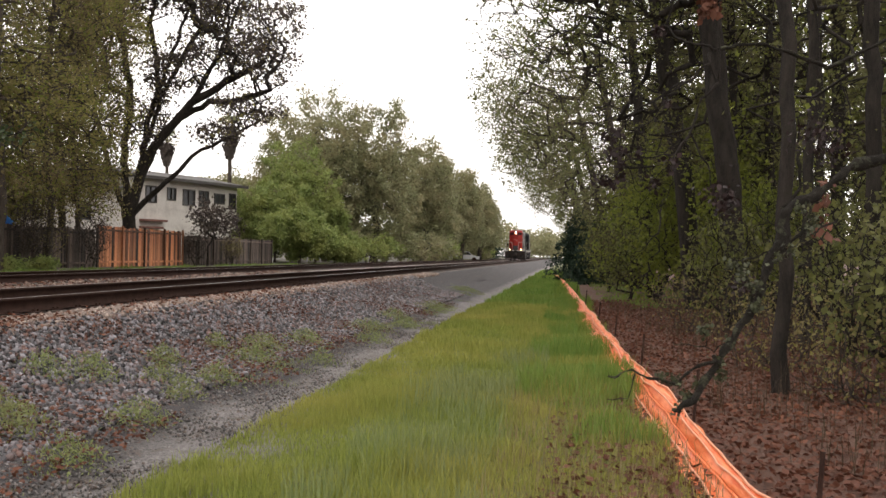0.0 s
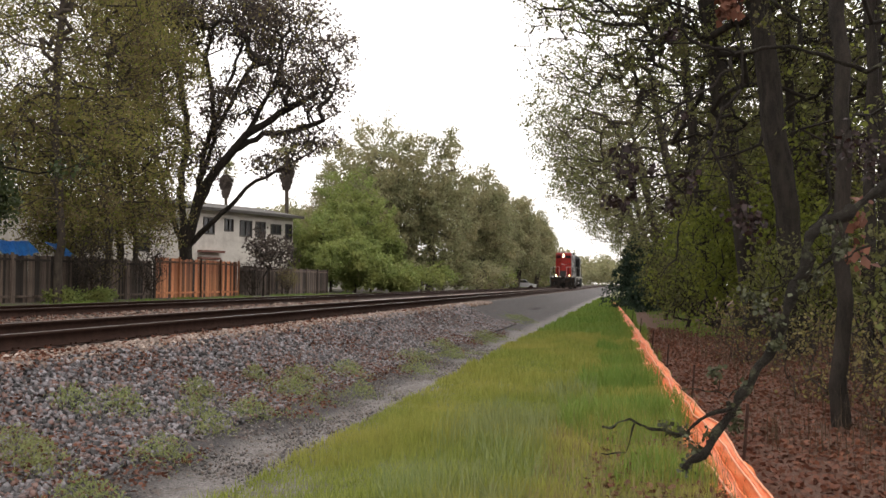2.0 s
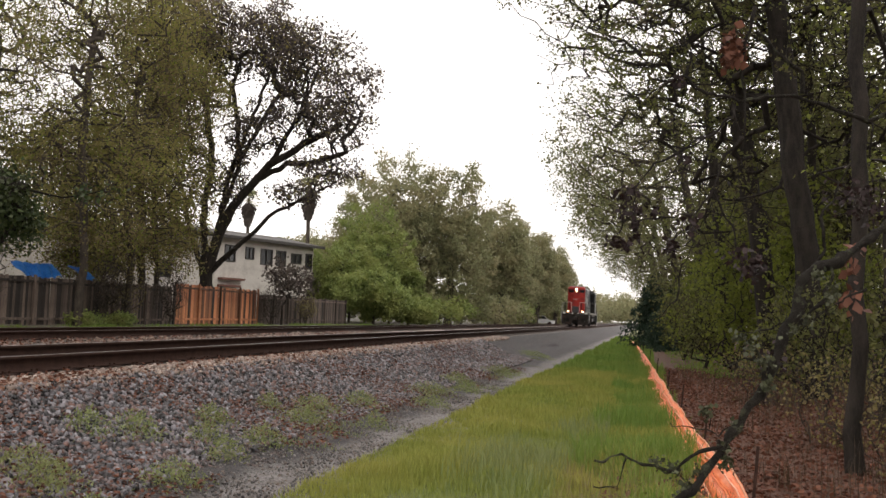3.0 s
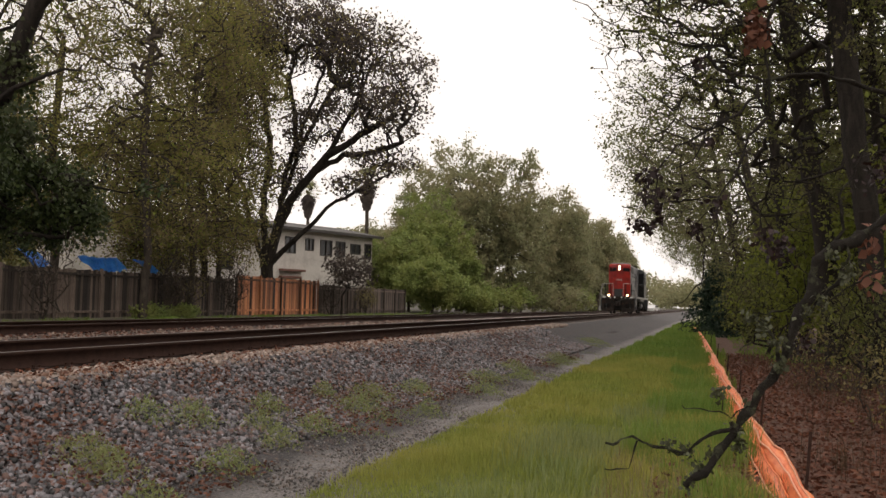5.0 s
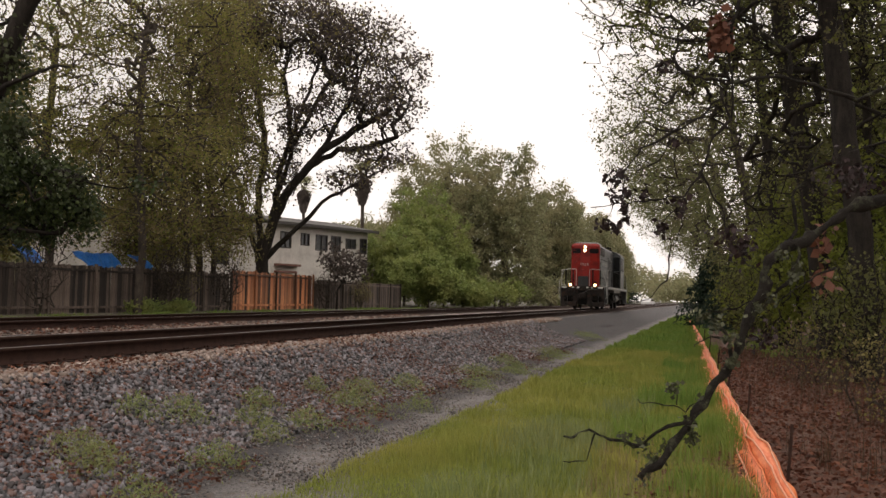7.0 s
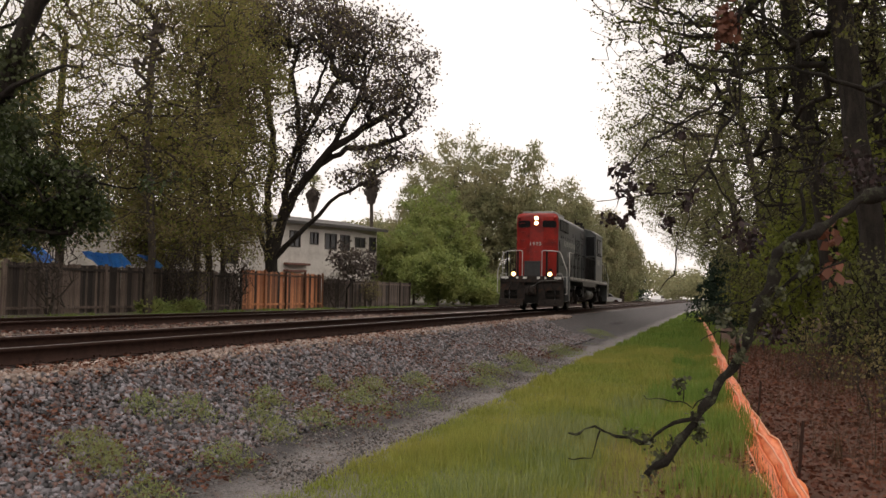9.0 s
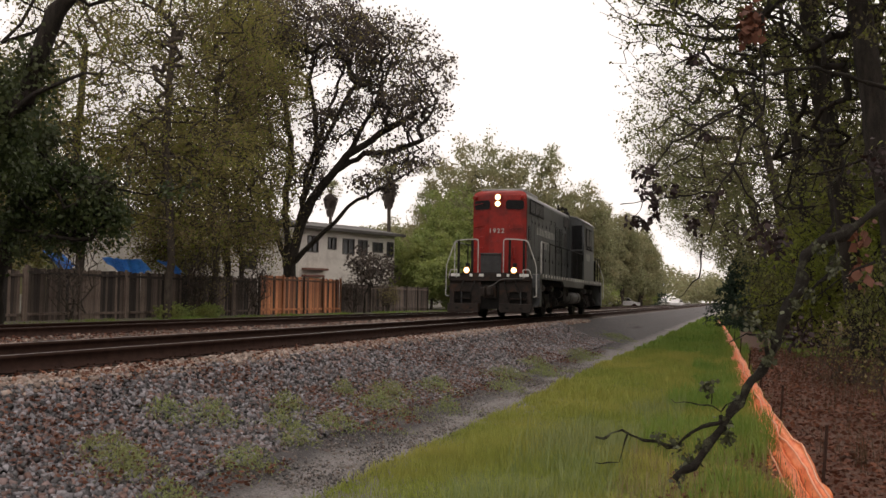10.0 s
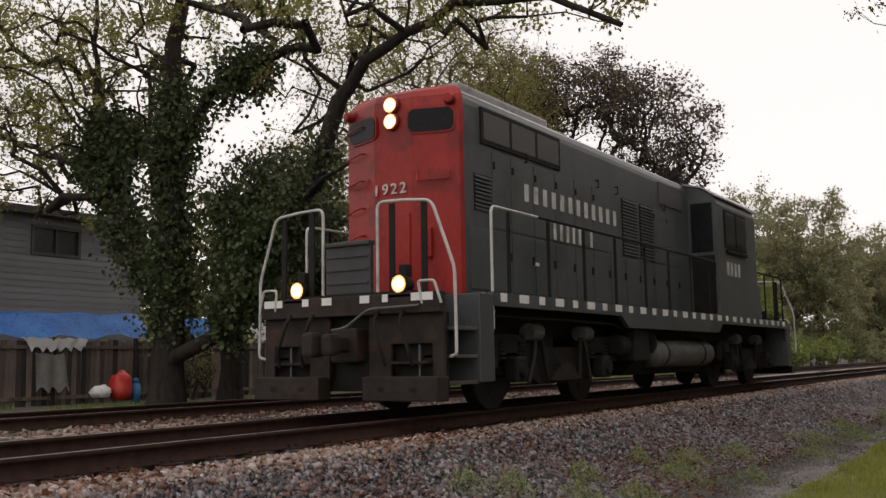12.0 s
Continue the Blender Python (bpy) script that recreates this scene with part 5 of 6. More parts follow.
# hanging sprays with shrivelled leaves
for seed, pts, r in (
        (20, [(9.65, 3.85, 2.1), (8.8, 4.0, 1.7), (8.04, 3.88, 1.3), (7.91, 3.84, 1.34), (7.79, 3.81, 1.37), (7.68, 3.78, 1.36), (7.61, 3.76, 1.34)], 0.011),
        (21, [(7.82, 3.82, 1.38), (7.81, 3.81, 1.45), (7.75, 3.79, 1.5), (7.66, 3.76, 1.57)], 0.009),
        (22, [(7.61, 3.76, 1.34), (7.51, 3.73, 1.36), (7.44, 3.71, 1.42), (7.33, 3.68, 1.35)], 0.006),
        (23, [(7.63, 3.77, 1.23), (7.58, 3.76, 1.17), (7.53, 3.75, 1.06), (7.48, 3.74, 0.97), (7.37, 3.71, 0.96)], 0.006),
        (24, [(7.6, 3.76, 1.3), (7.51, 3.74, 1.22), (7.35, 3.7, 1.13), (7.29, 3.69, 1.05), (7.3, 3.69, 0.93)], 0.005),
        (25, [(7.66, 3.76, 1.65), (7.62, 3.76, 1.46), (7.63, 3.77, 1.23)], 0.006),
        (26, [(7.61, 3.76, 1.34), (7.6, 3.76, 1.3), (7.63, 3.77, 1.23)], 0.006),
        (27, [(7.3, 3.69, 0.98), (7.25, 3.68, 0.94), (7.24, 3.68, 0.88)], 0.003),
        (28, [(7.29, 3.69, 1.05), (7.26, 3.68, 1.03), (7.25, 3.68, 0.97)], 0.003),
        (29, [(7.48, 3.74, 0.97), (7.47, 3.74, 0.93), (7.41, 3.73, 0.87)], 0.003),
        (30, [(7.44, 3.71, 1.42), (7.46, 3.71, 1.5), (7.52, 3.72, 1.55)], 0.005),
        (31, [(7.53, 3.75, 1.06), (7.6, 3.78, 0.95), (7.64, 3.79, 0.82)], 0.004),
        (32, [(7.37, 3.71, 0.96), (7.3, 3.69, 0.94), (7.19, 3.67, 0.93)], 0.003),
        (33, [(7.44, 3.74, 0.78), (7.43, 3.74, 0.71), (7.35, 3.73, 0.63)], 0.003),
        (34, [(7.48, 3.74, 0.97), (7.47, 3.74, 0.88), (7.44, 3.74, 0.78)], 0.003),
        (35, [(7.51, 3.74, 1.22), (7.44, 3.72, 1.19), (7.35, 3.69, 1.21), (7.28, 3.68, 1.16)], 0.004),
        (36, [(7.44, 3.72, 1.19), (7.4, 3.72, 1.09), (7.33, 3.7, 1.04)], 0.003),
):
    part("hanging_branch", rough_pipe(pts, r, r * 0.5, seed, 6), BARK_LICHEN if r > 0.008 else BARK_DARK, leaner, "", True)
tufts = [((7.23, 3.68, 0.88), 0.016), ((7.27, 3.69, 0.87), 0.013), ((7.26, 3.68, 0.97), 0.013), ((7.3, 3.69, 0.98), 0.014), ((7.28, 3.68, 1.04), 0.013), ((7.36, 3.71, 0.98), 0.013), ((7.25, 3.68, 1.03), 0.012), ((7.3, 3.69, 0.93), 0.012), ((7.47, 3.74, 0.94), 0.022), ((7.41, 3.73, 0.87), 0.02), ((7.64, 3.79, 0.83), 0.04), ((7.67, 3.8, 0.81), 0.035), ((7.3, 3.7, 0.9), 0.01), ((7.45, 3.72, 1.15), 0.012), ((7.42, 3.7, 1.39), 0.018), ((7.74, 3.84, 0.52), 0.03), ((7.97, 3.87, 1.07), 0.05), ((8.04, 3.9, 1.02), 0.04)]
for k, (at, r) in enumerate(tufts):
    rng = np.random.default_rng(400 + k)
    n = int(26 * r / 0.014)
    v, f = leaves_at(np.array([at]) + rng.normal(size=(n, 3)) * r * 0.7, rng, 0.02, 0.8, 0.4)
    link_mesh("dead_leaf_tuft", raw("dead_leaf_tuft", v, f, LEAF_SHRIVEL), leaner, "dark shrivelled leaves")["kind"] = "stuff"
for k, (at, n) in enumerate((((7.59, 3.75, 1.51), 130), ((7.86, 3.23, 0.81), 16), ((7.85, 3.23, 0.71), 14))):
    rng = np.random.default_rng(499 + k)
    v, f = leaves_at(np.array([at]) + rng.normal(size=(n, 3)) * np.array([0.013, 0.013, 0.026]), rng, 0.03, 0.9, 0.4)
    link_mesh("dead_leaf_tuft", raw("dead_leaf_tuft", v, f, LEAF_DEAD), leaner, "pale brown hanging dead leaves")["kind"] = "stuff"

bm = bmesh.new()
box(bm, -0.14, 0.14, -0.03, 0.03, 0, 0.012, 0.004)
scrap = part("paper_scrap", bm, TARP_WHITE)
scrap.location, scrap.rotation_euler = (4.05, 23.9, -0.89), (0.1, 0.05, -0.5)
tagged(scrap, "white scrap of paper lying on the path", "litter")


# ---- bare brush before the fence ----
for i, (bx, by, h, w) in enumerate(((-13.2, 10.8, 1.6, 0.9), (-13.3, 19.5, 1.3, 0.9), (-13.3, 27.0, 3.4, 1.3), (-13.3, 34.6, 2.6, 0.9), (-13.4, 36.0, 3.2, 1.4), (-13.3, 39.6, 2.6, 1.1), (-13.4, 51.5, 2.0, 1.2), (-13.3, 57.0, 1.7, 1.1))):
    tree("bare_shrub", "tangled bare brown shrub growing before the fence", "shrub", [(bx, by, -0.35), (bx + 0.05, by + 0.1, 0.1)], [(bx, by, h * 0.5 - 0.1, w * 0.55, w, h * 0.5)], 420,
         1500, 0.055, BARK, LEAF_OLIVE if i % 3 == 1 else LEAF_OAK, 900 + i, 0.05, 0.14, wander=0.3, group="brush along the fence", r_tip=0.007)
for i, (bx, by, h, w) in enumerate(((-12.9, 32.6, 0.45, 1.0), (-12.9, 35.0, 0.4, 0.9))):
    tree("ivy_bush", "low glossy green ivy bush against the fence", "bush", [(bx, by, -0.35), (bx, by, 0.0)], [(bx, by, h * 0.45 - 0.25, w * 0.5, w, h * 0.5)], 120,
         1800, 0.1, BARK_DARK, LEAF_GREEN, 930 + i, 0.03, 0.1, wander=0.3, group="brush along the fence")
# low brown brush along the wood's edge
for i, (bx, by, h, w) in enumerate(((10.2, 10.5, 1.3, 0.8), (9.9, 13.5, 1.4, 0.9), (11.0, 16.5, 1.6, 1.1), (9.6, 19.5, 1.5, 1.0), (11.6, 12.2, 1.7, 1.0))):
    tree("bramble_bush", "low tangle of brown brambles on the leaf mould", "bush", [(bx, by, -0.9), (bx, by, -0.7)], [(bx, by, h * 0.45 - 0.9, w, w, h * 0.5)], 320,
         900, 0.05, BARK, LEAF_OLIVE, 950 + i, 0.02, 0.12, wander=0.35, group="brambles of the wood", r_tip=0.004)
strewn("leaf_litter", "brown fallen leaves in thin grass beside the netting", 6.9, 7.9, 3.0, 6.2, 3500, 0.05, LEAF_DEAD, 31, "fallen leaves")


# ---- the locomotive ----
RED = surface("red_paint", (0.2, 0.009, 0.007), (0.31, 0.02, 0.013), 0.4, 2.2, dirt=(0.13, 0.012, 0.01), bump=0.12, stretch=(1, 1, 0.4), spec=0.3)
GREYP = surface("grey_paint", (0.042, 0.048, 0.05), (0.074, 0.08, 0.082), 0.36, 1.8, dirt=(0.04, 0.04, 0.039), bump=0.12, stretch=(1, 1, 0.35))
# paler grey than the hood sides, for everything on the roof
ROOF_PALE = surface("pale_roof_grey", (0.2, 0.2, 0.2), (0.3, 0.3, 0.29), 0.35, 2.5, dirt=(0.12, 0.115, 0.11), bump=0.12)
BLACK = surface("grimy_black", (0.007, 0.0065, 0.006), (0.015, 0.0135, 0.012), 0.7, 4, dirt=(0.018, 0.015, 0.012), bump=0.3, spec=0.2)
RUSTY = surface("rusty_pilot", (0.014, 0.012, 0.011), (0.034, 0.026, 0.022), 0.7, 5, dirt=(0.06, 0.03, 0.018), bump=0.3, spec=0.2)
DULL = surface("dull_grey_steel", (0.02, 0.021, 0.022), (0.038, 0.039, 0.04), 0.6, 4, dirt=(0.03, 0.026, 0.022), bump=0.3)
TANK = surface("tank_grey", (0.04, 0.039, 0.037), (0.09, 0.088, 0.083), 0.5, 4, dirt=(0.05, 0.045, 0.04), bump=0.2)
WHITE_RAIL = surface("white_handrail", (0.36, 0.36, 0.34), (0.5, 0.5, 0.47), 0.5, 9, dirt=(0.3, 0.28, 0.25), bump=0.1)
REFLECT = surface("reflective_sheet", (0.55, 0.55, 0.52), (0.7, 0.7, 0.67), 0.4, 9, bump=0.05)
LETTER = surface("lettering", (0.36, 0.36, 0.34), (0.5, 0.5, 0.47), 0.55, 5, dirt=(0.2, 0.2, 0.19), bump=0.05)
GLASS = surface("dark_glass", (0.008, 0.008, 0.009), (0.014, 0.014, 0.015), 0.3, 2, bump=0.02, spec=0.12)
MESHG = surface("dark_grille", (0.045, 0.045, 0.045), (0.075, 0.074, 0.072), 0.6, 40, bump=0.6)
HEADLAMP = glowing("headlamp", (1.0, 0.84, 0.58), 10)
DITCHLAMP = glowing("ditch_lamp", (1.0, 0.8, 0.5), 11)
# amber emission set round the lenses to imitate the lamps' glare
GLARE_RING = glowing("lamp_glare", (1.0, 0.5, 0.16), 1.8)

loco = thing("locomotive", "red-nosed dark grey diesel locomotive with lit headlights on the main track", "locomotive")


def face_on(x0, y0, x1, y1):
    """Panel space: origin at (x0, y0), u along the wall to (x1, y1), w out of it, v up."""
    u = Vector((x1 - x0, y1 - y0, 0)).normalized()
    w = Vector((u.y, -u.x, 0))
    return Matrix(((u.x, w.x, 0, x0), (u.y, w.y, 0, y0), (0, 0, 1, 0), (0, 0, 0, 1)))


NOSE_R, NOSE_L, FLAT = face_on(0.3, 0.99, 0.9, 1.2), face_on(-0.9, 1.2, -0.3, 0.99), face_on(-0.3, 0.99, 0.3, 0.99)
SIDE = {1: face_on(0.92, 0, 0.92, 1), -1: face_on(-0.92, 1, -0.92, 0) @ Matrix.Translation((1, 0, 0)) @ Matrix.Diagonal((-1, 1, 1, 1))}


def slab(name, m, u0, u1, w0, w1, v0, v1, material, parent, label="", bevel=0.006):
    bm = bmesh.new()
    box(bm, u0, u1, w0, w1, v0, v1, bevel, m)
    bmesh.ops.recalc_face_normals(bm, faces=bm.faces[:])
    return part(name, bm, material, parent, label)


def plate_on(name, m, u0, u1, v0, v1, out, r, material, parent, label=""):
    """A flat plate with rounded corners standing proud of a panel."""
    pts = []
    for cu, cv, a0 in ((u1 - r, v1 - r, 0), (u0 + r, v1 - r, 90), (u0 + r, v0 + r, 180), (u1 - r, v0 + r, 270)):
        pts += [(cu + r * math.cos(radians(a0 + k * 22.5)), cv + r * math.sin(radians(a0 + k * 22.5))) for k in range(5)]
    bm = bmesh.new()
    loft(bm, [[(u, w, v) for u, v in pts] for w in (-0.02, out)])
    bm.transform(m)
    return part(name, bm, material, parent, label)


def loft(bm, rings):
    rs = [[bm.verts.new(p) for p in r] for r in rings]
    n = len(rs[0])
    for a, b in zip(rs, rs[1:]):
        for k in range(n):
            bm.faces.new((a[k], a[(k + 1) % n], b[(k + 1) % n], b[k]))
    bm.faces.new(rs[0][::-1])
    bm.faces.new(rs[-1])
    bmesh.ops.recalc_face_normals(bm, faces=bm.faces[:])
    return bm


def hood_section(w, z0, top, crown, r=0.24):
    """Half outline up one side and over the rounded top."""
    pts = [(w, z0), (w, top - r)]
    pts += [(w - r + r * math.cos(a), top - r + r * math.sin(a)) for a in (radians(d) for d in (18, 36, 54, 72, 90))]
    pts += [(w * 0.4, top + crown * 0.75), (0, top + crown)]
    return pts + [(-x, z) for x, z in pts[-2::-1]]


def build_hood():
    sec = hood_section(0.92, 1.47, 4.2, 0.06)
    bm = bmesh.new()
    loft(bm, [[(x, y, z) for x, z in sec] for y in (1.27, 9.98)])
    hood = part("long_hood", bm, GREYP, loco, "dark grey engine hood with louvres and doors", False)
    # paler roof strip laid over the curve
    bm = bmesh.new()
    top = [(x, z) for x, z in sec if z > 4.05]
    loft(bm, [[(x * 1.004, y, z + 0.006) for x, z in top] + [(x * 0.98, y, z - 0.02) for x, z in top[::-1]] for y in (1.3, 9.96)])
    part("hood_roof", bm, ROOF_PALE, loco, "pale hood roof")
    # red nose
    plan = [(-0.92, 1.27), (-0.9, 1.2), (-0.3, 0.99), (0.3, 0.99), (0.9, 1.2), (0.92, 1.27)]
    rings = []
    for z, inset, lean in ((1.47, 0, 0), (3.95, 0, 0), (4.08, 0.012, 0.015), (4.16, 0.05, 0.05), (4.205, 0.12, 0.12), (4.24, 0.26, 0.2)):
        rings.append([(x * (1 - inset), min(y + lean, 1.266) if abs(x) < 0.92 else 1.27, z) for x, y in plan])
    bm = bmesh.new()
    loft(bm, rings)
    nose = part("nose", bm, RED, loco, "faded red hood end")
    for m, u0, u1 in ((NOSE_R, -0.04, 0.57), (NOSE_L, 0.07, 0.68)):
        board = plate_on("number_board", m, u0, u1, 3.6, 3.9, 0.03, 0.09, GLASS, loco, "dark glazed number board")
        plate_on("board_rim", m, u0 - 0.025, u1 + 0.025, 3.575, 3.925, 0.02, 0.1, RED, board)
    for z in (4.0, 3.78):
        bm = cyl(bmesh.new(), (0, 1.0, z), (0, 0.93, z), 0.125, 0.115, 20, 0.01)
        ring = part("headlight", bm, RED, loco, "twin round headlight, lit", True)
        bm = cyl(bmesh.new(), (0, 0.96, z), (0, 0.922, z), 0.085, 0.076, 20)
        part("lamp_lens", bm, HEADLAMP, ring, "bright lit lens")
        # added glowing disc behind the lens, the glare drawn as a shape
        bm = cyl(bmesh.new(), (0, 0.96, z), (0, 0.928, z), 0.104, 0.1, 20)
        part("glare_disc", bm, GLARE_RING, ring, "amber emissive ring imitating the lamp's glare")
    for m, u in ((NOSE_R, 0.52), (NOSE_L, 0.1)):
        bm = cyl(bmesh.new(), (u, 0.0, 4.0), (u, 0.12, 4.0), 0.085, 0.06, 14, 0.012)
        bm.transform(m)
        part("class_light", bm, RED, loco, "unlit red-painted marker lamp")
        bm = pipe(bmesh.new(), rounded([(0.08 if m is NOSE_R else 0.15, 0, 3.08), (0.08 if m is NOSE_R else 0.15, 0.06, 2.96), (0.5, 0.06, 2.96), (0.5, 0, 3.08)], 0.03), 0.011, 6)
        bm.transform(m)
        part("grab_iron", bm, RED, loco)
    for k in range(6):
        z = 1.9 + 0.37 * k
        bm = pipe(bmesh.new(), rounded([(0.06, 0, z), (0.06, 0.07, z), (0.4, 0.07, z + 0.05), (0.4, 0, z + 0.05)], 0.03), 0.012, 6)
        bm.transform(NOSE_L)
        part("grab_iron", bm, RED, loco)
    slab("nose_door", FLAT, 0.03, 0.57, 0.005, 0.022, 1.5, 2.55, RED, loco, "red nose door", 0.01)
    slab("valve", NOSE_R, 0.2, 0.27, 0.0, 0.09, 1.95, 2.35, RED, loco, "", 0.02)
    font = bpy.data.curves.new("road_number", "FONT")
    font.bevel_depth = 0.004
    font.body, font.size, font.extrude, font.align_x, font.space_character = "1922", 0.21, 0.004, "CENTER", 1.35
    tmp = new("tmp_text", font)
    me = bpy.data.meshes.new_from_object(tmp.evaluated_get(bpy.context.evaluated_depsgraph_get()))
    bpy.data.objects.remove(tmp)
    me.materials.append(LETTER)
    num = link_mesh("road_number", me, loco, "white painted road number")
    num.matrix_basis = Matrix.Translation((-0.04, 0.968, 2.82)) @ pose(0, 0, 0, 90, 0, 0) @ Matrix.Diagonal((1.0, 0.95, 1, 1))
    return hood


def louvres(m, u0, u1, v0, v1, n):
    back = slab("louvre_panel", m, u0, u1, -0.005, 0.008, v0, v1, BLACK, loco, "black slatted louvre")
    bm = bmesh.new()
    box(bm, u0 + 0.015, u1 - 0.015, 0, 0.03, -0.014, 0.006, 0.0, None)
    bm.transform(Matrix.Translation((0, 0.0, 0)))
    for v in bm.verts:
        v.co.z -= (v.co.y) * 0.9
    bm.transform(m)
    bmesh.ops.recalc_face_normals(bm, faces=bm.faces[:])
    slat = part("slat", bm, GREYP, back)
    for k in range(n):
        q = slat if k == 0 else link_mesh("slat", slat.data, back)
        q.location = (0, 0, v0 + (v1 - v0) * (k + 0.7) / n)


def build_side(s):
    m = SIDE[s]
    frame_ob = slab("shutter_frame", m, 1.68, 4.05, -0.01, 0.025, 3.5, 4.0, BLACK, loco, "dark grey radiator shutter frame", 0.01)
    for k in range(3):
        a = 1.74 + k * 0.77
        slab("shutter", m, a, a + 0.7, 0.0, 0.034, 3.56, 3.94, MESHG, frame_ob, "dark mesh shutter", 0.012)
    louvres(m, 1.5, 1.95, 2.6, 3.08, 9)
    louvres(m, 6.45, 7.15, 2.42, 3.42, 17)
    louvres(m, 7.28, 8.0, 2.42, 3.42, 17)
    y = 1.36
    widths = (0.6, 0.52, 0.68, 0.68, 0.68, 0.68, 0.68, 0.68, 0.68, 0.68, 0.68, 0.68)
    for k, w in enumerate(widths):
        low = 1.56
        door = slab("hood_door", m, y + 0.015, y + w - 0.015, 0.0, 0.014, low, 2.36, GREYP, loco)
        slab("latch", m, y + w - 0.09, y + w - 0.05, 0.01, 0.04, 1.98, 2.1, BLACK, door, "", 0.004)
        if not (5.8 < y + w / 2 < 8.1):
            up = slab("hood_door", m, y + 0.015, y + w - 0.015, 0.0, 0.012, 2.4, 3.44, GREYP, loco) if y > 1.9 else None
            if up:
                slab("hinge", m, y + 0.03, y + 0.07, 0.01, 0.03, 3.2, 3.3, BLACK, up, "", 0.004)
        y += w
    for a in (2.9, 5.4, 6.2, 8.5):
        bm = pipe(bmesh.new(), [(a, 0, 3.56), (a, 0.05, 3.56), (a, 0.05, 3.44), (a, 0, 3.44)], 0.012, 6)
        bm.transform(m)
        part("lift_eye", bm, BLACK, loco)
    slab("builder_plate", m, 3.1, 3.27, 0.01, 0.018, 1.98, 2.03, REFLECT, loco, "small pale plate", 0.002)
    for a, b in ((8.3, 9.6), (8.3, 8.9)):
        slab("vent_panel", m, a, b, 0.0, 0.02, 3.55 if b > 9 else 2.75, 3.98 if b > 9 else 3.3, MESHG, loco, "dark mesh vent", 0.01)
    # railway company's name as plain blocks
    for a, b, v0, n, miss in ((2.82, 6.28, 2.88, 12, ()), (3.72, 5.25, 2.42, 7, (5,))):
        w = (b - a) / n
        for k in range(n):
            if k not in miss:
                slab("letter_block", m, a + k * w + 0.05, a + k * w + w * 0.62, 0.012, 0.018, v0, v0 + 0.25, LETTER, loco, "worn pale block of lettering", 0.001)
    # walkway rail
    top = 2.52
    bm = pipe(bmesh.new(), rounded([(1.47 * s, 0.98, 1.02), (1.47 * s, 0.98, top), (1.47 * s, 2.2, top)], 0.1), 0.019)
    part("corner_handrail", bm, WHITE_RAIL, loco, "white corner handrail")
    bm = pipe(bmesh.new(), rounded([(1.47 * s, 2.2, top), (1.47 * s, 9.85, top), (1.47 * s, 9.85, 2.25)], 0.06), 0.02)
    part("handrail", bm, BLACK, loco, "dark walkway handrail")
    for y in (1.44, 2.55, 3.69, 4.84, 6.09, 7.22, 8.4, 9.45):
        bm = bmesh.new()
        box(bm, 1.45 * s - 0.012, 1.45 * s + 0.012, y - 0.032, y + 0.032, 1.42, top - 0.02, 0.004)
        part("stanchion", bm, BLACK, loco)
    bm = pipe(bmesh.new(), rounded([(1.47 * s, 13.0, top), (1.47 * s, 15.05, top), (1.47 * s, 15.1, 1.0)], 0.1), 0.02)
    part("handrail", bm, BLACK, loco, "dark walkway handrail")
    for y in (13.6, 14.4):
        bm = bmesh.new()
        box(bm, 1.45 * s - 0.012, 1.45 * s + 0.012, y - 0.03, y + 0.03, 1.42, top - 0.02, 0.004)
        part("stanchion", bm, BLACK, loco)
    # side sill, deeper by the tank
    bm = bmesh.new()
    outline = [(0.95, 1.47), (15.25, 1.47), (15.25, 1.3), (10.1, 1.3), (9.8, 1.12), (5.2, 1.12), (4.9, 1.3), (0.95, 1.3)]
    loft(bm, [[(x, y, z) for y, z in outline] for x in (1.42 * s, 1.5 * s)])
    sill = part("side_sill", bm, GREYP, loco, "dark grey side sill with pale reflectors")
    y, big = 1.12, 0
    while y < 15.1:
        w = 0.25 if big else 0.16
        bm = bmesh.new()
        box(bm, 1.5 * s, 1.505 * s, y, y + w, 1.355, 1.46)
        bmesh.ops.recalc_face_normals(bm, faces=bm.faces[:])
        part("reflector", bm, REFLECT, sill, "square pale reflector")
        y += 0.54 if big else 0.48
        big = 1 - big


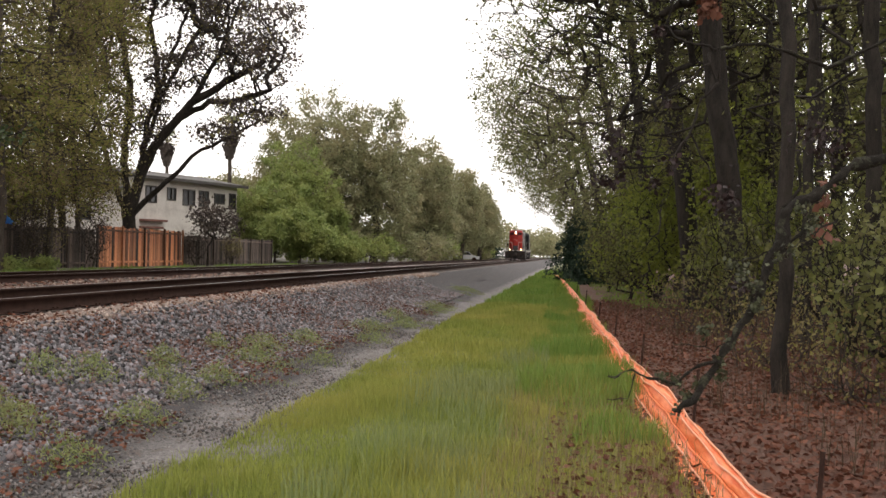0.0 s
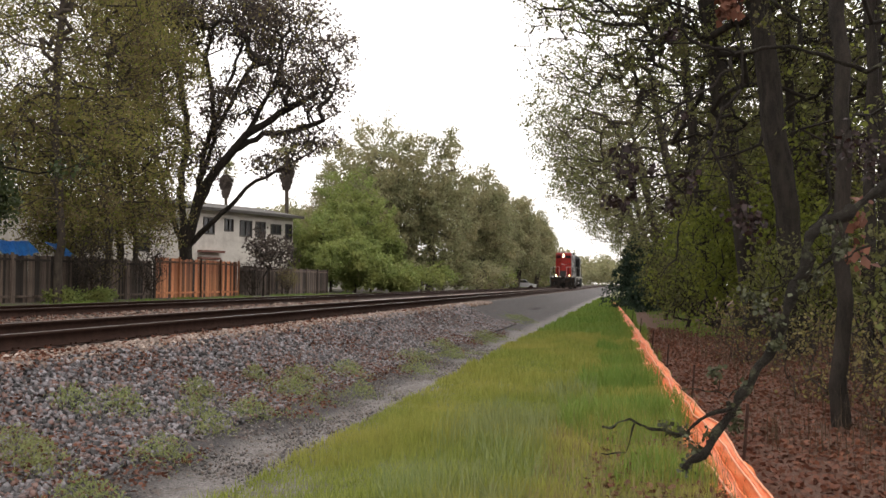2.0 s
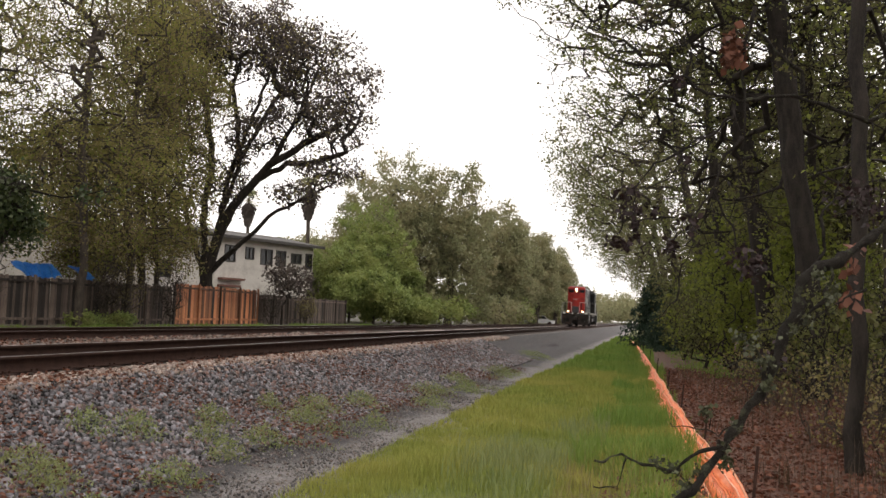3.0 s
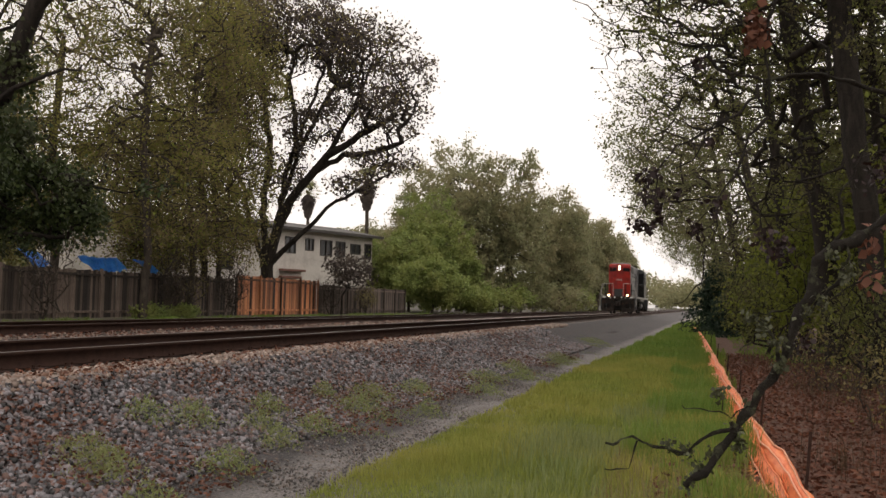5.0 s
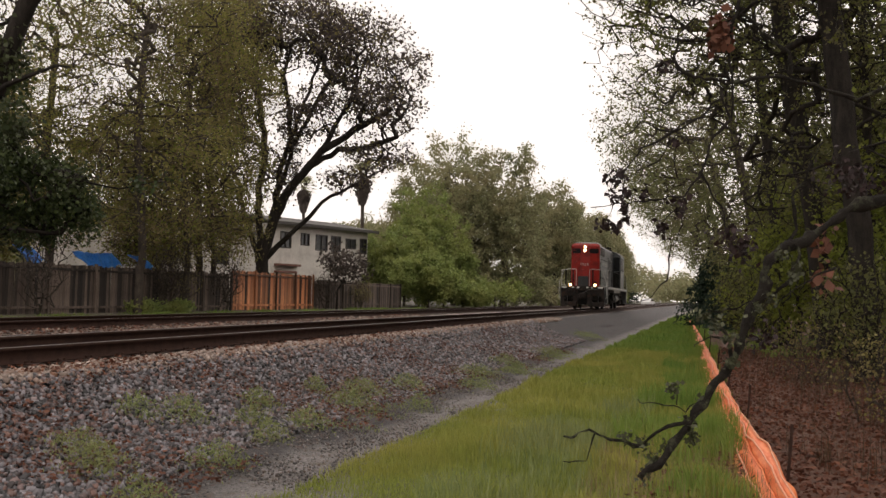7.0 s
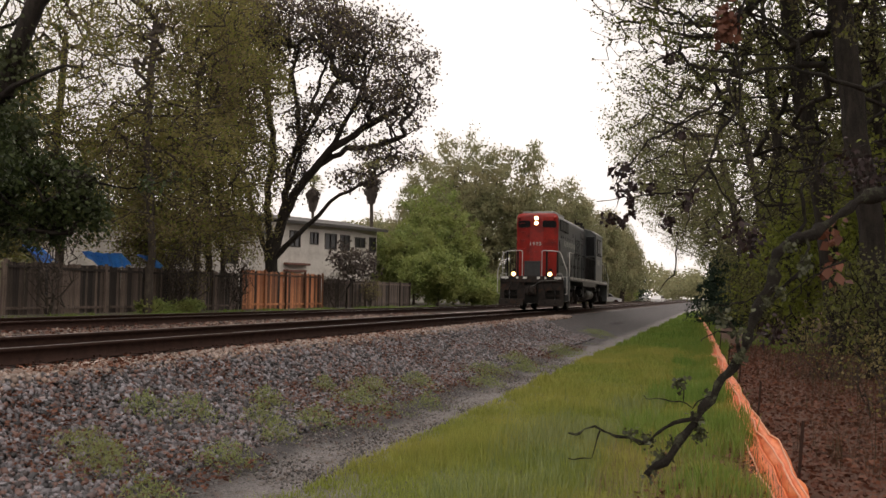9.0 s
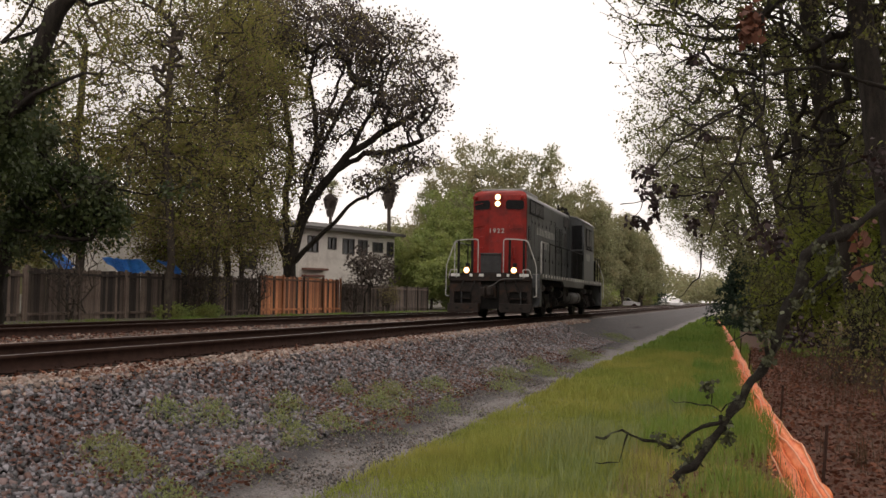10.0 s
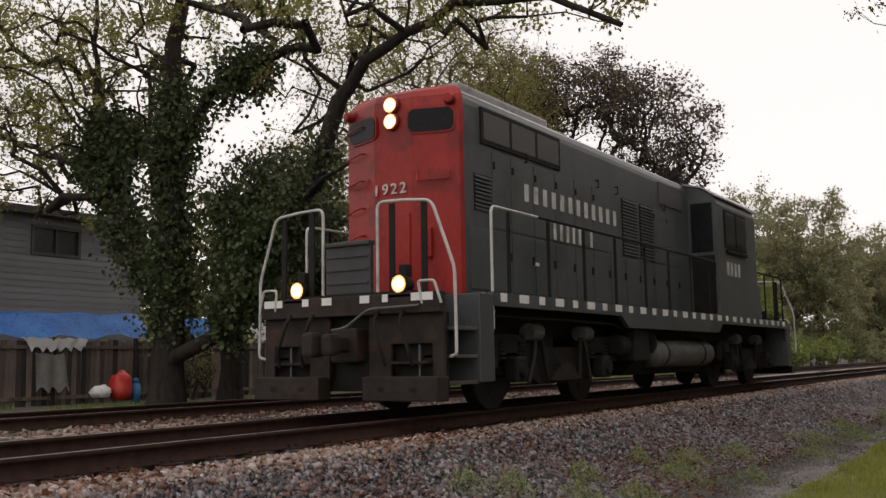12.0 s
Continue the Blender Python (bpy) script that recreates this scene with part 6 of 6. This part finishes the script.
def build_frame():
    bm = bmesh.new()
    box(bm, -1.42, 1.42, 0.95, 15.25, 1.4, 1.468)
    box(bm, -0.9, 0.9, 0.2, 16.0, 0.95, 1.4, 0.02)
    box(bm, -0.95, 0.95, 0.02, 0.95, 1.38, 1.466)
    box(bm, -0.95, 0.95, 15.2, 16.15, 1.38, 1.466)
    part("underframe", bm, BLACK, loco, "black underframe and walkway")
    for sgn, y0 in ((1, 0.0), (-1, 16.2)):
        def P(x, y, z):
            return (x, y0 + sgn * y, z)
        bm = bmesh.new()
        ya, yb = sorted((y0 - sgn * 0.02, y0 + sgn * 0.1))
        box(bm, -1.36, 1.36, ya, yb, 1.2, 1.44, 0.012)
        beam = part("end_beam", bm, RUSTY, loco, "grimy end beam")
        for s in (-1, 1):
            # pilot: footboard box, plate, steps
            bm = bmesh.new()
            ya, yb = sorted((y0 - sgn * 0.12, y0 + sgn * 0.12))
            box(bm, min(s * 0.33, s * 1.38), max(s * 0.33, s * 1.38), ya, yb, 0.2, 0.48, 0.02)
            board = part("footboard", bm, RUSTY, loco, "rust-streaked steel footboard")
            for a in (0.6, 1.05):
                bm = bmesh.new()
                yc = y0 - sgn * 0.122
                box(bm, s * a - 0.05, s * a + 0.05, min(yc, yc + sgn * 0.01), max(yc, yc + sgn * 0.01), 0.3, 0.36, 0.003)
                part("slot", bm, BLACK, board)
            bm = bmesh.new()
            ya, yb = sorted((y0 + sgn * 0.06, y0 + sgn * 0.12))
            for q0, q1, z0, z1 in ((0.3, 0.62, 0.45, 1.22), (1.2, 1.36, 0.45, 1.22), (0.6, 1.22, 0.85, 1.22)):
                box(bm, min(s * q0, s * q1), max(s * q0, s * q1), ya, yb, z0, z1, 0.01)
            part("pilot_plate", bm, RUSTY, loco, "grimy pilot plate with a foothold")
            bm = bmesh.new()
            ya, yb = sorted((y0 - sgn * 0.02, y0 + sgn * 0.2))
            box(bm, min(s * 0.66, s * 1.18), max(s * 0.66, s * 1.18), ya, yb, 0.62, 0.65, 0.005)
            part("toe_step", bm, RUSTY, loco)
            ya, yb = sorted((y0 + sgn * 0.12, y0 + sgn * 0.92))
            bm = bmesh.new()
            box(bm, s * 0.98 - 0.015, s * 0.98 + 0.015, ya, yb, 0.35, 1.44)
            part("stepwell", bm, GREYP, loco)
            ya, yb = sorted((y0 + sgn * 0.62, y0 + sgn * 0.95))
            bm = bmesh.new()
            box(bm, min(s * 1.0, s * 1.5), max(s * 1.0, s * 1.5), ya, yb, 0.4, 1.44, 0.01)
            part("step_side", bm, GREYP, loco, "dark grey step side")
            for z in (0.4, 0.7, 1.02):
                ya, yb = sorted((y0 + sgn * 0.16, y0 + sgn * 0.64))
                bm = bmesh.new()
                box(bm, min(s * 1.0, s * 1.46), max(s * 1.0, s * 1.46), ya, yb, z - 0.02, z + 0.02, 0.006)
                part("step", bm, TANK, loco, "worn pale-edged step")
            bm = bmesh.new()
            ya, yb = sorted((y0 + sgn * 0.9, y0 + sgn * 0.98))
            box(bm, s * 1.25 - 0.13, s * 1.25 + 0.13, ya, yb, 1.36, 1.46)
            part("reflector", bm, REFLECT, loco, "square pale reflector")
            # end handrail
            bm = pipe(bmesh.new(), rounded([P(s * 0.42, 0.08, 1.44), P(s * 0.42, 0.08, 2.55), P(s * 0.8, 0.08, 2.54), P(s * 1.2, 0.08, 2.5), P(s * 1.49, 0.1, 1.7), P(s * 1.5, 0.1, 0.72), P(s * 1.4, 0.14, 0.7)], 0.1), 0.019)
            part("end_handrail", bm, WHITE_RAIL, loco, "bent white end handrail")
            for a in (0.62, 1.08):
                bm = bmesh.new()
                ya, yb = sorted((y0 + sgn * 0.09, y0 + sgn * 0.115))
                box(bm, s * a - 0.04, s * a + 0.04, ya, yb, 1.4, 2.52, 0.004)
                part("stanchion", bm, BLACK, loco)
            bm = pipe(bmesh.new(), rounded([P(s * 1.12, -0.02, 1.3), P(s * 1.08, -0.04, 1.56), P(s * 1.3, -0.04, 1.56), P(s * 1.38, -0.02, 1.3)], 0.04), 0.016)
            part("uncoupling_lever", bm, WHITE_RAIL, loco, "white lever grip")
            # ditch light
            bm = bmesh.new()
            ya, yb = sorted((y0 - sgn * 0.02, y0 + sgn * 0.2))
            box(bm, s * 0.78 - 0.2, s * 0.78 + 0.2, ya, yb, 1.38, 1.43, 0.01)
            cyl(bm, P(s * 0.78, 0.2, 1.545), P(s * 0.78, 0.0, 1.545), 0.09, 0.125, 20, 0.012)
            box(bm, s * 0.78 - 0.06, s * 0.78 + 0.06, min(P(0, 0.08, 0)[1], P(0, 0.2, 0)[1]), max(P(0, 0.08, 0)[1], P(0, 0.2, 0)[1]), 1.63, 1.78, 0.02)
            lamp = part("ditch_light", bm, BLACK, loco, "round ditch light on a bracket")
            if sgn > 0:
                bm = cyl(bmesh.new(), P(s * 0.78, 0.03, 1.545), P(s * 0.78, -0.012, 1.545), 0.078, 0.07, 20)
                part("lamp_lens", bm, DITCHLAMP, lamp, "glowing warm lens")
                # added glowing disc, the ditch light's glare drawn as a shape
                bm = cyl(bmesh.new(), P(s * 0.78, 0.03, 1.545), P(s * 0.78, -0.004, 1.545), 0.105, 0.1, 20)
                part("glare_disc", bm, GLARE_RING, lamp, "amber emissive ring imitating the lamp's glare")
            for a, b in ((0.5, 0.62), (0.86, 1.0)):
                bm = pipe(bmesh.new(), rounded([P(s * a, -0.02, 1.24), P(s * a, -0.12, 1.1), P(s * b, -0.12, 0.75), P(s * b, -0.06, 0.6)], 0.12), 0.022)
                part("air_hose", bm, BLACK, loco, "black air hose")
        for a, w in ((-0.62, 0.1), (-0.28, 0.15), (0.3, 0.14), (0.6, 0.08), (-1.15, 0.3), (1.12, 0.3)):
            bm = bmesh.new()
            ya, yb = sorted((y0 - sgn * 0.028, y0 - sgn * 0.02))
            box(bm, a - w / 2, a + w / 2, ya, yb, 1.34, 1.43)
            part("reflector", bm, REFLECT, beam, "square pale reflector")
        # added black sheet, stands in for the darkness behind the open pilot
        bm = bmesh.new()
        ya, yb = sorted((y0 + sgn * 0.16, y0 + sgn * 0.2))
        box(bm, -1.34, 1.34, ya, yb, 0.3, 1.2)
        part("pilot_dark_sheet", bm, BLACK, loco)
        # coupler
        bm = bmesh.new()
        box(bm, -0.2, 0.2, *sorted((y0 - sgn * 0.05, y0 + sgn * 0.5)), 0.65, 1.05, 0.03)
        box(bm, -0.085, 0.085, *sorted((y0 - sgn * 0.38, y0 + sgn * 0.1)), 0.77, 0.95, 0.03)
        box(bm, -0.19, -0.02, *sorted((y0 - sgn * 0.6, y0 - sgn * 0.36)), 0.71, 1.0, 0.05)
        box(bm, 0.03, 0.2, *sorted((y0 - sgn * 0.52, y0 - sgn * 0.34)), 0.73, 0.98, 0.05)
        part("coupler", bm, RUSTY, loco, "rusty knuckle coupler")
        bm = pipe(bmesh.new(), rounded([P(1.1, -0.06, 1.28), P(0.4, -0.1, 1.26), P(0.12, -0.16, 1.05), P(0.02, -0.3, 1.02)], 0.1), 0.018)
        part("lift_bar", bm, TANK, loco, "pale uncoupling bar")
        # dropped walkway plate between the handrails
        bm = bmesh.new()
        box(bm, -0.33, 0.36, *sorted((y0 + sgn * 0.02, y0 + sgn * 0.09)), 1.46, 2.06, 0.02)
        for z in (1.6, 1.76, 1.92):
            box(bm, -0.3, 0.33, *sorted((y0 - sgn * 0.0, y0 + sgn * 0.03)), z - 0.012, z + 0.012)
        box(bm, -0.33, 0.36, *sorted((y0 - sgn * 0.02, y0 + sgn * 0.12)), 2.04, 2.1, 0.02)
        part("walkway_plate", bm, DULL, loco, "folded-up grey walkway plate")


def build_cab():
    sec = [(1.5, 1.47), (1.5, 3.72), (1.46, 3.86), (1.2, 4.05), (0.7, 4.18), (0, 4.23), (-0.7, 4.18), (-1.2, 4.05), (-1.46, 3.86), (-1.5, 3.72), (-1.5, 1.47)]
    bm = bmesh.new()
    loft(bm, [[(x, y, z) for x, z in sec] for y in (9.98, 12.8)])
    cab = part("cab", bm, GREYP, loco, "dark grey driver's cab")
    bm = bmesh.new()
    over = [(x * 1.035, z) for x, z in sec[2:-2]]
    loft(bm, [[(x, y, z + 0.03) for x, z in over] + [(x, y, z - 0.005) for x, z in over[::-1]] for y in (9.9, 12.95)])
    part("cab_roof", bm, ROOF_PALE, loco, "pale cab roof")
    for s in (-1, 1):
        for a, b in ((10.5, 11.15), (11.25, 11.95)):
            bm = bmesh.new()
            box(bm, min(s * 1.5, s * 1.525), max(s * 1.5, s * 1.525), a - 0.04, b + 0.04, 2.86, 3.66, 0.01)
            f = part("window_frame", bm, BLACK, cab)
            bm = bmesh.new()
            box(bm, min(s * 1.51, s * 1.53), max(s * 1.51, s * 1.53), a, b, 2.92, 3.6, 0.01)
            part("window_pane", bm, GLASS, cab, "dark cab window")
        for y in (9.975, 12.805):
            bm = bmesh.new()
            box(bm, min(s * 0.98, s * 1.42), max(s * 0.98, s * 1.42), y - 0.015, y + 0.015, 2.75, 3.75, 0.02)
            part("window_pane", bm, GLASS, cab, "dark cab window")
            bm = bmesh.new()
            box(bm, min(s * 0.97, s * 1.44), max(s * 0.97, s * 1.44), y - 0.01, y + 0.01, 1.5, 2.68, 0.02)
            part("cab_door", bm, BLACK, cab, "black cab door")
        for k in range(4):
            bm = bmesh.new()
            box(bm, min(s * 1.501, s * 1.506), max(s * 1.501, s * 1.506), 10.55 + k * 0.26, 10.7 + k * 0.26, 2.3, 2.58)
            part("number_block", bm, LETTER, cab, "worn pale painted figure")
        bm = bmesh.new()
        box(bm, min(s * 1.5, s * 1.56), max(s * 1.5, s * 1.56), 10.5, 11.95, 2.76, 2.83, 0.015)
        part("armrest", bm, BLACK, cab)
    bm = bmesh.new()
    loft(bm, [[(x, y, z) for x, z in hood_section(0.92, 1.47, 2.5, 0.05, 0.15)] for y in (12.8, 15.2)])
    part("short_hood", bm, GREYP, loco, "low dark grey short hood")
    # roof fittings
    for y in (5.9, 8.3):
        bm = cyl(bmesh.new(), (0, y, 4.24), (0, y, 4.36), 0.5, 0.47, 28, 0.02)
        for k in range(6):
            a = math.pi * k / 6
            cyl(bm, (-0.45 * math.cos(a), y - 0.45 * math.sin(a), 4.37), (0.45 * math.cos(a), y + 0.45 * math.sin(a), 4.37), 0.012, None, 6)
        part("roof_fan", bm, ROOF_PALE, loco, "round roof fan housing")
    for y in (4.9, 7.0):
        bm = bmesh.new()
        box(bm, -0.35, 0.35, y - 0.25, y + 0.25, 4.2, 4.36, 0.04)
        part("exhaust_stack", bm, BLACK, loco, "sooty exhaust stack")
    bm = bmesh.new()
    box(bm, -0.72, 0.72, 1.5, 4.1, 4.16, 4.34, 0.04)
    part("radiator_hatch", bm, ROOF_PALE, loco, "raised grey roof hatch")
    bm = bmesh.new()
    box(bm, 0.35, 0.85, 9.75, 10.15, 4.12, 4.3, 0.02)
    for k, (dx, dz) in enumerate(((0.0, 0.0), (0.16, 0.05), (0.3, 0.0))):
        cyl(bm, (0.45 + dx, 10.1, 4.38 + dz), (0.45 + dx, 9.72, 4.38 + dz), 0.03, 0.085, 12)
    cyl(bm, (0.4, 9.95, 4.3), (0.4, 9.95, 4.62), 0.05, 0.035, 8)
    part("air_horn", bm, BLACK, loco, "black cluster of air horns")


WHEELSETS = []


def build_truck(yc):
    truck = link_mesh("truck", None, loco, "black four-wheel truck")
    bm = bmesh.new()
    box(bm, -0.95, 0.95, yc - 0.25, yc + 0.25, 0.6, 0.98, 0.04)
    part("bolster", bm, BLACK, truck)
    for s in (-1, 1):
        bm = bmesh.new()
        up = [(-2.1, 0.62), (-2.05, 0.86), (-1.75, 0.98), (-0.9, 0.98), (-0.6, 0.82), (0.6, 0.82), (0.9, 0.98), (1.75, 0.98), (2.05, 0.86), (2.1, 0.62)]
        lo = [(1.75, 0.55), (1.65, 0.74), (1.05, 0.74), (0.95, 0.45), (0.6, 0.32), (-0.6, 0.32), (-0.95, 0.45), (-1.05, 0.74), (-1.65, 0.74), (-1.75, 0.55)]
        loft(bm, [[(x, yc + a, z) for a, z in up + lo] for x in (1.02 * s, 1.14 * s)])
        side = part("side_frame", bm, BLACK, truck, "grimy cast side frame")
        for a in (-1.37, 1.37):
            bm = bmesh.new()
            box(bm, min(s * 1.1, s * 1.3), max(s * 1.1, s * 1.3), yc + a - 0.15, yc + a + 0.15, 0.36, 0.7, 0.04)
            cyl(bm, (s * 1.28, yc + a, 0.52), (s * 1.35, yc + a, 0.52), 0.12, 0.1, 14, 0.012)
            part("axle_box", bm, BLACK, side, "grimy axle box")
            for b in (-0.26, 0.26):
                bm = bmesh.new()
                for k in range(5):
                    cyl(bm, (s * 1.12, yc + a + b, 0.66 + k * 0.055), (s * 1.12, yc + a + b, 0.69 + k * 0.055), 0.085, None, 10)
                part("coil_spring", bm, BLACK, side)
            bm = cyl(bmesh.new(), (s * 1.16, yc + a * 0.72, 1.02), (s * 1.16, yc + a * 0.72 + (0.35 if a < 0 else -0.35), 1.02), 0.115, 0.115, 14, 0.015)
            part("brake_cylinder", bm, TANK, side, "pale round brake cylinder")
            bm = pipe(bmesh.new(), rounded([(s * 1.17, yc + a * 0.55, 1.1), (s * 1.2, yc + a * 0.6, 0.75), (s * 1.18, yc + a * 0.72, 0.35)], 0.08), 0.03, 6)
            part("brake_hanger", bm, RUSTY, side)
        bm = bmesh.new()
        for k in range(7):
            w = 0.5 - 0.06 * k
            box(bm, min(s * 1.16, s * 1.26), max(s * 1.16, s * 1.26), yc - w, yc + w, 0.36 + k * 0.035, 0.388 + k * 0.035, 0.004)
        part("leaf_spring", bm, RUSTY, side, "rusty leaf spring")
        for q in (-1, 1):
            bm = pipe(bmesh.new(), [(s * 1.2, yc + q * 0.62, 0.95), (s * 1.22, yc + q * 0.5, 0.4)], 0.035, 6)
            part("spring_hanger", bm, BLACK, side)
    for a in (-1.37, 1.37):
        bm = cyl(bmesh.new(), (-1.05, 0, 0), (1.05, 0, 0), 0.09, None, 12)
        axle = part("wheelset", bm, BLACK, truck, "steel wheels on an axle", True)
        axle.location = (0, yc + a, 0.508)
        for s in (-1, 1):
            bm = cyl(bmesh.new(), (s * 0.7, 0, 0), (s * 0.83, 0, 0), 0.508, 0.503, 40, 0.01)
            cyl(bm, (s * 0.665, 0, 0), (s * 0.7, 0, 0), 0.54, None, 40, 0.008)
            part("wheel", bm, BLACK, axle, "worn steel wheel")
            bm = bmesh.new()
            for k in range(5):
                c = 2 * math.pi * k / 5
                cyl(bm, (s * 0.82, 0.28 * math.cos(c), 0.28 * math.sin(c)), (s * 0.836, 0.28 * math.cos(c), 0.28 * math.sin(c)), 0.05, None, 10)
            cyl(bm, (s * 0.82, 0, 0), (s * 0.9, 0, 0), 0.14, 0.12, 14, 0.01)
            part("hub", bm, BLACK, axle)
        WHEELSETS.append((axle, yc + a))


def build_tank():
    bm = bmesh.new()
    outline = [(-1.0, 1.05), (1.0, 1.05), (1.2, 0.9), (1.2, 0.6), (0.95, 0.36), (-0.95, 0.36), (-1.2, 0.6), (-1.2, 0.9)]
    loft(bm, [[(x, y, z) for x, z in outline] for y in (6.1, 9.9)])
    part("fuel_tank", bm, BLACK, loco, "grimy black fuel tank")
    for s in (-1, 1):
        bm = cyl(bmesh.new(), (s * 1.17, 6.6, 0.72), (s * 1.17, 9.8, 0.72), 0.24, None, 24, 0.06)
        part("air_reservoir", bm, TANK, loco, "pale cylindrical air reservoir", True)
        for y in (7.2, 9.2):
            bm = cyl(bmesh.new(), (s * 1.17, y - 0.03, 0.72), (s * 1.17, y + 0.03, 0.72), 0.25, None, 24)
            part("tank_strap", bm, BLACK, loco)
        bm = bmesh.new()
        box(bm, min(s * 0.95, s * 1.4), max(s * 0.95, s * 1.4), 5.6, 6.3, 0.6, 1.1, 0.03)
        cyl(bm, (s * 1.25, 5.1, 0.85), (s * 1.25, 5.5, 0.85), 0.16, None, 14, 0.03)
        cyl(bm, (s * 1.25, 6.42, 0.9), (s * 1.25, 6.56, 0.9), 0.2, None, 14, 0.03)
        part("battery_box", bm, BLACK, loco, "black equipment box")
        bm = pipe(bmesh.new(), rounded([(s * 1.3, 1.3, 1.2), (s * 1.32, 5.0, 1.18), (s * 1.3, 5.6, 1.05)], 0.1), 0.02, 6)
        part("brake_pipe", bm, BLACK, loco)


build_hood()
for side in (1, -1):
    build_side(side)
build_frame()
build_cab()
for yc in (3.38, 12.83):
    build_truck(yc)
build_tank()


def motions():
    """The locomotive comes on at a steady pace; its wheels roll with it."""
    pace, stop = 10.3, 9.75
    walk(loco, [(k / 10, pose(0, stop + pace * (12 - k / 10), 0)) for k in range(121)])
    for axle, y in WHEELSETS:
        walk(axle, [(k / 15, pose(0, y, 0.508, math.degrees(pace * k / 15 / 0.508) % 360)) for k in range(181)])


motions()
